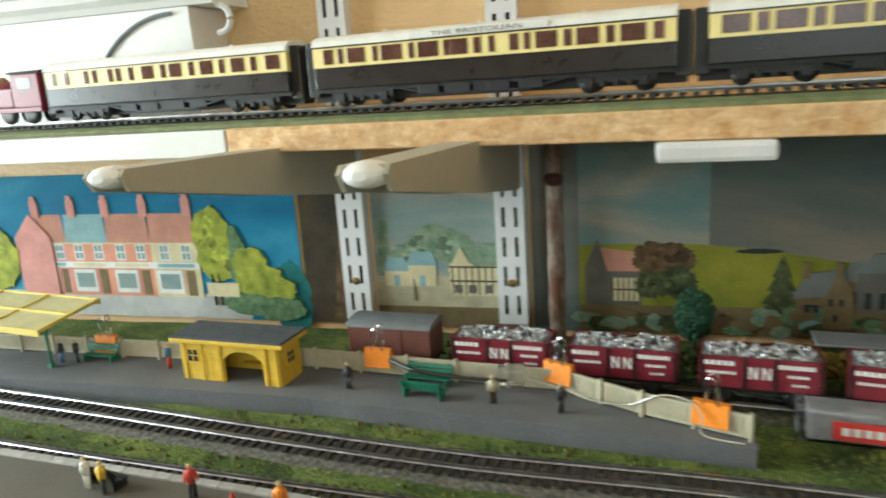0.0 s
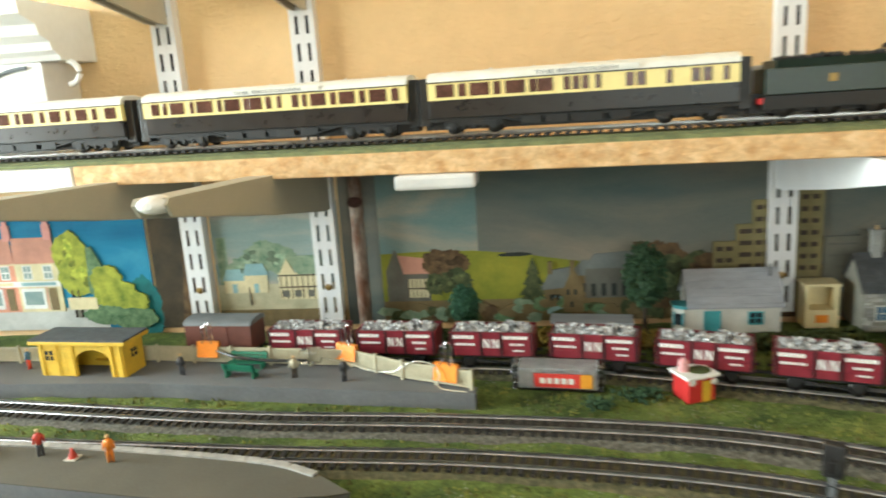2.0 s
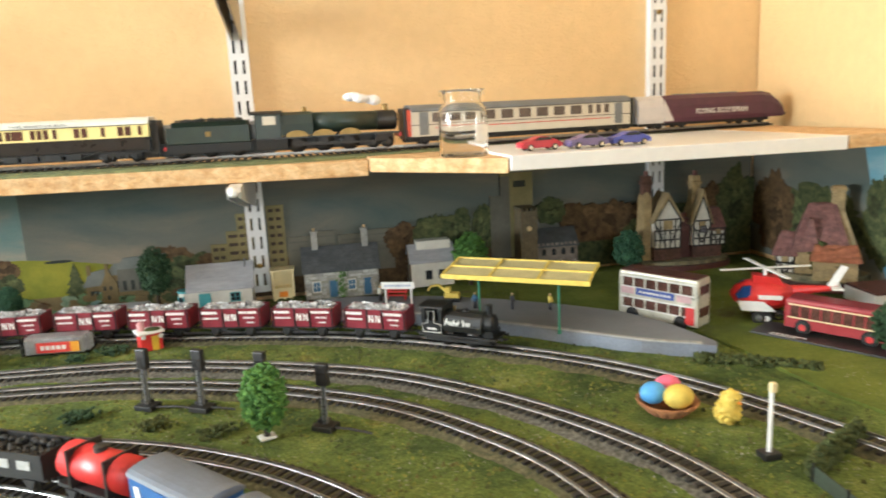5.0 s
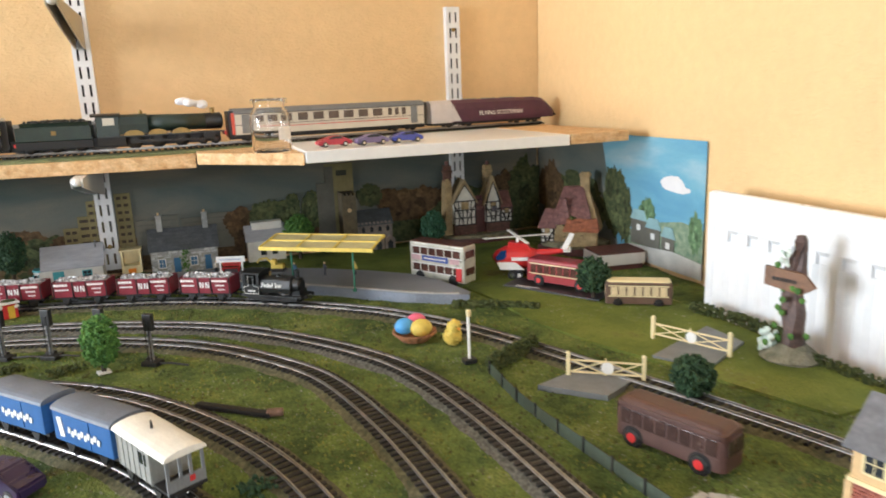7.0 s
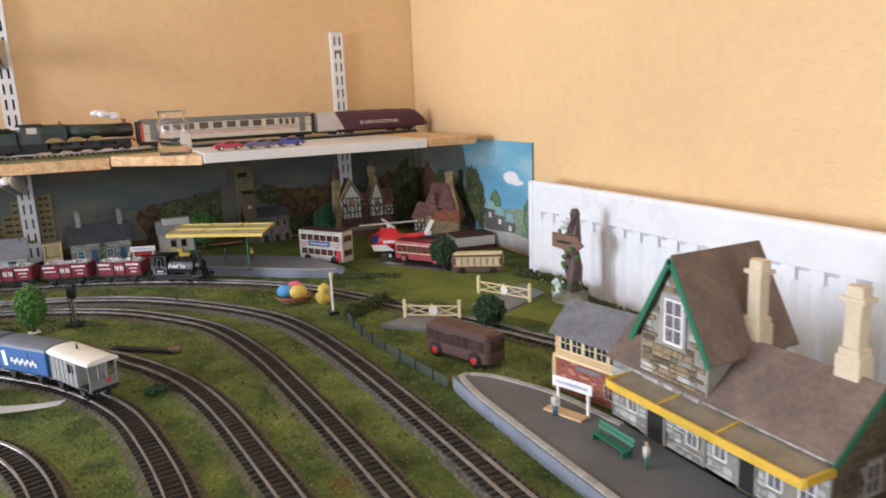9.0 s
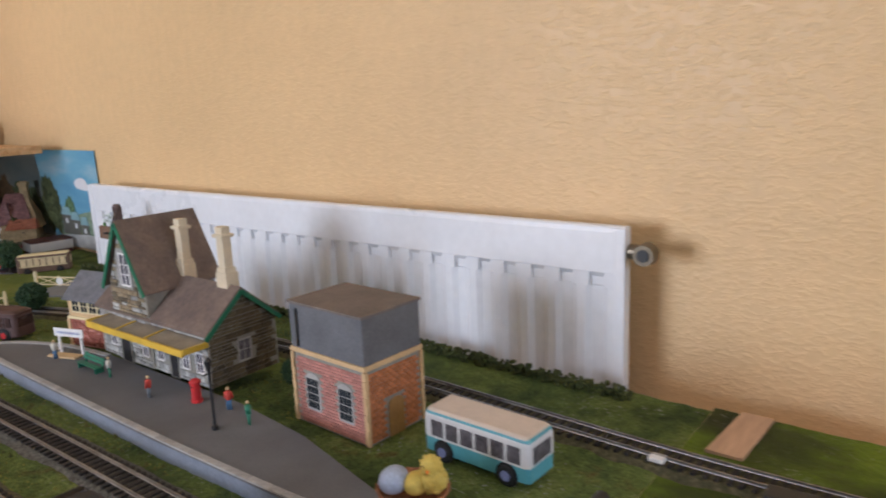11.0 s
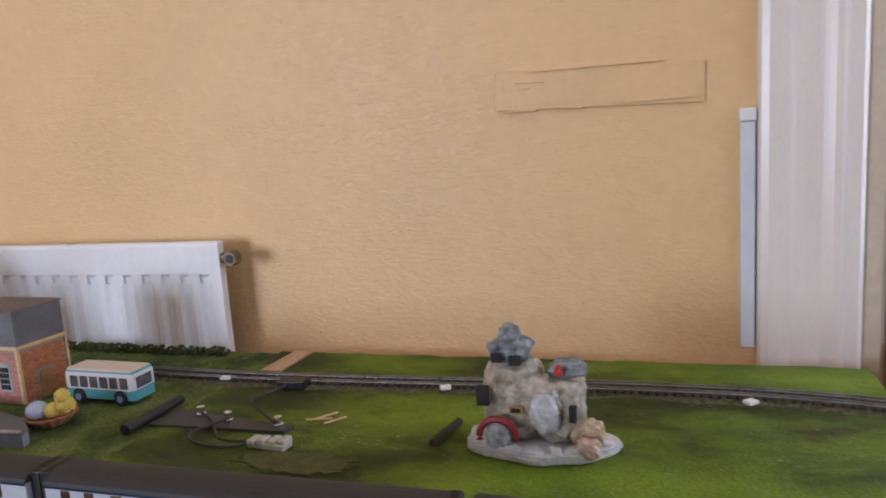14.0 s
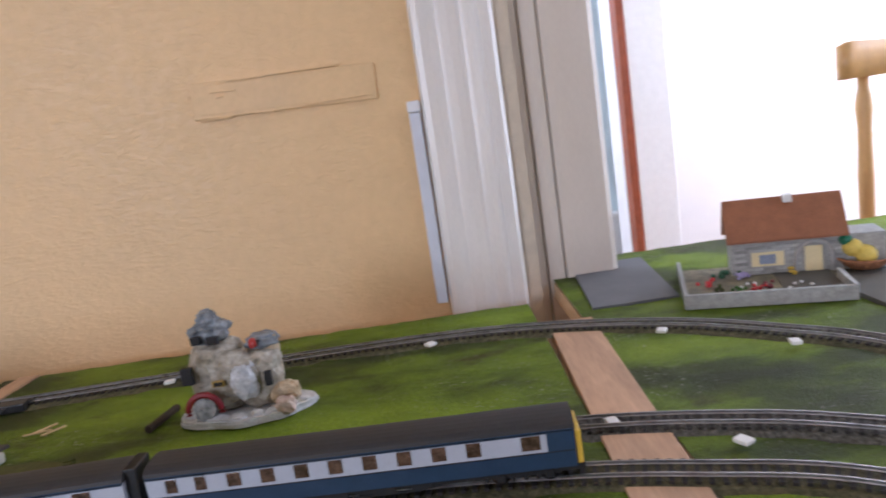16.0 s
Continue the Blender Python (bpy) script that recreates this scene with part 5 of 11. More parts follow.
for s in (-1, 1):
    bm = B()
    y = s * 0.0164
    out = [(-0.0415, 0.0145), (-0.0185, 0.0145), (-0.0185, 0.0240), (-0.0265, 0.0255), (-0.0265, 0.0390), (-0.0345, 0.0390), (-0.0345, 0.0255), (-0.0415, 0.0240), (-0.0415, 0.0145)]
    tube(bm, [(p[0], y, p[1]) for p in out], 0.00045, 4)
    for k in range(5):
        box(bm, (-0.0345 + k * 0.0023, y, 0.0185), (0.0016, 0.0003, 0.0024))
    part("white_lining", bm, M_PRINT_WHITE, e, "white lining and number plate bars")
    bm = B()
    rng = random.Random(2)
    for k, (cx, hh) in enumerate([(-0.0125, 0.006), (-0.0090, 0.0036), (-0.0060, 0.0036), (-0.0030, 0.0048), (-0.0002, 0.0034), (0.0025, 0.0050), (0.0085, 0.0056), (0.0120, 0.0036), (0.0150, 0.0036)]):
        box(bm, (cx, s * 0.0157, 0.0268 + (hh - 0.0036) / 2), (0.0011, 0.0006, hh * 1.4), ry=rng.uniform(-20, 20), rx=0)
        box(bm, (cx + 0.0010, s * 0.0157, 0.0256 + rng.uniform(0, 0.0024)), (0.0024, 0.0006, 0.0010), ry=rng.uniform(-30, 30))
    part("name_lettering", bm, M_PRINT_WHITE, e, "white brush-painted name strokes")
bm = B()
span(bm, -0.040, 0.042, -0.0125, 0.0125, 0.004, 0.0095)
part("frames", bm, M_UNDER, e)
for x in (-0.014, 0.018):
    for s in (-1, 1):
        add_wheel(e, x, s * 0.0095, 0.0085)
for s in (-1, 1):
    bm = B()
    box(bm, (0.034, s * 0.0145, 0.0085), (0.013, 0.005, 0.006), bevel=0.0008)
    part("cylinder", bm, M_LOCO_BLACK, e)
    bm = B()
    box(bm, (0.006, s * 0.0138, 0.0075), (0.045, 0.0008, 0.0016))
    part("connecting_rod", bm, M_WHEEL, e)
    bm = B()
    box(bm, (s * 0.051, 0, 0.0085), (0.008, 0.0045, 0.0012))
    part("coupling", bm, M_UNDER, e)
    for yy in (-0.0095, 0.0095):
        bm = B()
        cyl(bm, (s * 0.047, yy, 0.0112), (s * 0.0515, yy, 0.0112), 0.0011, seg=8)
        cyl(bm, (s * 0.0515, yy, 0.0112), (s * 0.0523, yy, 0.0112), 0.0026, seg=10)
        part("buffer", bm, M_UNDER, e)

# ---- printed paper backdrops on the walls ----
def print_mat(name, color, var=0.14, scale=45, col2=None):
    return pm(name, color, 0.75, var=var, scale=scale, bump=0.05, bscale=900, col2=col2, spec=0.25)


def print_sky(name, stops, scale=9, seed=0.0):
    """A printed sky: soft streaks of cloud, stretched along the horizon, on slightly mottled paper."""
    m = print_mat(name, stops[0][1])
    nt = m.node_tree
    mp = nt.nodes.new("ShaderNodeMapping")
    mp.inputs["Scale"].default_value, mp.inputs["Location"].default_value = (0.55, 0.55, 2.0), (seed, seed, seed)
    nz = nt.nodes.new("ShaderNodeTexNoise")
    nz.inputs["Scale"].default_value, nz.inputs["Detail"].default_value, nz.inputs["Roughness"].default_value, nz.inputs["Distortion"].default_value = scale, 5, 0.55, 0.5
    r = nt.nodes.new("ShaderNodeValToRGB")
    e = r.color_ramp.elements
    while len(e) < len(stops):
        e.new(0.5)
    for k, (pos, c) in zip(e, stops):
        k.position, k.color = pos, (*c, 1)
    nt.links.new(nt.nodes["Texture Coordinate"].outputs["Object"], mp.inputs[0])
    nt.links.new(mp.outputs[0], nz.inputs["Vector"])
    nt.links.new(nz.outputs["Fac"], r.inputs[0])
    nt.links.new(r.outputs[0], nt.nodes["Hue/Saturation/Value"].inputs["Color"])
    return m


PR_SKY_BLUE = print_sky("print_sky_blue", [(0.30, (0.008, 0.12, 0.24)), (0.50, (0.02, 0.19, 0.33)), (0.68, (0.09, 0.34, 0.48))], 7, 2)
PR_SKY_PALE = print_sky("print_sky_pale", [(0.32, (0.17, 0.25, 0.25)), (0.50, (0.25, 0.31, 0.29)), (0.66, (0.42, 0.36, 0.29))], 12, 4)
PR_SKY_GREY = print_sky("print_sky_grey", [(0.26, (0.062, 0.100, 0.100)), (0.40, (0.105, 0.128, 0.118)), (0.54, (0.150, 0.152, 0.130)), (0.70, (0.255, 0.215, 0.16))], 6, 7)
PR_SKY_EAST = print_sky("print_sky_east", [(0.30, (0.09, 0.26, 0.42)), (0.55, (0.17, 0.38, 0.50)), (0.75, (0.40, 0.52, 0.56))], 7, 1)
PR_SKY_PATCH = print_sky("print_sky_patch", [(0.30, (0.11, 0.21, 0.21)), (0.50, (0.17, 0.24, 0.23)), (0.66, (0.33, 0.30, 0.24))], 9, 5)
PR_CLOUD_W = print_mat("print_white_cloud", (0.72, 0.70, 0.70), var=0.05)
PR_HILL = print_mat("print_hill", (0.15, 0.17, 0.02), scale=24, col2=(0.30, 0.28, 0.035))
PR_TREE = print_mat("print_tree", (0.02, 0.035, 0.014), scale=130, col2=(0.11, 0.12, 0.05))
PR_TREE_GREEN = print_mat("print_tree_green", (0.05, 0.11, 0.05), scale=130, col2=(0.18, 0.27, 0.14))
PR_TREE_YELLOW = print_mat("print_tree_yellow", (0.13, 0.18, 0.02), scale=70, col2=(0.42, 0.43, 0.06))
PR_TREE_BROWN = print_mat("print_tree_brown", (0.05, 0.028, 0.014), scale=110, col2=(0.15, 0.095, 0.045))
PR_TEAL = print_mat("print_teal", (0.02, 0.14, 0.14), var=0.2)
PR_PALE_GREEN = print_mat("print_pale_green", (0.12, 0.20, 0.13), scale=110, col2=(0.30, 0.36, 0.25))
PR_LAWN = print_mat("print_lane", (0.34, 0.32, 0.21), scale=60, col2=(0.48, 0.44, 0.30))
PR_STONE = print_mat("print_stone", (0.17, 0.125, 0.06), scale=120)
PR_TIMBER = print_mat("print_timber", (0.06, 0.045, 0.035))
PR_CREAM = print_mat("print_cream", (0.60, 0.53, 0.33))
PR_ORANGE = print_mat("print_orange", (0.60, 0.27, 0.18))
PR_PINK = print_mat("print_pink_brick", (0.58, 0.27, 0.24))
PR_ROOF_RED = print_mat("print_roof_red", (0.47, 0.23, 0.17))
PR_ROOF_TEAL = print_mat("print_roof_teal", (0.24, 0.38, 0.40))
PR_WHITE = print_mat("print_white", (0.66, 0.66, 0.64))
PR_PAVE = print_mat("print_pavement", (0.48, 0.48, 0.46))
PR_DARK = print_mat("print_shadow", (0.03, 0.035, 0.03))
PR_FAR = print_mat("print_far_town", (0.125, 0.125, 0.100), scale=30, col2=(0.165, 0.155, 0.125))
PR_TOWER = print_mat("print_tower", (0.21, 0.18, 0.085), var=0.18)
PR_GREYB = print_mat("print_grey_building", (0.125, 0.12, 0.10), scale=70)
PR_ROOF_GREY = print_mat("print_roof_grey", (0.16, 0.17, 0.16))


class Print:
    """A flat printed sheet; shapes lie on it in thin layers. on: outline (across, up) to world."""

    def __init__(self, ob, wall):
        self.ob, self.wall, self.layer = ob, wall, 0

    def add(self, name, pts, mat):
        self.layer += 1
        d0 = 0.0006 + 0.00002 * self.layer
        bm = B()
        if self.wall == "north":
            prism(bm, pts, WY - 0.0035 - d0, WY - 0.0035, UP_Y)
        else:
            prism(bm, pts, WX - 0.003 - d0, WX - 0.003, UP_X)
        return part(name, bm, mat, self.ob)

    def rect(self, name, x0, x1, z0, z1, mat):
        return self.add(name, [(x0, z0), (x1, z0), (x1, z1), (x0, z1)], mat)

    def blob(self, name, x, z, rx, rz, mat, n=64, rough=0.22):
        pts = []
        for k in range(n):
            a = 2 * math.pi * k / n
            c, d = math.cos(a), math.sin(a)
            f = 1 + rough * (1.1 * noise.noise(Vector((c * 2 + x * 90, d * 2 + z * 90, 1))) + 0.9 * noise.noise(Vector((c * 6, d * 6, x * 70))) + 0.5 * noise.noise(Vector((c * 14, d * 14, z * 70))))
            pts.append((x + rx * c * f, z + rz * d * f))
        whole = self.add(name, pts, mat)
        if "tree" in name:
            # clumps of lighter and darker leaves printed within the crown
            rng = random.Random(int(abs(x * 7919 + z * 104729) * 1000))
            for k in range(10):
                a, d = rng.uniform(0, 6.28), rng.uniform(0.1, 0.72)
                cx, cz, q = x + rx * d * math.cos(a), z + rz * d * math.sin(a), rng.uniform(0.12, 0.30)
                self.add("leaf_clump", [(cx + q * rx * math.cos(b) * rng.uniform(0.6, 1.2), cz + q * rz * math.sin(b) * rng.uniform(0.6, 1.2)) for b in [0.3927 * i for i in range(16)]], shade(mat, (0.55, 1.5, 1.25)[k % 3]))
        return whole


SHADES = {}


def shade(mat, f):
    """The same printed ink in a lighter or darker tone."""
    if (mat.name, f) not in SHADES:
        e = [n for n in mat.node_tree.nodes if n.type == "VALTORGB"][0].color_ramp.elements
        c1, c2 = (tuple(min(1, v * f) for v in k.color[:3]) for k in (e[0], e[1]))
        SHADES[mat.name, f] = print_mat(mat.name + ("_light" if f > 1 else "_dark"), c1, scale=130, col2=c2)
    return SHADES[mat.name, f]


def sheet(label, wall="north"):
    return Print(thing("scenic_backdrop", label, "paper backdrop", 0, 0, 0, group="paper backdrops"), wall)


# street scene with shops
p = sheet("bright printed paper backdrop of a village street with shops")
p.rect("sky", -1.25, -0.366, 0.004, 0.165, PR_SKY_BLUE)
p.blob("far_wood", -0.380, 0.028, 0.022, 0.040, PR_TEAL, rough=0.10)
p.rect("pavement", -1.25, -0.43, 0.004, 0.032, PR_PAVE)
for x0, x1, wall_m, roof_m in ((-0.70, -0.655, PR_PINK, PR_ROOF_RED), (-0.655, -0.599, PR_ORANGE, PR_ROOF_TEAL), (-0.599, -0.543, PR_ORANGE, PR_ROOF_RED), (-0.543, -0.485, PR_CREAM, PR_ROOF_RED)):
    p.rect("house_front", x0, x1, 0.028, 0.092, wall_m)
    p.add("house_roof", [(x0, 0.088), (x1, 0.088), (x1 - 0.002, 0.121), (x0 + 0.002, 0.121)], roof_m)
    for k in (0.28, 0.75):
        xc = x0 + (x1 - x0) * k
        p.rect("window", xc - 0.0062, xc + 0.0062, 0.069, 0.087, PR_WHITE)
        for zq in (0.0705, 0.079):
            for xq in (-0.0048, 0.0006):
                p.rect("window_glass", xc + xq, xc + xq + 0.0042, zq, zq + 0.0068, PR_SKY_PALE)
    p.rect("shop_band", x0, x1, 0.060, 0.067, PR_WHITE)
    p.rect("shop_sign", x0 + 0.006, x1 - 0.006, 0.0615, 0.0655, PR_CREAM if wall_m is PR_ORANGE else PR_ROOF_TEAL)
    p.rect("eaves_line", x0, x1, 0.0875, 0.0890, PR_CREAM)
    for kq in range(4):
        p.rect("shop_post", x0 + 0.004 + kq * (x1 - x0) * 0.19, x0 + 0.0055 + kq * (x1 - x0) * 0.19, 0.031, 0.060, PR_PINK)
    p.rect("shop_window", x0 + 0.004, x0 + (x1 - x0) * 0.6, 0.032, 0.058, PR_WHITE)
    p.rect("shop_glass", x0 + 0.007, x0 + (x1 - x0) * 0.55, 0.037, 0.054, PR_SKY_PALE)
    p.rect("shop_door", x0 + (x1 - x0) * 0.70, x0 + (x1 - x0) * 0.88, 0.030, 0.058, PR_STONE)
p.add("gable", [(-0.725, 0.028), (-0.675, 0.028), (-0.675, 0.095), (-0.70, 0.122), (-0.725, 0.095)], PR_PINK)
for x in (-0.595, -0.546, -0.492, -0.64, -0.69):
    p.rect("chimney", x - 0.005, x + 0.005, 0.118, 0.137, PR_PINK)
    p.rect("chimney_pots", x - 0.003, x + 0.003, 0.137, 0.142, PR_PINK)
for x, z, rx, rz in ((-0.467, 0.098, 0.022, 0.028), (-0.462, 0.072, 0.024, 0.024), (-0.760, 0.07, 0.035, 0.04)):
    p.blob("yellow_tree", x, z, rx, rz, PR_TREE_YELLOW, rough=0.12)
p.add("green_poplar", [(-0.448, 0.05), (-0.444, 0.106), (-0.438, 0.108), (-0.420, 0.07), (-0.415, 0.04)], PR_TREE_GREEN)
for x, z, rx, rz in ((-0.424, 0.066, 0.020, 0.018), (-0.415, 0.048, 0.030, 0.018), (-0.402, 0.038, 0.028, 0.014)):
    p.blob("yellow_bush", x, z, rx, rz, PR_TREE_YELLOW, rough=0.14)
for x, z, rx, rz in ((-0.43, 0.022, 0.03, 0.012), (-0.395, 0.018, 0.032, 0.013)):
    p.blob("green_bush", x, z, rx, rz, PR_TREE_GREEN, rough=0.14)
for x in (-0.471, -0.463):
    p.rect("tree_stem", x - 0.0006, x + 0.0006, 0.02, 0.055, PR_TIMBER)
p.rect("garden_wall", -0.478, -0.44, 0.030, 0.045, PR_CREAM)

# stained dark strip added for the shadowed wall gap between street scene and upright
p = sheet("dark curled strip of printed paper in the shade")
p.rect("strip", -0.362, -0.290, 0.004, 0.175, print_mat("gap_dark_brown", (0.022, 0.020, 0.013), scale=25, col2=(0.075, 0.052, 0.028)))
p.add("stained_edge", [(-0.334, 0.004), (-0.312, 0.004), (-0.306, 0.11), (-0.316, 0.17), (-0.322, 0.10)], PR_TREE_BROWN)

# pale village green
p = sheet("faded printed paper backdrop of a village green")
p.rect("sky", -0.284, -0.131, 0.004, 0.150, PR_SKY_PALE)
p.rect("green", -0.284, -0.131, 0.004, 0.055, PR_LAWN)
p.rect("church_tower", -0.280, -0.268, 0.055, 0.112, PR_PALE_GREEN)
for x, z, rx, rz in ((-0.222, 0.090, 0.026, 0.017), (-0.205, 0.084, 0.022, 0.016), (-0.243, 0.078, 0.02, 0.014), (-0.255, 0.07, 0.018, 0.012)):
    p.blob("tree", x, z, rx, rz, PR_PALE_GREEN, rough=0.2)
for x0, x1, z1 in ((-0.275, -0.250, 0.064), (-0.25, -0.222, 0.070)):
    p.rect("cottage", x0, x1, 0.045, z1, PR_CREAM)
    p.add("cottage_roof", [(x0 - 0.002, z1 - 0.004), (x1 + 0.002, z1 - 0.004), (x1 - 0.004, z1 + 0.010), (x0 + 0.004, z1 + 0.010)], PR_ROOF_TEAL)
    p.rect("cottage_door", (x0 + x1) / 2 - 0.003, (x0 + x1) / 2 + 0.003, 0.045, 0.056, PR_ROOF_TEAL)
p.rect("inn", -0.208, -0.155, 0.036, 0.068, PR_CREAM)
p.add("inn_gable", [(-0.210, 0.060), (-0.184, 0.060), (-0.197, 0.085)], PR_CREAM)
p.add("inn_roof", [(-0.184, 0.066), (-0.140, 0.066), (-0.148, 0.088), (-0.197, 0.088)], PR_PALE_GREEN)
for k in range(8):
    p.rect("inn_timber", -0.206 + k * 0.0065, -0.2048 + k * 0.0065, 0.037, 0.066, PR_TIMBER)
for z in (0.050, 0.064):
    p.rect("inn_beam", -0.208, -0.155, z, z + 0.0016, PR_TIMBER)
for x in (-0.20, -0.186, -0.17):
    p.rect("inn_window", x - 0.004, x + 0.004, 0.039, 0.047, PR_GREYB)
p.rect("signpost", -0.2455, -0.2445, 0.03, 0.052, PR_TIMBER)
p.rect("lane_shadow", -0.284, -0.131, 0.004, 0.024, PR_STONE)

# long countryside sheet, running on round the corner
p = sheet("long printed paper countryside backdrop under the shelf")
p.rect("sky", -0.128, 1.160, 0.004, 0.192, PR_SKY_GREY)
p.rect("sky_patch", -0.085, 0.026, 0.05, 0.190, PR_SKY_PATCH)
p.add("hill", [(-0.085, 0.004), (-0.085, 0.086), (-0.04, 0.0875), (0.02, 0.087), (0.07, 0.082), (0.15, 0.069), (0.20, 0.060), (0.24, 0.05), (0.24, 0.004)], PR_HILL)
p.rect("lane", -0.085, 0.24, 0.004, 0.030, PR_STONE)
p.add("timber_house", [(-0.080, 0.030), (-0.030, 0.030), (-0.030, 0.064), (-0.055, 0.066), (-0.069, 0.091), (-0.080, 0.066)], PR_GREYB)
p.add("timber_house_roof", [(-0.060, 0.062), (-0.030, 0.062), (-0.036, 0.080), (-0.066, 0.084)], PR_ROOF_RED)
p.rect("plaster", -0.056, -0.032, 0.034, 0.056, PR_CREAM)
for k in range(6):
    p.rect("timber", -0.056 + k * 0.0047, -0.0548 + k * 0.0047, 0.034, 0.056, PR_TIMBER)
p.rect("timber_beam", -0.056, -0.032, 0.044, 0.0455, PR_TIMBER)
for x, z, rx, rz in ((-0.012, 0.072, 0.026, 0.018), (-0.002, 0.052, 0.018, 0.014), (-0.024, 0.05, 0.012, 0.012)):
    p.blob("printed_tree", x, z, rx, rz, PR_TREE_BROWN if z > 0.06 else PR_TREE, rough=0.22)
for k in range(4):
    w = 0.020 - k * 0.0042
    p.add("printed_fir", [(0.085 - w, 0.022 + k * 0.012), (0.085 + w, 0.022 + k * 0.012), (0.085, 0.046 + k * 0.0105)], PR_TREE)
p.blob("hill_wood", 0.066, 0.081, 0.018, 0.0022, PR_DARK)
for x0, x1, z1 in ((0.097, 0.148, 0.046), (0.128, 0.19, 0.058)):
    p.rect("farmhouse", x0, x1, 0.012, z1, PR_STONE)
    p.add("farmhouse_roof", [(x0 - 0.004, z1 - 0.003), (x1, z1 - 0.003), (x1 - 0.008, z1 + 0.014), (x0 + 0.010, z1 + 0.014)], PR_ROOF_GREY)
    for k in range(3):
        xc = x0 + (x1 - x0) * (0.2 + 0.3 * k)
        p.rect("farmhouse_window", xc - 0.003, xc + 0.003, z1 - 0.022, z1 - 0.012, PR_DARK)
p.add("farm_lean_to", [(0.10, 0.012), (0.125, 0.012), (0.125, 0.026), (0.112, 0.034), (0.10, 0.026)], PR_ROOF_TEAL)
for x, z, rx, rz, mt in ((0.215, 0.07, 0.035, 0.022, PR_TREE_BROWN), (0.24, 0.045, 0.05, 0.03, PR_TREE), (0.29, 0.05, 0.04, 0.03, PR_TREE_BROWN)):
    p.blob("printed_tree", x, z, rx, rz, mt)
rng = random.Random(61)
for k in range(46):
    x = -0.08 + 0.33 * k / 46 + rng.uniform(-0.004, 0.004)
    p.blob("hedge_row", x, rng.uniform(0.008, 0.026), rng.uniform(0.006, 0.014), rng.uniform(0.004, 0.009), (PR_TREE, PR_TREE_BROWN, PR_PALE_GREEN, PR_TREE_GREEN, PR_STONE)[rng.randrange(5)], n=22, rough=0.3)
p.add("farm_gable", [(0.118, 0.014), (0.140, 0.014), (0.140, 0.044), (0.129, 0.064), (0.118, 0.044)], PR_STONE)
p.add("farm_gable_roof", [(0.094, 0.040), (0.118, 0.042), (0.130, 0.066), (0.104, 0.062)], PR_ROOF_GREY)
for x in (0.104, 0.128, 0.176):
    p.rect("farm_chimney", x - 0.0025, x + 0.0025, 0.058, 0.072, PR_STONE)
for x, z in ((0.123, 0.034), (0.131, 0.034), (0.127, 0.020), (0.105, 0.028), (0.112, 0.028)):
    p.rect("farm_window", x - 0.0018, x + 0.0018, z, z + 0.006, PR_DARK)
p.add("barn_roof", [(0.140, 0.062), (0.205, 0.064), (0.212, 0.082), (0.152, 0.079)], PR_ROOF_GREY)
p.rect("barn", 0.142, 0.205, 0.030, 0.063, PR_GREYB)
for k in range(5):
    p.rect("barn_door", 0.148 + k * 0.011, 0.153 + k * 0.011, 0.032, 0.046, PR_DARK)
# tower blocks
p.rect("low_town", 0.25, 0.74, 0.004, 0.060, PR_TREE_BROWN)
for x0, x1, z1 in ((0.298, 0.316, 0.106), (0.314, 0.336, 0.131), (0.358, 0.383, 0.140), (0.275, 0.298, 0.088)):
    p.rect("tower_block", x0, x1, 0.02, z1, PR_TOWER)
    z = z1 - 0.010
    while z > 0.035:
        for xx in (x0 + 0.003, (x0 + x1) / 2 + 0.001):
            p.rect("tower_window", xx, xx + 0.007, z, z + 0.005, PR_TIMBER)
        z -= 0.0125
for x0, x1, z1 in ((0.385, 0.42, 0.090), (0.42, 0.455, 0.096), (0.46, 0.50, 0.088), (0.50, 0.545, 0.093)):
    p.rect("far_block", x0, x1, 0.03, z1, PR_FAR)
    for k in range(3):
        p.rect("far_windows", x0 + 0.004, x1 - 0.004, z1 - 0.009 - k * 0.012, z1 - 0.007 - k * 0.012, PR_GREYB)
for x, z, rx, rz, mt in ((0.56, 0.07, 0.03, 0.03, PR_TREE_BROWN), (0.61, 0.075, 0.035, 0.035, PR_TREE), (0.65, 0.085, 0.02, 0.03, PR_TREE), (0.69, 0.08, 0.022, 0.035, PR_TREE)):
    p.blob("printed_tree", x, z, rx, rz, mt)
p.rect("slim_tower", 0.700, 0.717, 0.03, 0.130, PR_GREYB)
p.rect("tall_tower", 0.717, 0.770, 0.03, 0.165, PR_TOWER)
p.rect("tall_tower_side", 0.717, 0.732, 0.03, 0.160, PR_GREYB)
p.rect("tower_opening", 0.738, 0.758, 0.142, 0.152, PR_DARK)
for x, z, rx, rz, mt in ((0.80, 0.10, 0.025, 0.022, PR_TREE), (0.86, 0.075, 0.05, 0.035, PR_TREE_BROWN), (0.92, 0.07, 0.05, 0.04, PR_TREE_BROWN), (1.0, 0.06, 0.07, 0.04, PR_TREE), (1.08, 0.07, 0.05, 0.05, PR_TREE_BROWN), (1.13, 0.085, 0.04, 0.06, PR_TREE)):
    p.blob("printed_tree", x, z, rx, rz, mt)
p.rect("printed_field", 0.74, 1.16, 0.004, 0.045, PR_TREE)

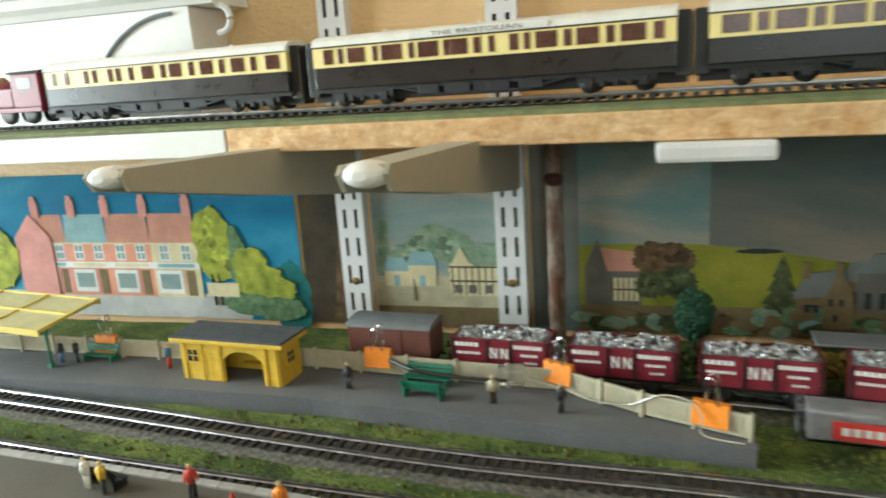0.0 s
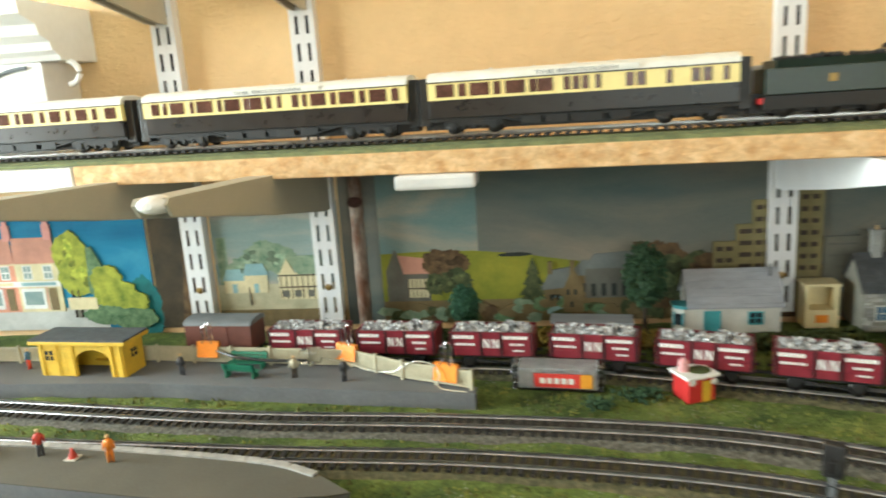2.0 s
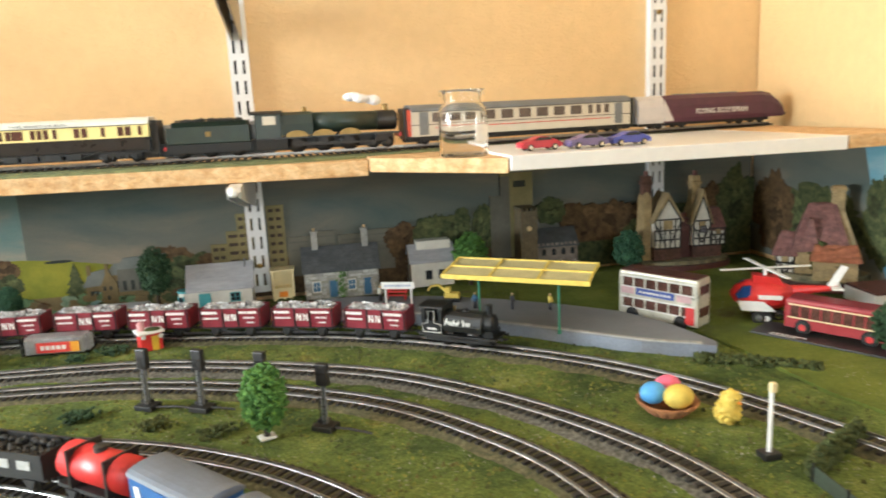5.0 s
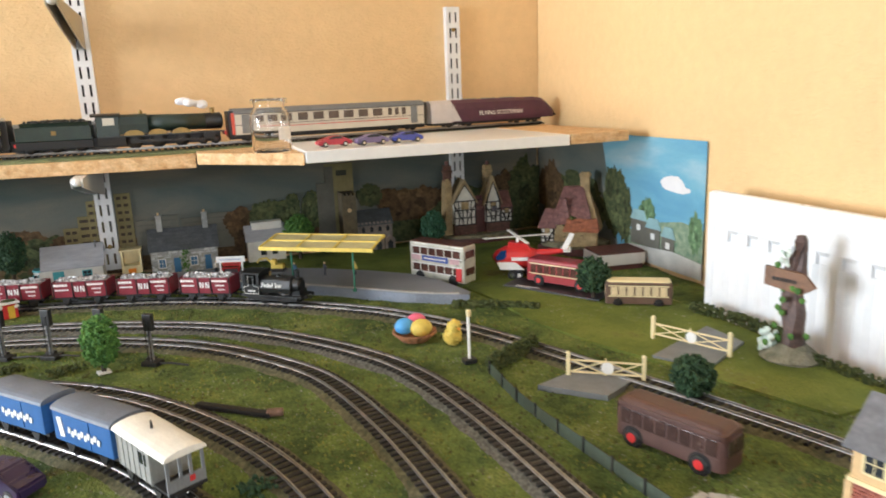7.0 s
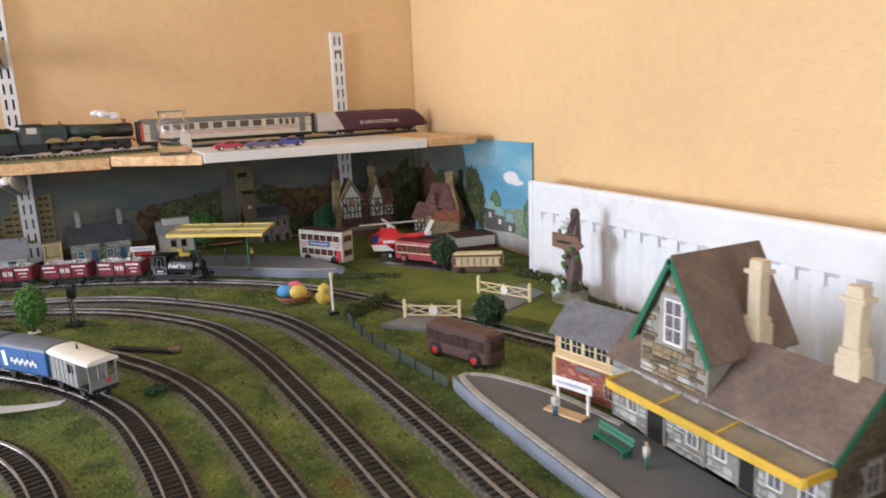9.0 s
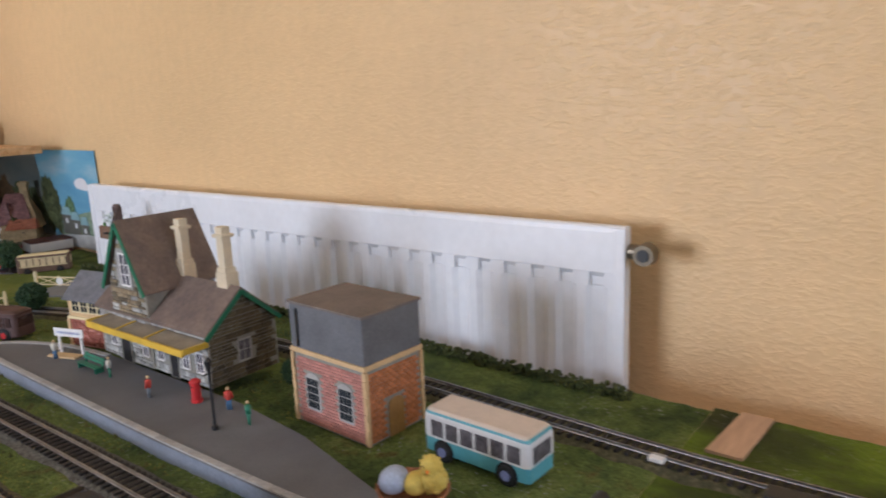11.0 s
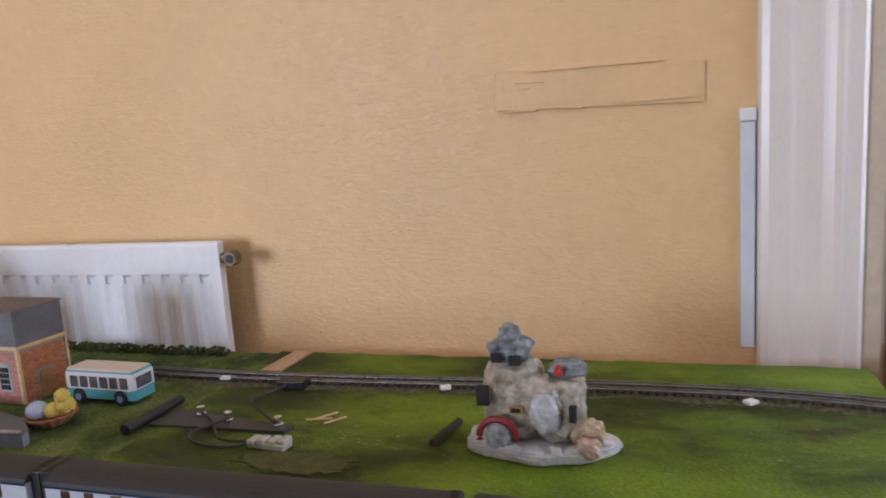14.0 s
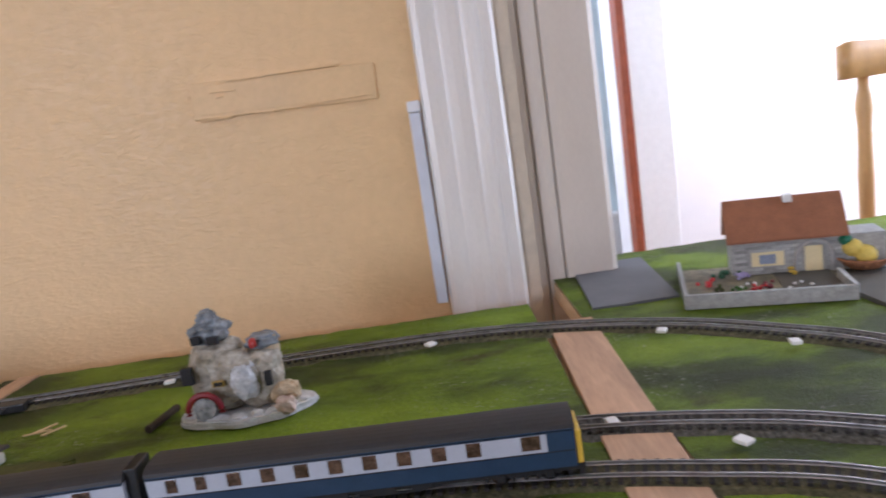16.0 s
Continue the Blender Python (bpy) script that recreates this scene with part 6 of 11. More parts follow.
p = sheet("printed paper backdrop with a blue sky and village by the corner", "east")
p.rect("sky", 0.153, 0.655, 0.006, 0.2075, PR_SKY_EAST)
# the corner's shade is drawn as a greyer piece of sky
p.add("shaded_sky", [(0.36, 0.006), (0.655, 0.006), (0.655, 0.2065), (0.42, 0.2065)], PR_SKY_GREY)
for x, z, rx, rz in ((0.225, 0.140, 0.028, 0.012), (0.205, 0.133, 0.02, 0.006)):
    p.blob("cloud", x, z, rx, rz, PR_CLOUD_W, rough=0.12)
p.add("meadow", [(0.153, 0.006), (0.153, 0.080), (0.20, 0.085), (0.26, 0.075), (0.34, 0.05), (0.34, 0.006)], PR_PALE_GREEN)
for x, z, rx, rz, mt in ((0.375, 0.09, 0.035, 0.06, PR_TREE), (0.345, 0.075, 0.02, 0.05, PR_TREE), (0.17, 0.072, 0.014, 0.030, PR_TREE_GREEN), (0.50, 0.08, 0.10, 0.05, PR_TREE), (0.60, 0.08, 0.05, 0.06, PR_TREE_BROWN), (0.285, 0.085, 0.02, 0.025, PR_TREE_GREEN)):
    p.blob("printed_tree", x, z, rx, rz, mt)
for x0, x1, z1 in ((0.285, 0.325, 0.075), (0.25, 0.285, 0.066), (0.215, 0.245, 0.058)):
    p.rect("village_house", x0, x1, 0.032, z1, PR_GREYB)
    p.add("village_roof", [(x0 - 0.003, z1 - 0.003), (x1 + 0.003, z1 - 0.003), (x1 - 0.006, z1 + 0.014), (x0 + 0.006, z1 + 0.014)], PR_ROOF_TEAL)
    p.rect("village_window", (x0 + x1) / 2 - 0.005, (x0 + x1) / 2 + 0.005, z1 - 0.02, z1 - 0.01, PR_WHITE)
p.add("road", [(0.153, 0.006), (0.153, 0.030), (0.22, 0.036), (0.33, 0.028), (0.33, 0.006)], PR_PAVE)

# rusty pipe, flaked white
g = thing("wall_pipe", "rusty heating pipe with flaking white paint", "pipe", -0.104, WY - 0.020, 0)
rng = random.Random(9)
bm = B()
lathe(bm, [(0.0075 + rng.uniform(-0.0006, 0.0006), k * 0.012) for k in range(16)], 14)
part("pipe", bm, pm("rusty_pipe", (0.11, 0.045, 0.02), 0.8, var=0.4, scale=70, bump=0.6, col2=(0.45, 0.40, 0.34), mix=0.58, stretch=(1, 1, 0.35)), g, smooth=True)
bm = B()
ball(bm, (0, -0.004, 0.150), 0.0085, 2, (1, 1, 0.8))
part("joint", bm, pm("rust_lump", (0.06, 0.02, 0.012), 0.8, var=0.4, bump=0.6), g, smooth=True)

# white mantelpiece behind the shelf
g = thing("mantelpiece", "white gloss painted mantelpiece with moulded cornice", "mantelpiece", 0, 0, 0)
bm = B()
span(bm, -1.3, -0.418, 0.600, WY - 0.001, 0.2145, 0.318)
part("frieze", bm, M_WHITE, g)
bm = B()
prism(bm, [(WY - 0.001, 0.3185), (0.598, 0.3185), (0.594, 0.324), (0.586, 0.328), (0.583, 0.336), (0.570, 0.342), (0.566, 0.352), (0.545, 0.360), (0.545, 0.374), (WY - 0.001, 0.374)], -1.3, -0.392, UP_X)
part("cornice", bm, M_WHITE, g)
bm = B()
tube(bm, [(-0.435 - 0.105 * math.sin(a), 0.599, 0.205 + 0.108 * math.cos(a)) for a in [k * 0.09 for k in range(17)]], 0.0022, 6)
part("arch_bead", bm, M_GREY, g, "grey arched bead")
bm = B()
tube(bm, [(-0.396 + 0.012 * math.sin(a), 0.612, 0.306 + 0.012 * math.cos(a)) for a in [k * 0.25 for k in range(14)]], 0.003, 8)
part("scroll", bm, M_WHITE, g, "white scroll bracket")

# ---- buildings ----
def opening(parent, face, u, z, w, h, frame_m, pane_m, d, wlen, bars=(1, 1), name="window", arched=False):
    """A framed opening on a face of a block of width wlen and depth d: f front, r and l ends."""
    def loc(a, out):
        if face == "f":
            return (a, -d / 2 - out)
        if face == "r":
            return (wlen / 2 + out, a)
        return (-wlen / 2 - out, a)

    def slab(bm, a0, a1, z0, z1, o0, o1):
        p0, p1 = loc(a0, o0), loc(a1, o1)
        span(bm, min(p0[0], p1[0]), max(p0[0], p1[0]), min(p0[1], p1[1]), max(p0[1], p1[1]), z0, z1)

    bm = B()
    t = min(w, h) * 0.13
    slab(bm, u - w / 2 - t, u - w / 2, z - t, z + h + t, 0, 0.0009)
    slab(bm, u + w / 2, u + w / 2 + t, z - t, z + h + t, 0, 0.0009)
    slab(bm, u - w / 2, u + w / 2, z + h, z + h + t, 0, 0.0009)
    slab(bm, u - w / 2, u + w / 2, z - t, z, 0, 0.0013)
    for k in range(bars[0]):
        c = u - w / 2 + w * (k + 1) / (bars[0] + 1)
        slab(bm, c - t * 0.25, c + t * 0.25, z, z + h, 0.0001, 0.0007)
    for k in range(bars[1]):
        c = z + h * (k + 1) / (bars[1] + 1)
        slab(bm, u - w / 2, u + w / 2, c - t * 0.25, c + t * 0.25, 0.0001, 0.0007)
    fr = part(name, bm, frame_m, parent)
    bm = B()
    slab(bm, u - w / 2, u + w / 2, z, z + h, 0.00005, 0.0004)
    part("pane" if name == "window" else "leaf", bm, pane_m, fr)
    return fr


def pieces(parent, name, face, mat, w, d, z0, z1, pw, ph, cover=1.0, seed=1, wlen=None, gable=None, depth=0.0006, skip=()):
    """Courses of separate bricks, or of random stones of several sizes, on a face; alike ones share a mesh."""
    rng = random.Random(seed)
    rough = name == "stone"
    sizes, tall = ((0.55, 0.8, 1.1, 1.5), (0.75, 1.0, 1.35)) if rough else ((0.92,), (1.0,))
    meshes = {(k, t): mesh_of(box(B(), (0, 0, 0), (pw * k - 0.0007, depth * rng.uniform(1.6, 3.0), ph * t - 0.0007)), mat, name=name) for k in sizes for t in tall}
    L = wlen if face == "f" else d
    n, z, r = 0, z0, 0
    while True:
        t = rng.choice(tall)
        z += ph * t / 2
        if z + ph * t / 2 > z1 + 0.0005:
            break
        half = L / 2 if gable is None else max(0, min(L / 2, (L / 2) * (1 - (z - gable[0]) / (gable[1] - gable[0])) if z > gable[0] else L / 2))
        a = -half + (rng.uniform(0, pw * 0.3) if rough else (pw / 2 if r % 2 else 0))
        while a < half:
            k = rng.choice(sizes)
            step = pw * k if rough else pw
            c = a + step / 2
            a += step
            if c + step * 0.5 > half + 0.0004 or rng.random() > cover or n >= 290 or any(q[0] < c < q[1] and q[2] < z < q[3] for q in skip):
                continue
            ob = new(name, meshes[k, t])
            ob.parent = parent
            tilt = rng.uniform(-4, 4) if rough else 0
            if face == "f":
                ob.matrix_local = pose(c, -d / 2, z, 0, tilt, 0)
            elif face == "r":
                ob.matrix_local = pose(w / 2, c, z, tilt, 0, 90)
            else:
                ob.matrix_local = pose(-w / 2, c, z, tilt, 0, 90)
            n += 1
        z += ph * t / 2
        r += 1


def block_house(name, label, x, y, z, rz, w, d, hw, hr, wall_m, roof_m, category="model house", over=0.003, chim=(), chim_m=None, courses=0):
    g = thing(name, label, category, x, y, z, rz)
    bm = B()
    prism(bm, [(-d / 2, 0), (-d / 2, hw), (0, hw + hr), (d / 2, hw), (d / 2, 0)], -w / 2, w / 2, UP_X)
    wall = part("wall", bm, wall_m, g)
    k = hr / (d / 2)
    t = 0.0016
    bm = B()
    for s in (-1, 1):
        y1, z1 = s * (d / 2 + over), hw - over * k
        prism(bm, [(0, hw + hr + 0.0004), (y1, z1 + 0.0004), (y1, z1 + t), (0, hw + hr + t * 1.2)], -w / 2 - over, w / 2 + over, UP_X)
    roof = part("roof", bm, roof_m, g)
    for r in range(courses):
        for s in (-1, 1):
            f = (r + 0.5) / courses
            bm = B()
            box(bm, (0, s * (d / 2 + over) * f, hw + hr + t - (hr + over * k) * f), (w + 2 * over, 0.0014, 0.0006), rx=0)
            part("roof_course", bm, roof_m, roof)
    for cx, ch in chim:
        bm = B()
        box(bm, (cx, 0, hw + hr + ch / 2 - 0.004), (0.009, 0.008, ch + 0.008), bevel=0.0004)
        box(bm, (cx, 0, hw + hr + ch), (0.011, 0.010, 0.002), bevel=0.0003)
        c = part("chimney", bm, chim_m or wall_m, g)
        bm = B()
        lathe(bm, [(0.0018, 0), (0.0015, 0.005)], 10, (cx, 0, hw + hr + ch))
        part("chimney_pot", bm, M_BUFF, c)
    return g


# white cottage with a turquoise door
g = block_house("model_cottage", "white rendered model cottage with turquoise door and grey roof", 0.287, 0.632, 0.003, 0, 0.088, 0.048, 0.030, 0.030, M_RENDER, M_ROOF_PALE, courses=5)
opening(g, "f", -0.022, 0.002, 0.013, 0.020, M_TURQ, M_TURQ, 0.048, 0.088, (0, 1), "door")
opening(g, "f", 0.020, 0.010, 0.012, 0.011, M_TURQ, M_PANE, 0.048, 0.088)
bm = B()
prism(bm, [(-0.050, -0.024), (-0.058, -0.018), (-0.058, -0.004), (-0.044, -0.004), (-0.044, -0.024)], 0.0, 0.026)
bay = part("bay", bm, M_RENDER, g)
bm = B()
prism(bm, [(-0.051, -0.0255), (-0.0595, -0.019), (-0.0595, -0.003), (-0.0435, -0.003), (-0.0435, -0.0255)], 0.026, 0.029)
part("bay_roof", bm, M_TURQ, bay)
bm = B()
box(bm, (-0.0548, -0.0212, 0.0145), (0.0085, 0.0008, 0.012), rz=-37)
part("bay_window", bm, M_PANE, bay)
bm = B()
for dx in (-0.0048, 0.0048):
    box(bm, (-0.0548 + dx * 0.8, -0.0214 - dx * 0.6, 0.0145), (0.0014, 0.0014, 0.0145), rz=-37)
part("bay_frame", bm, M_TURQ, bay)
bm = B()
box(bm, (0.036, -0.012, 0.062), (0.0022, 0.0022, 0.012))
part("aerial", bm, M_GREY, g)

# cream kiosk
g = thing("model_kiosk", "cream open-fronted model kiosk beside the cottages", "model kiosk", 0.374, 0.632, 0.002)
bm = B()
span(bm, -0.016, -0.0125, -0.012, 0.012, 0, 0.044)
span(bm, 0.0125, 0.016, -0.012, 0.012, 0, 0.044)
span(bm, -0.0125, 0.0125, -0.012, 0.012, 0, 0.019)
span(bm, -0.0125, 0.0125, 0.009, 0.012, 0.019, 0.044)
span(bm, -0.0175, 0.0175, -0.0135, 0.0125, 0.044, 0.0465)
part("frame", bm, M_CREAM, g)
bm = B()
span(bm, -0.006, 0.006, -0.0128, -0.0121, 0.006, 0.014)
part("sign", bm, M_ORANGE, g)

# stone cottage
g = block_house("model_cottage", "grey stone model cottage with dark slate roof and blue doors", 0.460, 0.628, 0.003, -1, 0.108, 0.050, 0.043, 0.030, M_MORTAR, M_SLATE_DARK, chim=((-0.036, 0.024), (0.038, 0.024)), chim_m=M_STONE_GREY, courses=6)
for u, nm in ((-0.037, "window"), (-0.013, "door"), (0.014, "window"), (0.037, "door")):
    if nm == "door":
        opening(g, "f", u, 0.002, 0.011, 0.025, M_STONE_GREY, M_BLUE_DOOR, 0.05, 0.108, (0, 0), "door")
    else:
        opening(g, "f", u, 0.012, 0.010, 0.014, M_RENDER, M_BLUE_DOOR, 0.05, 0.108)
pieces(g, "stone", "f", M_STONE_GREY, 0.108, 0.05, 0.001, 0.043, 0.0075, 0.0042, 0.97, 3, 0.108, skip=((-0.045, -0.029, 0.009, 0.030), (-0.021, -0.005, 0, 0.031), (0.006, 0.022, 0.009, 0.030), (0.029, 0.045, 0, 0.031)))
bm = B()
rng = random.Random(4)
for k in range(90):
    ball(bm, (0.0 + rng.gauss(0, 0.004), -0.0262, rng.uniform(0.001, 0.042)), rng.uniform(0.0008, 0.0019), 1)
tagged(part("ivy", bm, M_LEAF_BRIGHT, g, "green ivy on the wall"), kind="stuff")

# small white house with a clapboard roof
g = block_house("model_house", "small weathered white model house with grey roof", 0.598, 0.638, 0.003, 0, 0.066, 0.036, 0.040, 0.022, M_RENDER, M_ROOF_PALE, courses=3)
for u in (-0.006, 0.014):
    opening(g, "f", u, 0.012, 0.008, 0.012, M_BLACK, M_PANE, 0.036, 0.066)
bm = B()
span(bm, -0.022, 0.030, -0.010, 0.012, 0.056, 0.069)
part("roof_parapet", bm, M_RENDER, g)

# church
M_CHURCH = pm("church_stone", (0.20, 0.165, 0.14), 0.85, var=0.25, scale=110, bump=0.3)
g = thing("model_church", "grey stone low-relief model church with a tower", "model church", 0.79, 0.628, 0.003)
bm = B()
span(bm, -0.052, -0.026, -0.016, 0.020, 0, 0.105)
tw = part("tower", bm, M_STONE_DARK, g)
for k in range(4):
    bm = B()
    span(bm, -0.052 + k * 0.0075, -0.0485 + k * 0.0075, -0.0165, 0.0205, 0.105, 0.110)
    part("battlement", bm, M_STONE_DARK, tw)
bm = B()
cyl(bm, (-0.039, -0.0165, 0.078), (-0.039, -0.0172, 0.078), 0.004, seg=16)
part("clock", bm, M_BUFF, tw)
bm = B()
prism(bm, [(-0.010, 0), (-0.010, 0.048), (0.012, 0.070), (0.022, 0.070), (0.022, 0)], -0.026, 0.042, UP_X)
part("nave", bm, M_CHURCH, g)
bm = B()
prism(bm, [(-0.013, 0.047), (0.012, 0.072), (0.012, 0.070), (-0.013, 0.045)], -0.026, 0.044, UP_X)
part("roof", bm, M_SLATE_DARK, g)
for k in range(9):
    bm = B()
    span(bm, -0.025 + k * 0.0075, -0.021 + k * 0.0075, -0.0125, -0.0095, 0.047, 0.0515)
    part("battlement", bm, M_CHURCH, g)
for u in (-0.014, 0.002, 0.018, 0.033):
    bm = B()
    prism(bm, [(u - 0.003, 0.032), (u + 0.003, 0.032), (u + 0.003, 0.040), (u, 0.043), (u - 0.003, 0.040)], -0.0112, -0.0102, UP_Y)
    part("window", bm, M_PANE, g)
for u in (-0.012, 0.012, 0.034):
    bm = B()
    prism(bm, [(u - 0.010, 0.0), (u - 0.010, 0.018), (u, 0.026), (u + 0.010, 0.018), (u + 0.010, 0.0)], -0.022, -0.0105, UP_Y)
    b = part("porch", bm, M_CHURCH, g)
    bm = B()
    prism(bm, [(u - 0.005, 0.0), (u - 0.005, 0.012), (u, 0.017), (u + 0.005, 0.012), (u + 0.005, 0.0)], -0.0228, -0.0221, UP_Y)
    part("arch", bm, M_PANE, b)


# resin cottages on plinths
def plinth(g, r1, r2, h, mat, seed=1, z=0.0):
    rng = random.Random(seed)
    bm = B()
    prism(bm, [(r1 * math.cos(2 * math.pi * k / 28) * rng.uniform(0.94, 1.05), r2 * math.sin(2 * math.pi * k / 28) * rng.uniform(0.94, 1.05)) for k in range(28)], z, z + h)
    bmesh.ops.bevel(bm, geom=bm.edges[:], offset=0.0015, segments=2, affect="EDGES")
    return part("plinth", bm, mat, g)


M_RESIN_BASE = pm("resin_plinth", (0.10, 0.035, 0.03), 0.5, var=0.3, scale=60, bump=0.3)
M_RESIN_GARDEN = pm("resin_garden", (0.10, 0.09, 0.05), 0.7, var=0.5, scale=90, bump=0.8, col2=(0.26, 0.22, 0.13))
M_RESIN_ROOF = pm("resin_red_roof", (0.175, 0.078, 0.070), 0.65, var=0.35, scale=120, bump=0.8, bscale=260)
M_RESIN_WALL = pm("resin_straw_wall", (0.34, 0.245, 0.12), 0.7, var=0.3, scale=80, bump=0.6)
M_RESIN_THATCH = pm("resin_thatch", (0.32, 0.235, 0.125), 0.8, var=0.3, scale=70, bump=0.8, stretch=(1, 1, 0.25))
M_RESIN_BRICK = pm("resin_brick", (0.11, 0.050, 0.035), 0.6, var=0.4, scale=110, bump=0.7, bscale=300)
M_PLASTER = pm("resin_plaster", (0.62, 0.60, 0.53), 0.6, var=0.12, bump=0.2)


def timber_front(g, x0, x1, y, z0, z1, apex=None):
    """Plaster with black timbering on a front at depth y."""
    bm = B()
    pts = [(x0, z0), (x1, z0), (x1, z1)] + ([((x0 + x1) / 2, apex)] if apex else []) + [(x0, z1)]
    prism(bm, pts, y - 0.0008, y + 0.002, UP_Y)
    pl = part("plaster_front", bm, M_PLASTER, g)
    n = max(3, round((x1 - x0) / 0.0085))
    rows = [z0 + (z1 - z0) * f for f in (0, 0.30, 0.62, 1.0)]
    for za, zb in zip(rows, rows[1:]):
        for k in range(n + 1):
            bm = B()
            box(bm, (x0 + (x1 - x0) * k / n, y - 0.0012, (za + zb) / 2), (0.0019, 0.0012, zb - za), ry=random.uniform(-9, 9))
            part("timber", bm, M_CHOC, pl)
    for z in rows:
        bm = B()
        box(bm, ((x0 + x1) / 2, y - 0.0013, z), (x1 - x0 + 0.003, 0.0014, 0.0022))
        part("timber", bm, M_CHOC, pl)
    bm = B()
    box(bm, ((x0 + x1) / 2, y - 0.0015, (rows[2] + rows[3]) / 2), ((x1 - x0) * 0.36, 0.0014, (rows[3] - rows[2]) * 0.8))
    part("lattice_window", bm, M_RESIN_WALL, pl)
    for s in (-1, 1):
        bm = B()
        box(bm, ((x0 + x1) / 2 + s * (x1 - x0) * 0.3, y - 0.0014, (z0 + z1) / 2), (0.002, 0.0012, (z1 - z0) * 0.9), ry=s * 28)
        part("timber", bm, M_CHOC, pl)
        if apex:
            bm = B()
            a = math.degrees(math.atan2((x1 - x0) / 2, apex - z1))
            box(bm, ((x0 + x1) / 2 + s * (x1 - x0) * 0.25, y - 0.0016, (z1 + apex) / 2), (0.0026, 0.0022, math.hypot((x1 - x0) / 2, apex - z1)), ry=-s * a)
            part("bargeboard", bm, M_CHOC, pl)


g = thing("resin_cottage", "resin ornament of a timbered twin-gabled house on a plinth", "ornament house", 1.005, 0.600, 0.0, -3)
plinth(g, 0.078, 0.036, 0.010, M_RESIN_BASE, 2)
plinth(g, 0.073, 0.032, 0.006, M_RESIN_GARDEN, 3, 0.0102)
bm = B()
span(bm, -0.056, -0.012, -0.012, 0.022, 0.014, 0.038)
span(bm, 0.012, 0.060, -0.008, 0.022, 0.014, 0.036)
part("brick_base", bm, M_RESIN_BRICK, g)
bm = B()
span(bm, -0.012, 0.012, 0.000, 0.022, 0.014, 0.080)
part("entry", bm, M_RESIN_BASE, g)
for x0, x1, y, zt, za in ((-0.056, -0.014, -0.014, 0.082, 0.114), (0.010, 0.038, -0.011, 0.076, 0.116)):
    bm = B()
    prism(bm, [(x0, 0.036), (x1, 0.036), (x1, zt), ((x0 + x1) / 2, za), (x0, zt)], y, 0.020, UP_Y)
    part("upper_storey", bm, M_PLASTER, g)
    timber_front(g, x0, x1, y - 0.0004, 0.036, zt, za)
    bm = B()
    c = (x0 + x1) / 2
    prism(bm, [(x0 - 0.005, zt - 0.006), (c, za + 0.001), (x1 + 0.005, zt - 0.006), (x1 + 0.003, zt), (c, za + 0.010), (x0 - 0.003, zt)], y - 0.004, 0.024, UP_Y)
    part("gable_roof", bm, M_RESIN_THATCH, g)
bm = B()
prism(bm, [(-0.012, 0.046), (-0.014, 0.064), (0.008, 0.092), (0.022, 0.092), (0.022, 0.046)], 0.038, 0.064, UP_X)
part("side_roof", bm, M_RESIN_ROOF, g)
timber_front(g, 0.040, 0.062, -0.0125, 0.036, 0.062)
bm = B()
prism(bm, [(-0.004, 0.060), (0.012, 0.086), (0.016, 0.086), (0.026, 0.060)], -0.016, 0.060, UP_X)
part("main_roof", bm, M_RESIN_ROOF, g)
bm = B()
prism(bm, [(-0.074, 0.014), (-0.056, 0.014), (-0.056, 0.118), (-0.063, 0.126), (-0.069, 0.118), (-0.071, 0.06)], -0.004, 0.022, UP_Y)
bmesh.ops.bevel(bm, geom=bm.edges[:], offset=0.002, segments=2, affect="EDGES")
part("end_wall", bm, M_RESIN_WALL, g)
for cx, cz, m_ in ((-0.060, 0.150, M_RESIN_BRICK), (0.022, 0.146, M_RESIN_WALL)):
    bm = B()
    box(bm, (cx, 0.012, cz - 0.030), (0.015, 0.014, 0.060), bevel=0.0025)
    box(bm, (cx, 0.012, cz - 0.012), (0.018, 0.017, 0.006), bevel=0.002)
    part("chimney", bm, m_, g)
    bm = B()
    cyl(bm, (cx, 0.012, cz), (cx, 0.012, cz + 0.007), 0.004, 0.0035, seg=12)
    part("chimney_pot", bm, M_RESIN_ROOF, g)
for x, z in ((-0.045, 0.060), (-0.027, 0.060), (0.025, 0.058)):
    opening(g, "f", x, z, 0.009, 0.009, M_CHOC, M_GLAZE, 0.029, 0.1)

def frustum(bm, lo, hi, z0, z1):
    """A hipped roof block between a lower and an upper rectangle (x0, x1, y0, y1)."""
    q = [(0, 2), (1, 2), (1, 3), (0, 3)]
    a = [bm.verts.new((lo[i], lo[j], z0)) for i, j in q]
    b = [bm.verts.new((hi[i], hi[j], z1)) for i, j in q]
    bm.faces.new(a[::-1])
    bm.faces.new(b)
    for k in range(4):
        bm.faces.new((a[k], a[(k + 1) % 4], b[(k + 1) % 4], b[k]))
    bmesh.ops.subdivide_edges(bm, edges=bm.edges[:], cuts=5, use_grid_fill=True)
    for v in bm.verts:
        v.co += v.co.normalized() * 0.0022 * noise.noise(v.co * 140)
    return bm


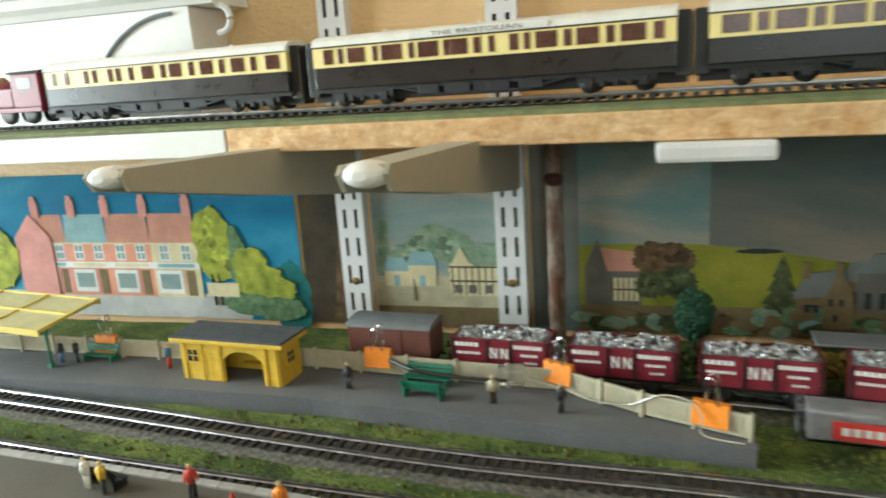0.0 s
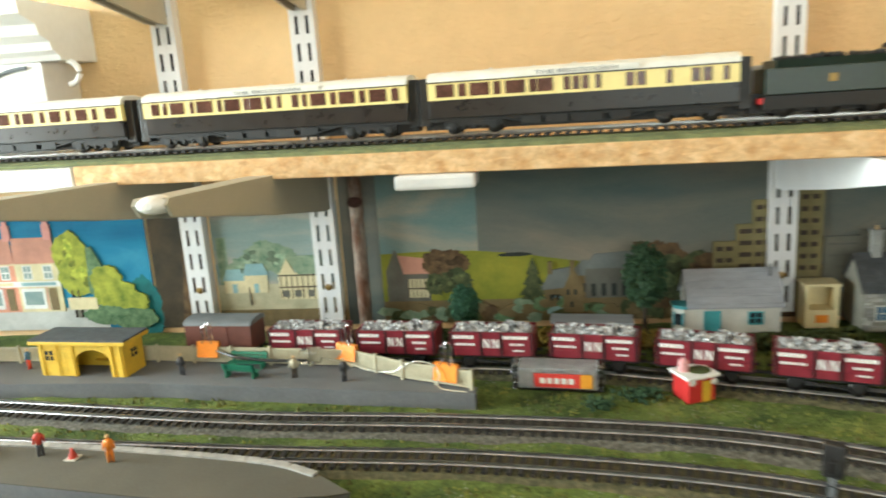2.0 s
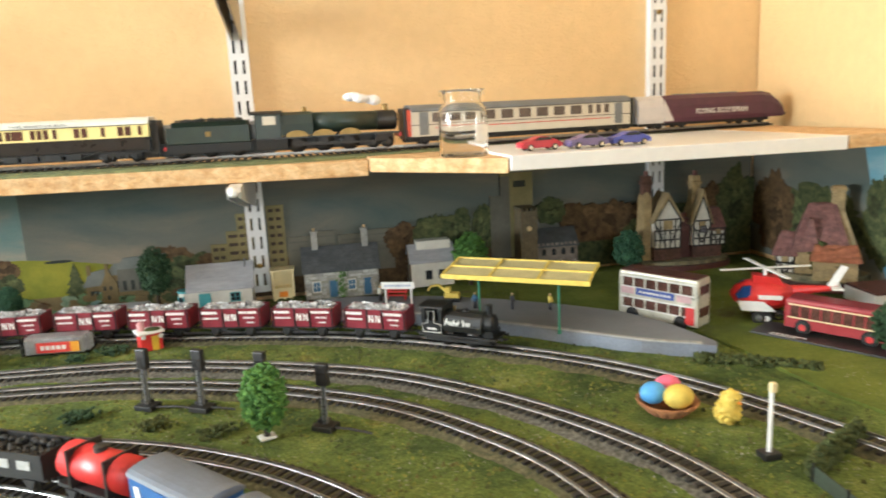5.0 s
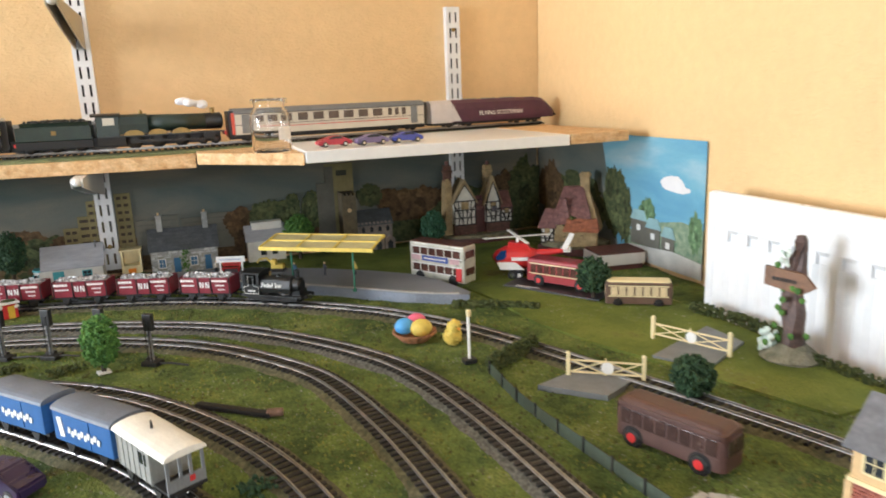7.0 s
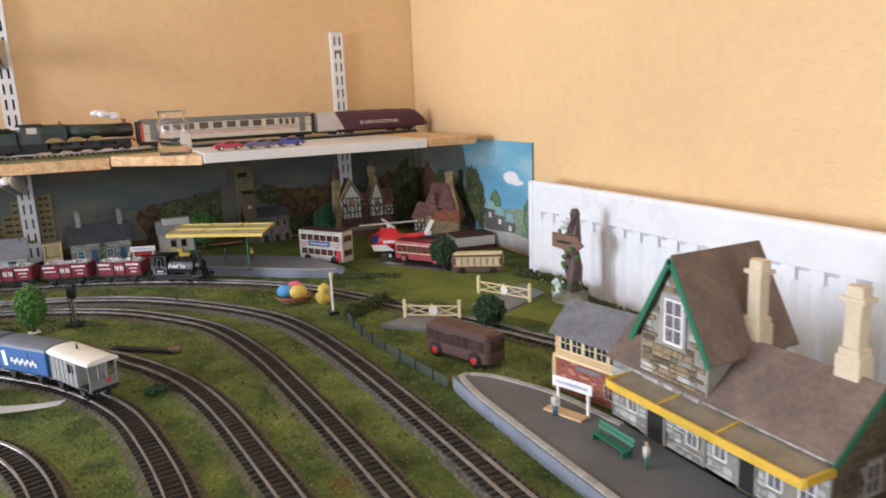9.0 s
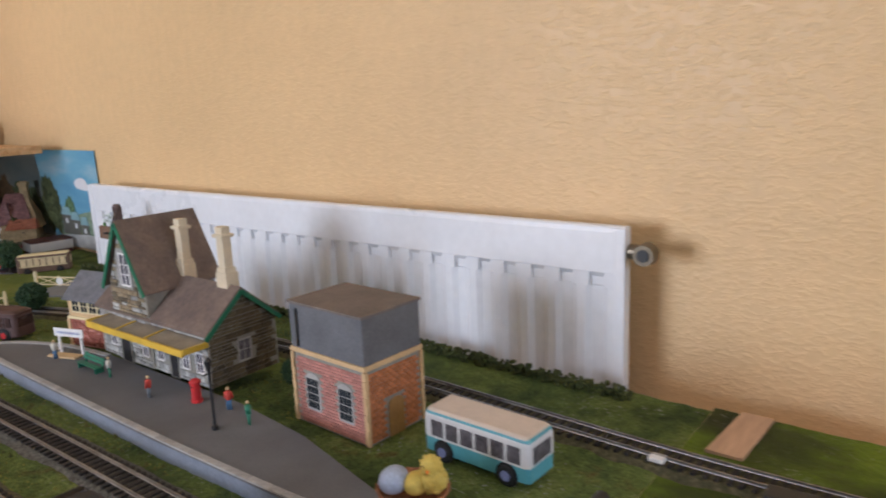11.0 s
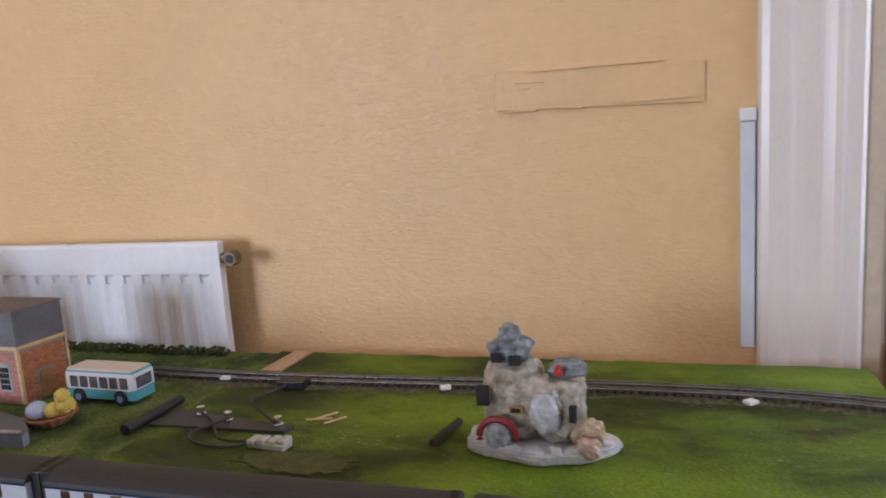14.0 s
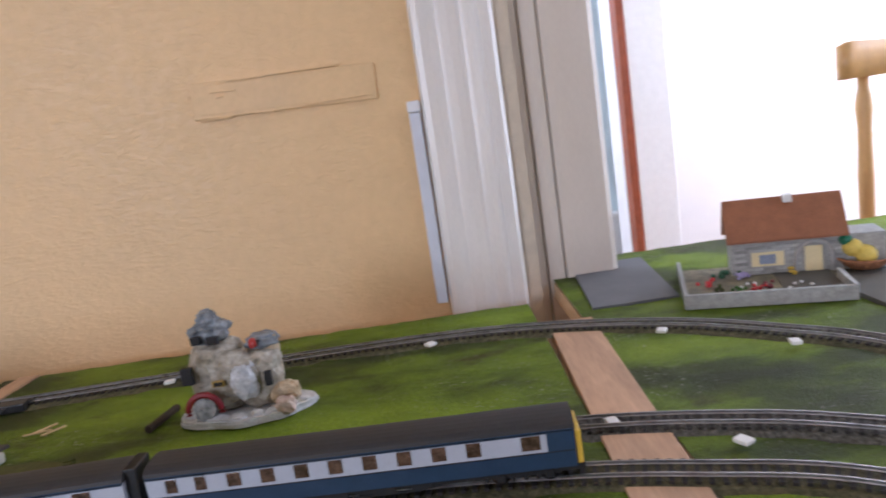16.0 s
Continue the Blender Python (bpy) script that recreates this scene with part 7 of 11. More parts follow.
g = thing("resin_cottage", "resin ornament of a steep mauve-roofed cottage on a rocky plinth", "ornament house", 1.118, 0.430, 0.0, -38)
plinth(g, 0.066, 0.048, 0.012, M_RESIN_BASE, 5)
plinth(g, 0.062, 0.045, 0.010, M_RESIN_GARDEN, 6, 0.0122)
part("wall", frustum(B(), (-0.034, 0.036, -0.030, 0.030), (-0.032, 0.034, -0.027, 0.028), 0.020, 0.058), M_RESIN_WALL, g)
part("main_roof", frustum(B(), (-0.040, 0.034, -0.037, 0.034), (-0.020, 0.014, -0.003, 0.004), 0.054, 0.117), M_RESIN_ROOF, g, "worn mauve-red tiled roof")
part("thatched_hip", frustum(B(), (0.006, 0.047, -0.034, 0.036), (0.010, 0.022, -0.004, 0.006), 0.044, 0.112), M_RESIN_THATCH, g, "straw-coloured thatched end")
part("lean_to", frustum(B(), (-0.012, 0.042, -0.050, -0.026), (-0.012, 0.042, -0.046, -0.026), 0.018, 0.046), M_RESIN_WALL, g)
part("lean_to_roof", frustum(B(), (-0.016, 0.046, -0.055, -0.022), (-0.010, 0.040, -0.033, -0.022), 0.045, 0.064), pm("resin_orange_roof", (0.33, 0.115, 0.06), 0.65, var=0.3, scale=120, bump=0.7, bscale=260), g, "faded orange lean-to roof")
part("dormer", frustum(B(), (-0.026, -0.006, -0.032, -0.010), (-0.018, -0.014, -0.026, -0.004), 0.066, 0.098), M_RESIN_ROOF, g)
part("wing", frustum(B(), (-0.058, -0.034, -0.026, 0.006), (-0.057, -0.034, -0.024, 0.005), 0.020, 0.048), M_PLASTER, g)
part("wing_roof", frustum(B(), (-0.063, -0.030, -0.031, 0.010), (-0.052, -0.036, -0.012, -0.008), 0.046, 0.078), M_RESIN_ROOF, g)
timber_front(g, -0.057, -0.035, -0.0268, 0.020, 0.046)
bm = B()
box(bm, (0.016, 0.004, 0.113), (0.017, 0.015, 0.056), bevel=0.003)
box(bm, (0.016, 0.004, 0.136), (0.020, 0.018, 0.006), bevel=0.002)
part("chimney", bm, M_RESIN_WALL, g)
bm = B()
rng = random.Random(3)
for k in range(60):
    ball(bm, (-0.008 + rng.gauss(0, 0.004), -0.030 + rng.gauss(0, 0.003), rng.uniform(0.02, 0.07)), rng.uniform(0.002, 0.004), 1)
tagged(part("creeper", bm, M_HEDGE, g, "moulded green creeper"), kind="stuff")
opening(g, "f", 0.014, 0.024, 0.010, 0.013, M_CHOC, M_GLAZE, 0.092, 0.1)

# white wooden ledge behind the corner cottage
bm = B()
box(bm, (1.118, 0.310, 0.016), (0.080, 0.060, 0.018), rz=-8, bevel=0.001)
ob = solid("wooden_ledge", bm, M_WHITE_OLD, "white edged wooden block with a dark top in the corner", "wooden block")
bm = B()
box(bm, (1.118, 0.310, 0.0265), (0.078, 0.058, 0.003), rz=-8, bevel=0.0008)
part("dark_top", bm, M_RESIN_BASE, ob, "dark brown top board")
bm = B()
box(bm, (1.118, 0.310, 0.003), (0.076, 0.056, 0.008), rz=-8)
part("foot", bm, M_RESIN_BASE, ob)

# ---- station platforms ----
def platform(name, outline, h, top_m, side_m, label, edge=None):
    g = thing(name, label, "model platform", 0, 0, 0)
    bm = B()
    prism(bm, outline, -0.004, h - 0.0012)
    part("base", bm, side_m, g)
    cx, cy = sum(p[0] for p in outline) / len(outline), sum(p[1] for p in outline) / len(outline)
    bm = B()
    prism(bm, [(cx + (p[0] - cx) * 1.002, cy + (p[1] - cy) * 1.004) for p in outline], h - 0.0011, h)
    part("surface", bm, top_m, g)
    if edge:
        path = smooth_path(edge, 0.012)
        me = mesh_of(box(B(), (0, 0, 0), (0.0113, 0.0062, 0.0016), bevel=0.0), M_EDGING, name="edging_slab")
        for x, y, hd in path:
            s = new("edging_slab", me)
            s.parent = g
            s.matrix_local = pose(x, y, h + 0.0005, 0, 0, math.degrees(hd))
    return g


PH = 0.0135
platform("model_platform", [(-1.2, 0.505), (-0.6, 0.468), (-0.27, 0.468), (0.037, 0.441), (0.037, 0.455), (-0.03, 0.478), (-0.09, 0.508), (-0.29, 0.527), (-0.6, 0.532), (-1.2, 0.534)], PH, M_PLATFORM, M_PLATFORM_SIDE, "long grey model platform with a ramped end")
platform("model_platform", [(-1.1, 0.345), (-0.6, 0.318), (-0.345, 0.305), (-0.12, 0.277), (-0.045, 0.288), (-0.031, 0.292), (-0.06, 0.314), (-0.103, 0.330), (-0.19, 0.343), (-0.28, 0.351), (-0.6, 0.372), (-1.1, 0.402)], PH, M_PLATFORM_BROWN, M_PLATFORM_SIDE, "brown island model platform with pale edging slabs", edge=[(-0.9, 0.392), (-0.6, 0.3695), (-0.28, 0.3485), (-0.19, 0.3405), (-0.10, 0.3275), (-0.055, 0.310)])
platform("model_platform", [(0.40, 0.512), (0.46, 0.490), (0.545, 0.445), (0.62, 0.385), (0.69, 0.325), (0.76, 0.262), (0.826, 0.224), (0.832, 0.236), (0.815, 0.315), (0.785, 0.372), (0.735, 0.42), (0.665, 0.475), (0.58, 0.525), (0.48, 0.560), (0.42, 0.565)], PH, M_PLATFORM_LIT, M_PLATFORM_BLUE, "curved grey model platform with a blue-grey side", edge=[(0.43, 0.504), (0.55, 0.446), (0.625, 0.386), (0.695, 0.326), (0.765, 0.264), (0.815, 0.233)])
platform("model_platform", [(0.769, -0.296), (0.764, -0.38), (0.762, -0.50), (0.760, -0.70), (0.762, -0.85), (0.768, -0.945), (0.780, -0.940), (0.805, -0.905), (0.833, -0.80), (0.845, -0.70), (0.846, -0.45), (0.836, -0.385), (0.812, -0.322), (0.786, -0.298)], PH, M_PLATFORM, M_PLATFORM_BLUE, "grey model station platform with pale curved edging", edge=[(0.8425, -0.46), (0.8330, -0.388), (0.8090, -0.326), (0.790, -0.3025), (0.7775, -0.3015), (0.7715, -0.330), (0.7680, -0.38), (0.7660, -0.50), (0.7640, -0.70), (0.7660, -0.85), (0.7715, -0.935)])

# fence with posts along the back of the long platform
g = thing("platform_fence", "cream plastic platform fence with posts", "model fence", 0, 0, 0)
fence = [(-0.95, 0.526), (-0.6, 0.5255), (-0.29, 0.5215), (-0.085, 0.503), (-0.03, 0.473), (0.034, 0.449)]
for (xa, ya), (xb, yb) in zip(fence, fence[1:]):
    L = math.hypot(xb - xa, yb - ya)
    a = math.degrees(math.atan2(yb - ya, xb - xa))
    n = max(1, round(L / 0.040))
    for k in range(n):
        cx, cy = xa + (xb - xa) * (k + 0.5) / n, ya + (yb - ya) * (k + 0.5) / n
        bm = B()
        box(bm, (cx, cy, PH + 0.009), (L / n - 0.0006, 0.0012, 0.015), rz=a)
        for zz in (0.003, 0.016):
            box(bm, (cx, cy, PH + zz), (L / n - 0.0006, 0.0022, 0.0018), rz=a)
        m = int(L / n / 0.0035)
        for j in range(m):
            t = (k + (j + 0.5) / m) / n
            box(bm, (xa + (xb - xa) * t - 0.0009 * math.sin(radians(a)) * -1, ya + (yb - ya) * t - 0.0009 * math.cos(radians(a)), PH + 0.0095), (0.0016, 0.0006, 0.0115), rz=a)
        part("fence_panel", bm, M_FENCE, g)
        bm = B()
        box(bm, (xa + (xb - xa) * (k + 1) / n, ya + (yb - ya) * (k + 1) / n - 0.001, PH + 0.0095), (0.0025, 0.003, 0.019), rz=a, bevel=0.0003)
        part("post", bm, M_FENCE, g)


def binder_clip(x, y, z, rz, m=None):
    c = thing("binder_clip", "orange binder clip holding the platform fence", "binder clip", x, y, z, rz, group="orange binder clips")
    bm = B()
    prism(bm, [(-0.0046, 0.0), (-0.0022, 0.0150), (0.0022, 0.0150), (0.0046, 0.0), (0.0036, 0.0), (0.0012, 0.0138), (-0.0012, 0.0138), (-0.0036, 0.0)], -0.0112, 0.0112, UP_X)
    part("body", bm, M_ORANGE, c)
    for k in (-1, 1):
        bm = B()
        cyl(bm, (-0.0112, k * 0.0044, 0.0006), (0.0112, k * 0.0044, 0.0006), 0.0009, seg=8)
        part("rolled_lip", bm, M_ORANGE, c)
    for s in (-1, 1):
        bm = B()
        tube(bm, [(-0.005, s * 0.0024, 0.0135), (-0.0028, s * 0.0030, 0.021), (-0.0036, s * 0.0036, 0.027), (-0.0026, s * 0.0040, 0.0310), (0, s * 0.0042, 0.0325), (0.0026, s * 0.0040, 0.0310), (0.0036, s * 0.0036, 0.027), (0.0028, s * 0.0030, 0.021), (0.005, s * 0.0024, 0.0135)], 0.0006, 6)
        part("wire_handle", bm, M_CHROME, c)
    return c


for x, y, z, a in ((0.012, 0.4575, 0.019, -21), (-0.088, 0.504, 0.021, -24), (-0.232, 0.516, 0.021, -5), (-0.50, 0.5245, 0.019, -2)):
    binder_clip(x, y, z, a)


def bench(x, y, z, rz, mat, label, L=0.034):
    b = thing("model_bench", label, "model bench", x, y, z, rz, group="platform benches")
    for dy, zz, tilt in ((-0.003, 0.006, 0), (-0.0065, 0.006, 0), (0.001, 0.0095, 70), (0.0022, 0.0128, 70)):
        bm = B()
        box(bm, (0, dy, zz), (L, 0.0028, 0.0008), rx=tilt)
        part("slat", bm, mat, b)
    for s in (-1, 1):
        bm = B()
        box(bm, (s * L * 0.42, -0.003, 0.003), (0.0014, 0.010, 0.006), bevel=0.0004)
        box(bm, (s * L * 0.42, 0.0018, 0.009), (0.0014, 0.0016, 0.012), rx=-15)
        part("end_frame", bm, mat, b)
    return b


bench(-0.50, 0.517, PH, 180 + 178, M_GREEN, "dark green model bench by the platform fence")
bench(-0.188, 0.507, PH, -5, M_GREEN, "dark green model bench by the platform fence", 0.038)
bench(-0.185, 0.478, PH, 172, M_GREEN, "dark green model bench on the platform", 0.034)
bench(0.814, -0.492, PH, -90, M_GREEN, "bright green model bench outside the station", 0.042)
bench(0.53, 0.530, PH, -20, M_RED, "red model bench on the curved platform", 0.030)
bench(-0.345, 0.335, PH, 170, M_BLACK, "black model bench on the island platform", 0.030)


def canopy(name, x, y, rz, L, W, z, label, posts):
    c = thing(name, label, "model canopy", x, y, PH, rz)
    bm = B()
    prism(bm, [(-W / 2, z), (W / 2, z + 0.008), (W / 2, z + 0.010), (-W / 2, z + 0.002)], -L / 2, L / 2, UP_X)
    part("roof_panel", bm, pm("canopy_glazing", (0.52, 0.46, 0.24), 0.35, var=0.15, bump=0.05), c)
    for s, zz in ((-1, 0.0005), (1, 0.0085)):
        bm = B()
        box(bm, (0, s * W / 2, z + zz), (L + 0.003, 0.002, 0.0055), bevel=0.0004)
        part("fascia", bm, M_YELLOW_BRIGHT, c)
    for k in range(4):
        bm = B()
        box(bm, (-L / 2 + L * k / 3, 0, z + 0.0062), (0.0024, W, 0.0024), rx=math.degrees(math.atan2(0.008, W)))
        part("rib", bm, M_YELLOW_BRIGHT, c)
    bm = B()
    box(bm, (0, 0, z + 0.0066), (L, 0.002, 0.002))
    part("ridge_bar", bm, M_YELLOW_BRIGHT, c)
    for px in posts:
        bm = B()
        cyl(bm, (px, 0, 0), (px, 0, z + 0.005), 0.0013, seg=8)
        box(bm, (px, 0, 0.002), (0.004, 0.004, 0.004))
        for s in (-1, 1):
            tube(bm, [(px, 0, z - 0.010), (px, s * 0.008, z - 0.003), (px, s * W * 0.4, z + 0.003 + s * 0.003)], 0.0007, 5)
        part("post", bm, M_GREEN, c)
    return c


canopy("platform_canopy", 0.648, 0.338, -34, 0.168, 0.056, 0.067, "yellow model platform canopy with glazed panels on green posts", (0.045, -0.05))
canopy("platform_canopy", -0.595, 0.502, -8, 0.19, 0.062, 0.046, "yellow model platform canopy with glazed panels on green posts", (0.06, -0.03))

# yellow waiting shelter
g = thing("waiting_shelter", "yellow model waiting shelter with an arched opening", "model shelter", -0.347, 0.5005, PH, -4)
w, d, h = 0.094, 0.030, 0.033
bm = B()
span(bm, -w / 2, w / 2, d / 2 - 0.002, d / 2, 0, h)
span(bm, w / 2 - 0.002, w / 2, -d / 2 + 0.002, d / 2 - 0.002, 0, h)
span(bm, -w / 2, -w / 2 + 0.002, -d / 2 + 0.002, d / 2 - 0.002, 0, h)
arch = [(w / 2, 0), (w / 2, h), (-w / 2, h), (-w / 2, 0), (-0.006, 0), (-0.006, 0.016)] + [(0.0125 - 0.0185 * math.cos(math.pi * k / 10), 0.016 + 0.011 * math.sin(math.pi * k / 10)) for k in range(1, 10)] + [(0.031, 0.016), (0.031, 0)]
prism(bm, arch, -d / 2, -d / 2 + 0.002, UP_Y)
part("walls", bm, M_YELLOW, g)
bm = B()
span(bm, -w / 2 - 0.006, w / 2 + 0.006, -d / 2 - 0.005, d / 2 + 0.004, h, h + 0.0035, bevel=0.0005)
part("fascia", bm, M_YELLOW, g)
bm = B()
span(bm, -w / 2 - 0.0055, w / 2 + 0.0055, -d / 2 - 0.0045, d / 2 + 0.0035, h + 0.0035, h + 0.0055)
part("roof", bm, M_SLATE_DARK, g)
bm = B()
span(bm, -0.005, 0.030, d / 2 - 0.009, d / 2 - 0.002, 0.006, 0.0078)
part("seat", bm, M_YELLOW, g)
opening(g, "f", -0.035, 0.016, 0.010, 0.010, M_YELLOW, M_PANE, d, w)
opening(g, "f", -0.017, 0.002, 0.011, 0.024, M_YELLOW, M_YELLOW, d, w, (1, 2), "door")
opening(g, "r", 0.0, 0.016, 0.010, 0.009, M_YELLOW, M_PANE, d, w)
for u in (-0.043, -0.026, -0.0085, 0.034, 0.044):
    bm = B()
    box(bm, (u, -d / 2 - 0.0006, h / 2), (0.0016, 0.0012, h))
    part("pilaster", bm, M_YELLOW, g)


# ---- painted figurines, plain shapes ----
def figurine(x, y, z, top, legs, rz=0, sit=False, hgt=0.022):
    rng = random.Random(int(x * 10000) + int(y * 777))
    bm = B()
    k = hgt / 0.022
    zz = 0.0 if not sit else -0.004
    for s in (-1, 1):
        cyl(bm, (s * 0.0014, 0, 0 if not sit else 0.004), (s * 0.0012, 0, 0.0105 * k + zz), 0.0011, 0.0014, seg=7)
    lathe(bm, [(0.0022, 0.0095 * k + zz), (0.0027, 0.013 * k + zz), (0.003, 0.017 * k + zz), (0.0012, 0.0182 * k + zz)], 9)
    ball(bm, (0, 0, 0.0203 * k + zz), 0.0017, 1)
    for s in (-1, 1):
        cyl(bm, (s * 0.003, 0, 0.0165 * k + zz), (s * 0.0037, -0.001, 0.0105 * k + zz), 0.0008, seg=6)
    me = mesh_of(bm, [legs, top, M_BUFF], True, "figurine")
    for p in me.polygons:
        c = p.center.z - zz
        p.material_index = 2 if c > 0.0184 * k else (1 if c > 0.0105 * k else 0)
    ob = new("figurine", me)
    ob.matrix_world = pose(x, y, z, 0, 0, rz)
    return tagged(ob, "tiny painted plastic figurine standing on the platform", "figurine", "platform figurines")


M_F_BLUE, M_F_DARK, M_F_RED, M_F_WHITE = pm("fig_blue", (0.06, 0.14, 0.25), bump=0), pm("fig_dark", (0.04, 0.04, 0.045), bump=0), pm("fig_red", (0.50, 0.05, 0.03), bump=0), pm("fig_white", (0.6, 0.58, 0.5), bump=0)
for x, y, top, legs in ((-0.520, 0.507, M_F_DARK, M_F_DARK), (-0.535, 0.505, M_F_DARK, M_F_BLUE), (-0.422, 0.506, M_F_BLUE, M_F_RED), (-0.247, 0.487, M_F_DARK, M_F_DARK), (-0.132, 0.478, M_FENCE, M_TRUNK), (-0.083, 0.470, M_F_DARK, M_F_DARK),
                        (-0.281, 0.335, M_F_RED, M_F_DARK), (-0.219, 0.327, M_ORANGE, M_ORANGE), (-0.352, 0.332, M_F_WHITE, M_F_WHITE), (-0.338, 0.329, M_YELLOW, M_F_DARK),
                        (0.506, 0.525, M_F_WHITE, M_F_DARK), (0.62, 0.445, M_F_BLUE, M_F_DARK), (0.708, 0.405, M_YELLOW_BRIGHT, M_F_DARK), (0.664, 0.424, M_F_DARK, M_F_DARK),
                        (0.806, -0.422, M_F_WHITE, M_F_BLUE), (0.812, -0.530, M_F_WHITE, M_GREEN), (0.806, -0.615, M_F_RED, M_GREY), (0.831, -0.704, M_F_RED, M_F_BLUE), (0.822, -0.744, M_GREEN, M_GREEN)):
    figurine(x, y, PH, top, legs, rng.uniform(0, 360))
# traffic cone
g = thing("traffic_cone", "tiny red and white traffic cone on the island platform", "traffic cone", -0.252, 0.331, PH)
bm = B()
lathe(bm, [(0.0034, 0.0006), (0.0007, 0.0085)], 12)
part("cone", bm, M_F_RED, g)
bm = B()
lathe(bm, [(0.0027, 0.0026), (0.0019, 0.0048)], 12)
part("white_band", bm, M_PRINT_WHITE, g)
bm = B()
box(bm, (0, 0, 0.0004), (0.009, 0.009, 0.0008))
part("foot", bm, M_F_WHITE, g)

# plastic tub and black lead lying along the fence
bm = B()
box(bm, (-0.122, 0.499, PH + 0.013), (0.020, 0.014, 0.014), rz=10, bevel=0.003)
solid("plastic_tub", bm, M_CLEAR, "clear plastic tub sitting by the platform fence", "plastic tub")
bm = B()
tube(bm, [(-0.222, 0.512, PH + 0.014), (-0.20, 0.501, PH + 0.012), (-0.17, 0.499, PH + 0.009), (-0.145, 0.498, PH + 0.0085), (-0.125, 0.497, PH + 0.010)], 0.0014, 6)
solid("black_lead", bm, M_BLACK, "black electrical lead hung along the fence", "cable")

bm = B()
tube(bm, smooth_line([(-0.112, 0.500, 0.024), (-0.085, 0.494, 0.020), (-0.062, 0.483, 0.0175), (-0.038, 0.473, 0.021), (-0.018, 0.466, 0.0325), (0.000, 0.458, 0.033), (0.006, 0.452, 0.026), (0.005, 0.448, 0.018), (0.012, 0.446, 0.0150), (0.030, 0.442, 0.0148)]), 0.0006, 6)
solid("clear_lead", bm, pm("clear_sheath", (0.46, 0.43, 0.34), 0.12, var=0.15, bump=0, coat=0.8), "pale clear-sheathed lead draped over the platform fence", "cable")

# ---- stone station with gable, canopy and chimneys ----
g = thing("model_station", "stone model station building with brown roofs and yellow canopy", "model building", 0.893, -0.545, PH - 0.001, -90)
# local: x runs along the platform (towards the tank is +x), front faces -y
SW, SD, SH, SR = 0.205, 0.082, 0.056, 0.035
bm = B()
prism(bm, [(-SD / 2, 0), (-SD / 2, SH), (0, SH + SR), (SD / 2, SH), (SD / 2, 0)], -SW / 2, SW / 2, UP_X)
wall = part("main_wall", bm, M_MORTAR, g)
bm = B()
k = SR / (SD / 2)
for s in (-1, 1):
    y1, z1 = s * (SD / 2 + 0.004), SH - 0.004 * k
    prism(bm, [(0, SH + SR + 0.0004), (y1, z1 + 0.0004), (y1, z1 + 0.002), (0, SH + SR + 0.0026)], -SW / 2 - 0.004, SW / 2 + 0.004, UP_X)
roof = part("main_roof", bm, M_ROOF_BROWN, g)
# cross gable near the signal box end
GX, GW, GH, GR = -0.030, 0.070, 0.092, 0.062
bm = B()
prism(bm, [(GX - GW / 2, 0), (GX - GW / 2, GH), (GX, GH + GR), (GX + GW / 2, GH), (GX + GW / 2, 0)], -SD / 2 - 0.002, SD / 2 - 0.002, UP_Y)
gw = part("gable_wall", bm, M_MORTAR, g)
bm = B()
kk = GR / (GW / 2)
for s in (-1, 1):
    x1, z1 = GX + s * (GW / 2 + 0.006), GH - 0.006 * kk
    prism(bm, [(GX, GH + GR + 0.0004), (x1, z1 + 0.0004), (x1, z1 + 0.0022), (GX, GH + GR + 0.003)], -SD / 2 - 0.007, SD / 2 + 0.004, UP_Y)
part("gable_roof", bm, M_ROOF_BROWN, g)
for s in (-1, 1):
    bm = B()
    a = math.degrees(math.atan2(GW / 2 + 0.006, GR + 0.006 * kk))
    L = math.hypot(GW / 2 + 0.006, GR + 0.006 * kk)
    box(bm, (GX + s * (GW / 4 + 0.003), -SD / 2 - 0.0078, GH + GR / 2 - 0.006), (0.0045, 0.0015, L), ry=-s * a)
    part("bargeboard", bm, M_TRIM_GREEN, g)
    bm = B()
    a = math.degrees(math.atan2(SD / 2 + 0.004, SR + 0.004 * k))
    box(bm, (SW / 2 + 0.0045, s * (SD / 4 + 0.002), SH + SR / 2 - 0.004), (0.0015, 0.0045, math.hypot(SD / 2 + 0.004, SR + 0.004 * k)), rx=s * a)
    part("bargeboard", bm, M_TRIM_GREEN, g)
opening(g, "f", GX, 0.088, 0.016, 0.032, M_WHITE, M_GLAZE, SD + 0.004, SW, (1, 2))
bm = B()
for s in (-1, 1):
    box(bm, (GX + s * 0.012, -SD / 2 - 0.0026, 0.104), (0.003, 0.0016, 0.036))
box(bm, (GX, -SD / 2 - 0.0026, 0.124), (0.026, 0.0016, 0.004))
part("window_surround", bm, M_EDGING, g)
for u in (-0.075, -0.006, 0.018, 0.064, 0.088):
    opening(g, "f", u, 0.014, 0.010, 0.019, M_WHITE, M_GLAZE, SD + (0.0066 if -0.066 < u < 0.006 else 0.001), SW, (1, 1))
for u, ww in ((-0.045, 0.018), (0.042, 0.013)):
    opening(g, "f", u, 0.0, ww, 0.032, M_MORTAR, M_DARK, SD + (0.0066 if u < 0 else 0.001), SW, (0, 0), "door")
opening(g, "r", 0.0, 0.018, 0.013, 0.020, M_EDGING, M_GLAZE, SD, SW, (1, 1))
holes = [(u - 0.009, u + 0.009, 0.010, 0.038) for u in (-0.075, -0.006, 0.018, 0.064, 0.088)] + [(-0.056, -0.034, -1, 0.036), (0.033, 0.051, -1, 0.036)]
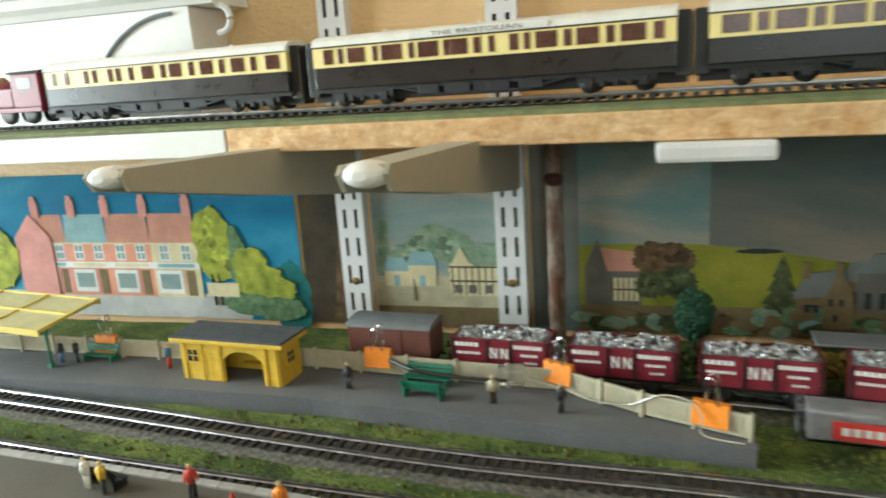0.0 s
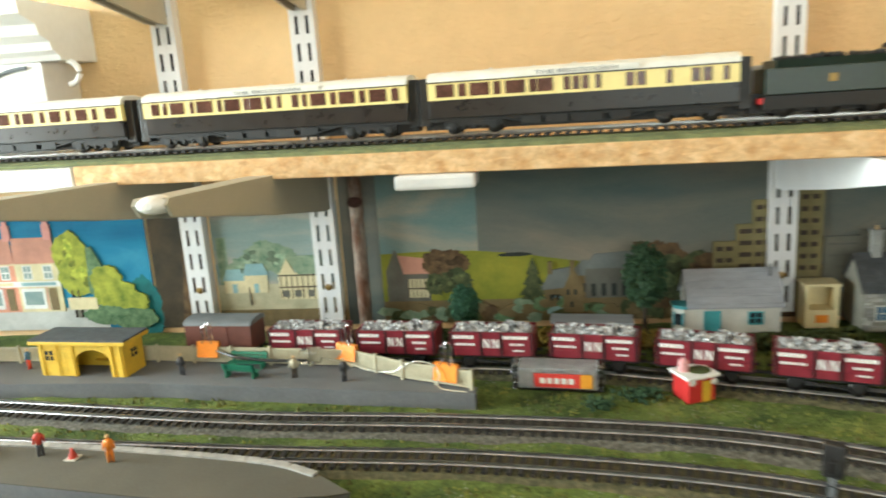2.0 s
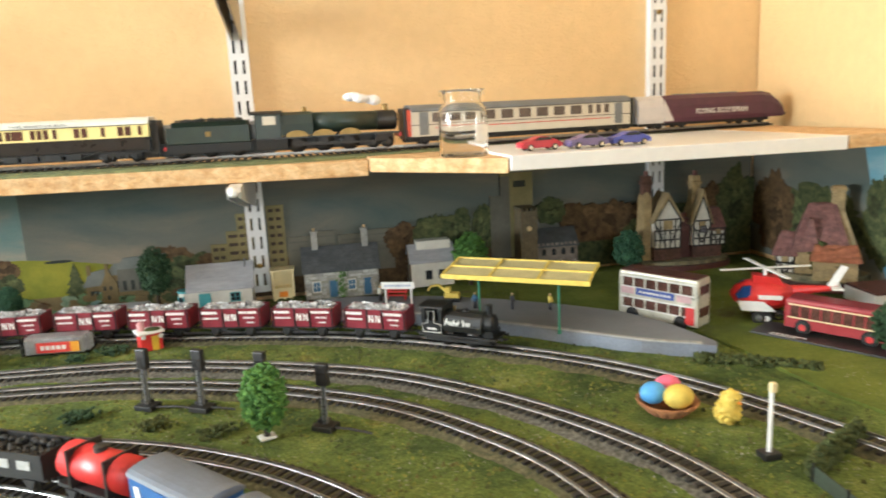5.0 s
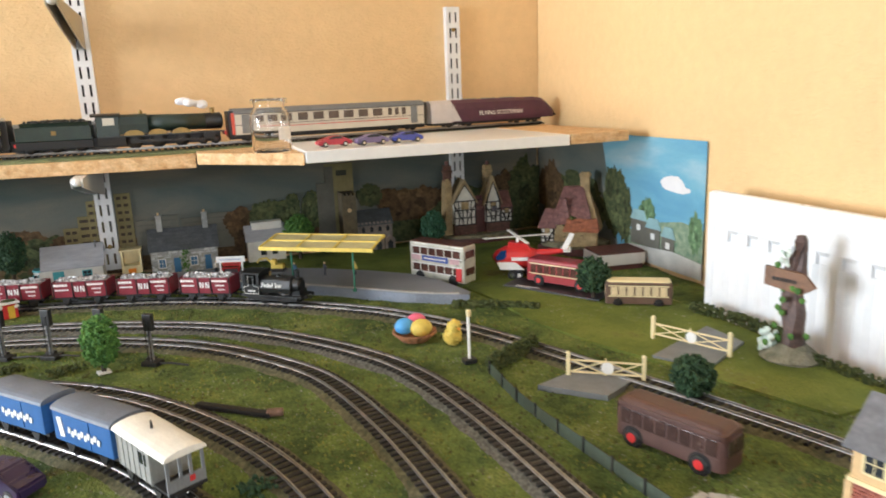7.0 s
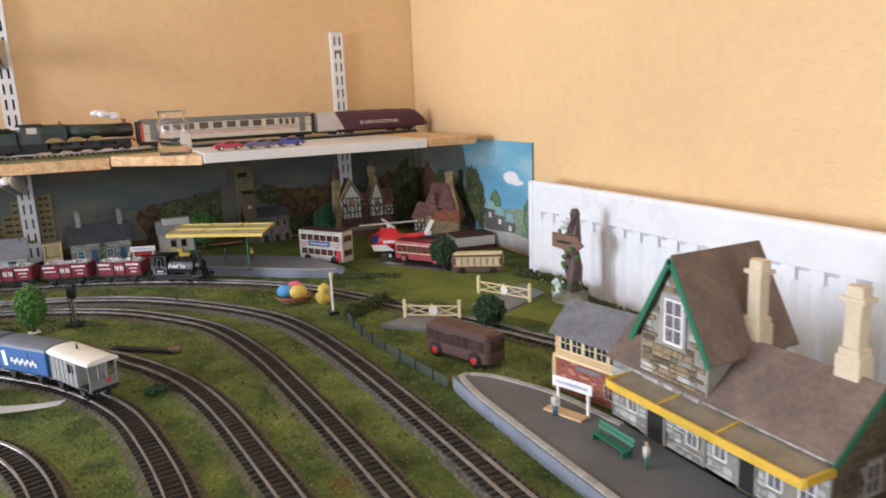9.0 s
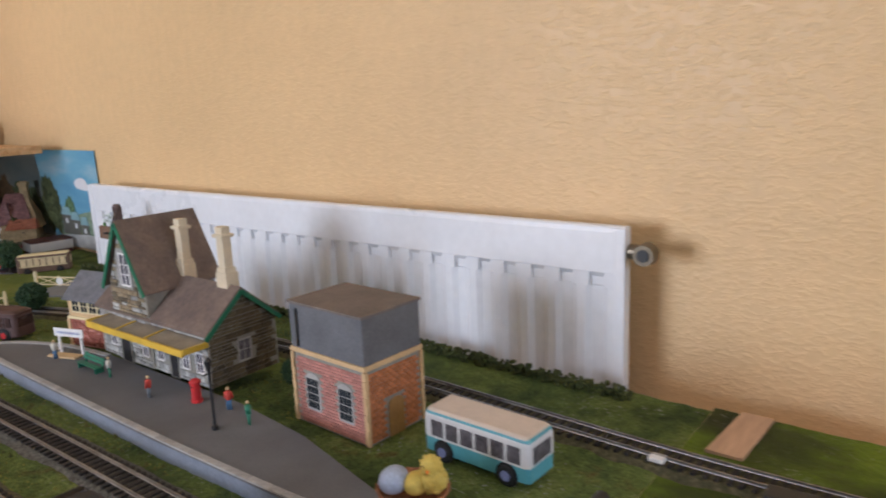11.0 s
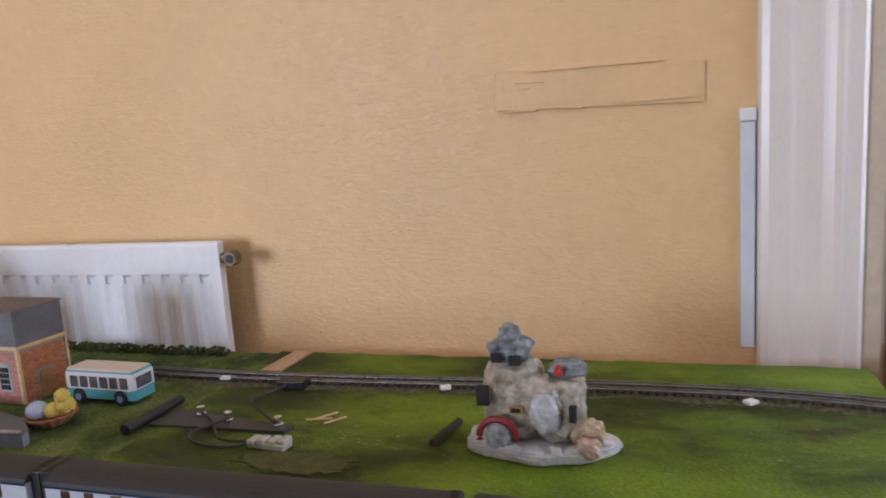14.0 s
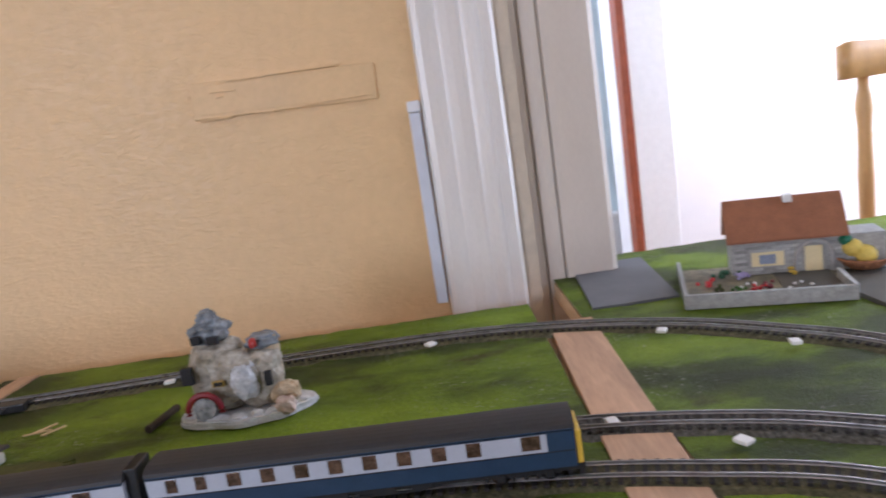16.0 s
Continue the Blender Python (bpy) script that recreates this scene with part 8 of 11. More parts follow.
pieces(wall, "stone", "f", M_STONE_GREY, SW, SD, 0.0, SH, 0.0085, 0.0048, 0.93, 11, SW, skip=holes)
rng = random.Random(21)
widths, heights = (0.0055, 0.0075, 0.0100, 0.0135), (0.0034, 0.0046, 0.0060)
gable_stone = {(m.name, wx, hz): mesh_of(box(B(), (0, 0, 0), (wx - 0.0009, 0.0016 * rng.uniform(0.8, 1.5), hz - 0.0008)), m, name="stone") for m in (M_STONE, M_STONE_GREY) for wx in widths for hz in heights}
z = 0.001
while z < GH + GR - 0.006:
    hz = rng.choice(heights)
    zc = z + hz / 2
    z += hz
    half = GW / 2 if zc < GH else GW / 2 * (1 - (zc - GH) / GR)
    a = -half + rng.uniform(0, 0.003)
    while a < half - 0.004:
        wx = rng.choice(widths)
        c = a + wx / 2
        a += wx
        if (abs(c) < 0.0125 + wx / 2 and 0.080 < zc < 0.128) or c + wx / 2 > half - 0.0005 or any(h0 < GX + c < h1 and z0 < zc < z1 for h0, h1, z0, z1 in holes):
            continue
        s = new("stone", gable_stone[M_STONE.name if zc > 0.05 and rng.random() < 0.72 else M_STONE_GREY.name, wx, hz])
        s.parent = gw
        s.matrix_local = pose(GX + c, -SD / 2 - 0.0024, zc, 0, rng.uniform(-4, 4), 0)
# end wall: dark stone print, with its shaded side held in the same colour
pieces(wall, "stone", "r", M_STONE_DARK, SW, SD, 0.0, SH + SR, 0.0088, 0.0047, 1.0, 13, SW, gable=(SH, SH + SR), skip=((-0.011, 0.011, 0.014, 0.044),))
# parapet band over the canopy
bm = B()
box(bm, (0.0, -SD / 2 - 0.0012, SH - 0.002), (SW, 0.0025, 0.004))
part("eaves_band", bm, M_STONE_GREY, g)
# canopy over the platform
bm = B()
prism(bm, [(-SD / 2 - 0.002, 0.0475), (-SD / 2 - 0.027, 0.0445), (-SD / 2 - 0.027, 0.0465), (-SD / 2 - 0.002, 0.0495)], -SW / 2 + 0.028, SW / 2 + 0.001, UP_X)
cn = part("canopy_roof", bm, pm("canopy_felt", (0.26, 0.22, 0.16), 0.85, var=0.18, scale=60, bump=0.2), g)
bm = B()
box(bm, (0.0145, -SD / 2 - 0.0282, 0.0448), (SW - 0.024, 0.0024, 0.0065), bevel=0.0004)
part("canopy_fascia", bm, M_YELLOW, cn, "yellow canopy fascia")
for x in (-SW / 2 + 0.0265, SW / 2 + 0.0025):
    bm = B()
    box(bm, (x, -SD / 2 - 0.0145, 0.0462), (0.0024, 0.027, 0.0055))
    part("canopy_end", bm, M_YELLOW, cn)
for u in (-0.02, 0.035):
    bm = B()
    box(bm, (u, -SD / 2 - 0.0145, 0.0486), (0.0018, 0.025, 0.001), rx=7)
    part("canopy_seam", bm, M_YELLOW, cn)


def tall_chimney(parent, x, y, z0, z1):
    bm = B()
    box(bm, (x, y, z0 + 0.012), (0.017, 0.015, 0.030), bevel=0.0008)
    box(bm, (x, y, z0 + 0.029), (0.0145, 0.013, 0.006), bevel=0.0008)
    box(bm, (x, y, (z0 + z1) / 2 + 0.008), (0.011, 0.010, z1 - z0 - 0.014), bevel=0.0008)
    box(bm, (x, y, z1 - 0.008), (0.016, 0.015, 0.0035), bevel=0.0008)
    c = part("chimney", bm, M_CREAM_STONE, parent, "tall cream chimney")
    for s in (-1, 1):
        bm = B()
        lathe(bm, [(0.0032, z1 - 0.0065), (0.0028, z1), (0.0033, z1 + 0.001), (0.002, z1 + 0.0012)], 10, (x + s * 0.0035, y, 0))
        part("chimney_pot", bm, M_CREAM_STONE, c)


tall_chimney(g, 0.004, 0.006, 0.078, 0.152)
tall_chimney(g, 0.082, 0.003, 0.078, 0.150)
# ---- signal box ----
g = block_house("signal_box", "model signal box with slate roof, cream windows and red brick base", 0.895, -0.384, 0.0, -78, 0.088, 0.054, 0.062, 0.024, M_BUFF, M_SLATE, category="model building", over=0.005)
bm = B()
span(bm, -0.0445, 0.0445, -0.0275, 0.0275, 0.0, 0.034)
base = part("brick_base", bm, M_BRICK_PINK, g)
pieces(base, "brick", "f", M_BRICK, 0.09, 0.0556, 0.002, 0.033, 0.0058, 0.0026, 0.9, 5, 0.088)
bm = B()
span(bm, -0.046, 0.046, -0.0285, 0.0285, 0.034, 0.037)
part("band", bm, M_CREAM, g)
for s in (-0.044, 0.044):
    bm = B()
    box(bm, (s, -0.0285, 0.017), (0.005, 0.0015, 0.034))
    part("quoin", bm, M_BUFF, base)
for u in (-0.030, -0.0155, 0.0, 0.0145, 0.030):
    opening(g, "f", u, 0.044, 0.0118, 0.014, M_CREAM, M_PANE, 0.054, 0.088, (1, 1))
for v in (-0.012, 0.012):
    opening(g, "l", v, 0.044, 0.014, 0.014, M_CREAM, M_PANE, 0.054, 0.088, (1, 1))
bm = B()
box(bm, (0.0, -0.0285, 0.030), (0.030, 0.001, 0.004))
part("name_plate", bm, M_GREY, g, "grey name plate")
opening(g, "f", 0.024, 0.010, 0.009, 0.013, M_EDGING, M_PANE, 0.0562, 0.088)

# white name board on two posts
def name_board(x, y, rz, L, label):
    n = thing("name_board", label, "name board", x, y, PH, rz)
    bm = B()
    box(bm, (0, 0, 0.026), (L, 0.0016, 0.0095), bevel=0.0003)
    part("board", bm, M_PRINT_WHITE, n)
    bm = B()
    for k in range(12):
        box(bm, (-L * 0.36 + k * L * 0.065, -0.001, 0.026), (L * 0.04, 0.0005, 0.0024))
    part("lettering", bm, pm("faint_blue_print", (0.35, 0.38, 0.55), bump=0), n, "faint lettering bars")
    for s in (-1, 1):
        bm = B()
        box(bm, (s * L * 0.38, 0.0012, 0.011), (0.0022, 0.0022, 0.022))
        part("post", bm, M_PRINT_WHITE, n)
    return n


name_board(0.822, -0.425, -72, 0.042, "white model station name board on posts")
name_board(0.528, 0.500, -20, 0.046, "white model station name board on posts")
bm = B()
box(bm, (0.815, -0.425, PH + 0.0012), (0.040, 0.012, 0.0022), rz=-72, bevel=0.0004)
solid("wooden_seat_plank", bm, M_BUFF, "small pale wooden barrow on the platform", "model barrow")

# ---- brick water tower ----
g = thing("water_tower", "red brick model water tower with a grey tank", "model building", 0.902, -0.797, 0.0, -3)
tx, ty, hb, ht = 0.066, 0.092, 0.066, 0.112
bm = B()
span(bm, -tx / 2, tx / 2, -ty / 2, ty / 2, 0, hb)
wl = part("brick_wall", bm, M_MORTAR, g)
wl_holes = ((-0.032, -0.010, 0.018, 0.050), (0.010, 0.032, 0.018, 0.050))
rngw = random.Random(2)
mb = mesh_of(box(B(), (0, 0, 0), (0.0058, 0.0012, 0.0024)), M_BRICK_PINK, name="brick")
mb2 = mesh_of(box(B(), (0, 0, 0), (0.0058, 0.0012, 0.0024)), M_BRICK_ORANGE, name="brick")
for r in range(21):
    z = 0.003 + r * 0.0029
    a = -ty / 2 + (0.003 if r % 2 else 0.006)
    while a < ty / 2 - 0.003:
        if not any(h0 < a < h1 and z0 < z < z1 for h0, h1, z0, z1 in wl_holes):
            b = new("brick", mb)
            b.parent = wl
            b.matrix_local = pose(-tx / 2, a, z, 0, 0, 90)
        a += 0.0064
    a = -tx / 2 + (0.003 if r % 2 else 0.006)
    while a < tx / 2 - 0.003:
        if not (abs(a) < 0.011 and z < 0.036):
            b = new("brick", mb2)
            b.parent = wl
            b.matrix_local = pose(a, -ty / 2, z)
        a += 0.0064
for u in (-0.021, 0.021):
    bm = B()
    pts = [(u - 0.0095, 0.015), (u + 0.0095, 0.015), (u + 0.0095, 0.043)] + [(u + 0.0095 * math.cos(math.pi * k / 8), 0.043 + 0.007 * math.sin(math.pi * k / 8)) for k in range(1, 8)] + [(u - 0.0095, 0.043)]
    prism(bm, pts, -tx / 2 - 0.0010, -tx / 2, UP_X)
    f = part("window", bm, M_EDGING, g)
    for i in range(3):
        for j in range(4):
            bm = B()
            box(bm, (-tx / 2 - 0.0012, u - 0.0053 + i * 0.0053, 0.0205 + j * 0.0070), (0.0006, 0.0044, 0.0060))
            part("pane", bm, M_PANE, f)
bm = B()
pts = [(-0.009, 0.0), (0.009, 0.0), (0.009, 0.028)] + [(0.009 * math.cos(math.pi * k / 8), 0.028 + 0.006 * math.sin(math.pi * k / 8)) for k in range(1, 8)] + [(-0.009, 0.028)]
prism(bm, pts, -ty / 2 - 0.0012, -ty / 2, UP_Y)
part("door", bm, pm("ochre_door", (0.34, 0.19, 0.06), bump=0.1), g, "ochre arched door")
bm = B()
span(bm, -tx / 2 - 0.002, tx / 2 + 0.002, -ty / 2 - 0.002, ty / 2 + 0.002, hb, hb + 0.004, bevel=0.0005)
part("string_course", bm, M_BUFF, g, "buff stone band")
for sx in (-1, 1):
    for sy in (-1, 1):
        bm = B()
        for kq in range(9):
            box(bm, (sx * tx / 2, sy * ty / 2, 0.004 + kq * 0.0072), (0.0042 if kq % 2 else 0.0032, 0.0032 if kq % 2 else 0.0042, 0.0068))
        part("quoins", bm, M_BUFF, g)
bm = B()
span(bm, -tx / 2 - 0.0005, tx / 2 + 0.0005, -ty / 2 - 0.0005, ty / 2 + 0.0005, hb + 0.004, ht - 0.002, bevel=0.0006)
tank = part("tank", bm, pm("tank_grey", (0.13, 0.135, 0.145), 0.6, var=0.2, scale=30, bump=0.15), g, "plain dark grey water tank")
bm = B()
cyl(bm, (-tx / 2 - 0.0016, ty / 2 - 0.010, hb + 0.006), (-tx / 2 - 0.0016, ty / 2 - 0.010, ht - 0.006), 0.0012, seg=8)
part("level_gauge", bm, M_BLACK, tank)
bm = B()
span(bm, -tx / 2 - 0.002, tx / 2 + 0.002, -ty / 2 - 0.002, ty / 2 + 0.002, ht - 0.002, ht + 0.0005, bevel=0.0005)
part("tank_lid", bm, pm("tank_lid_brown", (0.17, 0.14, 0.12), 0.8, var=0.2, scale=40, bump=0.2), g)


# pillar box and lamp post on the station platform
g = thing("pillar_box", "tiny red model pillar box on the station platform", "model post box", 0.825, -0.663, PH)
bm = B()
lathe(bm, [(0.0052, 0), (0.0052, 0.0025), (0.0044, 0.003), (0.0044, 0.0185)], 18)
part("body", bm, M_RED, g, smooth=False)
bm = B()
lathe(bm, [(0.0054, 0.0185), (0.0054, 0.020), (0.0036, 0.022), (0.001, 0.0226)], 18)
part("cap", bm, M_RED, g)
bm = B()
box(bm, (-0.0042, 0, 0.0155), (0.0008, 0.004, 0.0008))
part("slot", bm, M_DARK, g)
g = thing("platform_lamp", "black model lamp post at the platform end", "model lamp", 0.800, -0.727, PH)
bm = B()
lathe(bm, [(0.0028, 0), (0.0028, 0.003), (0.0014, 0.004), (0.0012, 0.052), (0.0016, 0.053)], 12)
part("post", bm, M_BLACK, g)
bm = B()
cyl(bm, (-0.006, 0, 0.050), (0.006, 0, 0.050), 0.0006, seg=6)
part("ladder_bar", bm, M_BLACK, g)
bm = B()
lathe(bm, [(0.0016, 0.053), (0.0028, 0.060), (0.0030, 0.061), (0.0010, 0.064)], 12)
part("lantern", bm, M_BLACK, g)


# ---- road vehicles ----
def road_wheel(parent, x, y, r, mat):
    bm = B()
    lathe(bm, [(r * 0.3, -0.0022), (r * 0.9, -0.002), (r, -0.0012), (r, 0.0012), (r * 0.9, 0.002), (r * 0.3, 0.0022)], 16)
    bmesh.ops.rotate(bm, matrix=Euler((radians(90), 0, 0)).to_matrix(), verts=bm.verts)
    bmesh.ops.translate(bm, vec=(x, y, r), verts=bm.verts)
    w = part("wheel", bm, M_BLACK, parent)
    bm = B()
    for s in (-1, 1):
        cyl(bm, (x, y + s * 0.0021, r), (x, y + s * 0.0026, r), r * 0.55, seg=12)
    part("hub", bm, mat, w)


def round_body(bm, L, W, z0, z1, r, seg=5):
    """A coachbuilt shell: rounded shoulders along the roof, ends drawn in to round corners."""
    def half_ring(inset, drop):
        w, t = W / 2 - inset, z1 - drop
        rr = min(r, w * 0.9)
        ring = [(-w, z0)] + [(-w + rr - rr * math.cos(math.pi / 2 * k / seg), t - rr + rr * math.sin(math.pi / 2 * k / seg)) for k in range(seg + 1)]
        return ring + [(-y, z) for y, z in ring[::-1]]
    stations = [(-L / 2 + r * (1 - math.cos(math.pi / 2 * k / seg)), r * (1 - math.sin(math.pi / 2 * k / seg))) for k in range(seg + 1)]
    stations += [(-x, q) for x, q in stations[::-1]]
    prev = None
    for n, (x, q) in enumerate(stations):
        row = [bm.verts.new((x, y, z)) for y, z in half_ring(q * 0.55, q * 0.9)]
        if prev:
            for i in range(len(row)):
                j = (i + 1) % len(row)
                bm.faces.new((prev[i], prev[j], row[j], row[i]))
        else:
            bm.faces.new(row[::-1])
        prev = row
    bm.faces.new(prev)
    bmesh.ops.recalc_face_normals(bm, faces=bm.faces[:])
    return bm


def bus(name, label, x, y, rz, L, W, H, decks, low, band, roof, wheel_m, r=0.006, z=0.0, advert=None, window=M_PANE, rounded=0.003, upper=None, nwin=None):
    b = thing(name, label, "model bus", x, y, z, rz)
    z0 = r * 0.7
    bm = B()
    round_body(bm, L, W, z0, H, max(0.0035, rounded))
    body = part("body", bm, low, b, smooth=False)
    dh = (H * 0.93 - z0) / decks
    if upper:
        bm = B()
        round_body(bm, L + 0.0008, W + 0.0008, z0 + dh * (decks - 1) + dh * 0.38, H * 0.965, max(0.0035, rounded))
        part("upper_body", bm, upper, b)
    for d in range(decks):
        za = z0 + dh * d + dh * 0.42
        zb = z0 + dh * (d + 1) - dh * 0.16
        n = nwin or max(4, int(L / 0.012))
        for s in (-1, 1):
            bm = B()
            span(bm, -L / 2 + 0.004, L / 2 - 0.004, s * W / 2, s * (W / 2 + 0.0003), zb + 0.0004, zb + 0.0018)
            span(bm, -L / 2 + 0.004, L / 2 - 0.004, s * W / 2, s * (W / 2 + 0.0003), za - 0.0018, za - 0.0004)
            part("band", bm, band, b)
            for k in range(n):
                c = -L / 2 + 0.006 + (L - 0.012) * (k + 0.5) / n
                bm = B()
                box(bm, (c, s * (W / 2 + 0.0002), (za + zb) / 2), ((L - 0.012) / n * 0.82, 0.0008, zb - za), bevel=0.0002)
                part("window", bm, window, b)
        for s in (-1, 1):
            bm = B()
            box(bm, (s * (L / 2 + 0.0001), 0, (za + zb) / 2), (0.0008, W * 0.72, zb - za), bevel=0.0002)
            part("end_window", bm, window, b)
    bm = B()
    round_body(bm, L - 0.002, W - 0.0012, H * 0.93, H + 0.0008, max(0.0035, rounded * 0.8))
    part("roof", bm, roof, b)
    for s in (-1, 1):
        for x_ in (-L * 0.31, L * 0.30):
            bm = B()
            cyl(bm, (x_, s * (W / 2 - 0.001), r), (x_, s * (W / 2 + 0.0004), r), r * 1.28, seg=20)
            part("wheel_arch", bm, M_DARK, b)
    if advert:
        for s in (-1, 1):
            bm = B()
            za = z0 + dh * 1.05
            span(bm, -L * 0.26, L * 0.22, s * (W / 2 + 0.0003), s * (W / 2 + 0.0011), za, za + dh * 0.33)
            ad = part("advert", bm, advert, b, "blue advert panel")
            bm = B()
            for k in range(9):
                box(bm, (-L * 0.2 + k * L * 0.045, s * (W / 2 + 0.0013), za + dh * 0.16), (L * 0.03, 0.0006, dh * 0.1))
            part("advert_bars", bm, M_PRINT_WHITE, ad)
            for q0, q1 in ((-0.46, -0.29), (0.25, 0.42)):
                bm = B()
                span(bm, L * q0, L * q1, s * (W / 2 + 0.0003), s * (W / 2 + 0.0010), za, za + dh * 0.30)
                part("side_panel", bm, pm("advert_pink", (0.62, 0.40, 0.42), bump=0) if "advert_pink" not in bpy.data.materials else bpy.data.materials["advert_pink"], b, "faded pink and white panel")
            bm = B()
            span(bm, L * 0.36, L * 0.46, s * (W / 2 + 0.0002), s * (W / 2 + 0.0009), z0 + 0.002, z0 + dh * 0.86)
            part("platform_door", bm, M_RED, b, "red open platform at the rear")
    for x_ in (-L * 0.31, L * 0.30):
        for s in (-1, 1):
            road_wheel(b, x_, s * (W / 2 + 0.0002), r, wheel_m)
    return b


M_SILVER_BUS = pm("gilt_silver_bus", (0.58, 0.56, 0.47), 0.3, 0.35, var=0.15, bump=0.05)
bus("double_decker_bus", "silver-gilt model double-decker bus with a blue advert", 0.836, 0.356, -58, 0.106, 0.031, 0.062, 2, M_SILVER_BUS, M_PRINT_WHITE, pm("bus_roof_brown", (0.10, 0.035, 0.03), 0.4, var=0.1, bump=0.03), M_BLACK, 0.0068, window=M_COACH_WINDOW, nwin=6, advert=pm("advert_blue", (0.06, 0.10, 0.36), bump=0))
bus("single_decker_bus", "dark red model bus with cream bands on a black plaque", 0.980, 0.230, -58, 0.110, 0.030, 0.038, 1, pm("bus_red", (0.30, 0.025, 0.03), 0.35, var=0.1, bump=0.03), M_CREAM, M_MAROON, M_RED, 0.0068, z=0.0042, window=M_COACH_WINDOW)
bm = B()
box(bm, (0.964, 0.225, 0.002), (0.155, 0.050, 0.004), rz=-58, bevel=0.001)
pl = solid("display_plaque", bm, M_BLACK, "black plaque under the red bus with white lettering", "plaque")
bm = B()
for r_, n_ in ((0, 8), (1, 6)):
    for kq in range(n_):
        bx, by = -0.055 + kq * 0.0048, -0.016 - r_ * 0.005
        ca, sa = math.cos(radians(-58)), math.sin(radians(-58))
        box(bm, (0.964 + bx * ca - by * sa, 0.225 + bx * sa + by * ca, 0.0042), (0.0036, 0.0016, 0.0003), rz=-58)
part("lettering", bm, M_PRINT_WHITE, pl, "white lettering bars")
bus("model_tram", "cream and brown model tram car near the hedge", 1.028, 0.118, -32, 0.086, 0.026, 0.034, 1, pm("tram_brown", (0.12, 0.07, 0.045), bump=0.05), M_CREAM, M_CREAM, M_BLACK, 0.005, window=pm("tram_cream", (0.62, 0.50, 0.30), bump=0.05))
bus("brown_bus", "dark brown streamlined model bus with red wheels", 0.822, -0.222, -70, 0.098, 0.032, 0.038, 1, M_BROWN_BUS, M_BROWN_BUS, M_BROWN_BUS, M_RED, 0.0075, rounded=0.010, window=pm("brown_bus_pane", (0.06, 0.035, 0.03), 0.25, var=0.3, bump=0))
bus("minibus", "turquoise and cream model bus beside the water tower", 0.900, -0.936, -92, 0.098, 0.034, 0.040, 1, pm("bus_turquoise", (0.10, 0.34, 0.40), 0.4, var=0.1, bump=0.04), M_PRINT_WHITE, pm("minibus_roof", (0.62, 0.52, 0.42), 0.5, var=0.06, bump=0.05), pm("lilac_hub", (0.22, 0.25, 0.45), bump=0), 0.0075, rounded=0.004, upper=pm("minibus_white", (0.66, 0.66, 0.66), 0.4, var=0.05, bump=0.03), nwin=6, window=pm("minibus_pane", (0.12, 0.11, 0.12), 0.2, var=0.4, bump=0))

# red helicopter
g = thing("toy_helicopter", "red and white toy helicopter with white rotor blades", "toy helicopter", 0.945, 0.318, 0.0, 150)
g.scale = (1.18, 1.18, 1.18)
for s_ in (-1, 1):
    bm = B()
    box(bm, (-0.006, s_ * 0.0158, 0.0285), (0.022, 0.0012, 0.0045), bevel=0.0004)
    part("white_flash", bm, M_PRINT_WHITE, g)
    bm = B()
    cyl(bm, (-0.004, s_ * 0.009, 0.0055), (-0.004, s_ * 0.0125, 0.0055), 0.0055, seg=16)
    w_ = part("landing_wheel", bm, M_BLACK, g)
    bm = B()
    cyl(bm, (-0.004, s_ * 0.0126, 0.0055), (-0.004, s_ * 0.0132, 0.0055), 0.0030, seg=12)
    part("hub_cap", bm, M_PRINT_WHITE, w_)
bm = B()
lathe(bm, [(0.002, -0.030), (0.010, -0.026), (0.015, -0.014), (0.0165, 0.0), (0.015, 0.014), (0.009, 0.026), (0.002, 0.031)], 16)
bmesh.ops.transform(bm, matrix=Matrix.Translation((0, 0, 0.028)) @ Euler((0, radians(90), 0)).to_matrix().to_4x4(), verts=bm.verts)
part("fuselage", bm, pm("heli_red", (0.62, 0.03, 0.03), 0.35, var=0.06, bump=0.02), g, smooth=True)
bm = B()
prism(bm, [(0.010, 0.036), (0.010, 0.049), (-0.014, 0.047), (-0.020, 0.038)], -0.008, 0.008, UP_Y)
part("engine_housing", bm, bpy.data.materials["heli_red"], g)
bm = B()
cyl(bm, (-0.022, 0, 0.032), (-0.068, 0, 0.037), 0.0062, 0.0022, seg=12)
part("tail_boom", bm, bpy.data.materials["heli_red"], g)
bm = B()
prism(bm, [(-0.064, 0.034), (-0.076, 0.058), (-0.070, 0.060), (-0.058, 0.038)], -0.0012, 0.0012, UP_Y)
box(bm, (-0.066, 0, 0.038), (0.010, 0.028, 0.0014), bevel=0.0004)
part("tail_fin", bm, M_PRINT_WHITE, g)
bm = B()
for s in (-1, 1):
    prism(bm, [(0.012, 0.028), (0.012, 0.040), (0.020, 0.038), (0.026, 0.030), (0.024, 0.026)], s * 0.0115, s * 0.0148, UP_Y)
part("window", bm, pm("heli_blue_glass", (0.02, 0.06, 0.20), 0.15, bump=0), g)
bm = B()
for s in (-1, 1):
    prism(bm, [(-0.012, 0.014), (0.020, 0.014), (0.024, 0.024), (0.0, 0.024)], s * 0.0145, s * 0.0160, UP_Y)
part("white_flash", bm, M_PRINT_WHITE, g)
for ex, ey in ((0.004, 0.013), (0.004, -0.013), (-0.016, 0.0)):
    road_wheel(g, ex, ey, 0.0065, M_CHROME)
bm = B()
cyl(bm, (-0.002, 0, 0.048), (-0.002, 0, 0.056), 0.0022, seg=10)
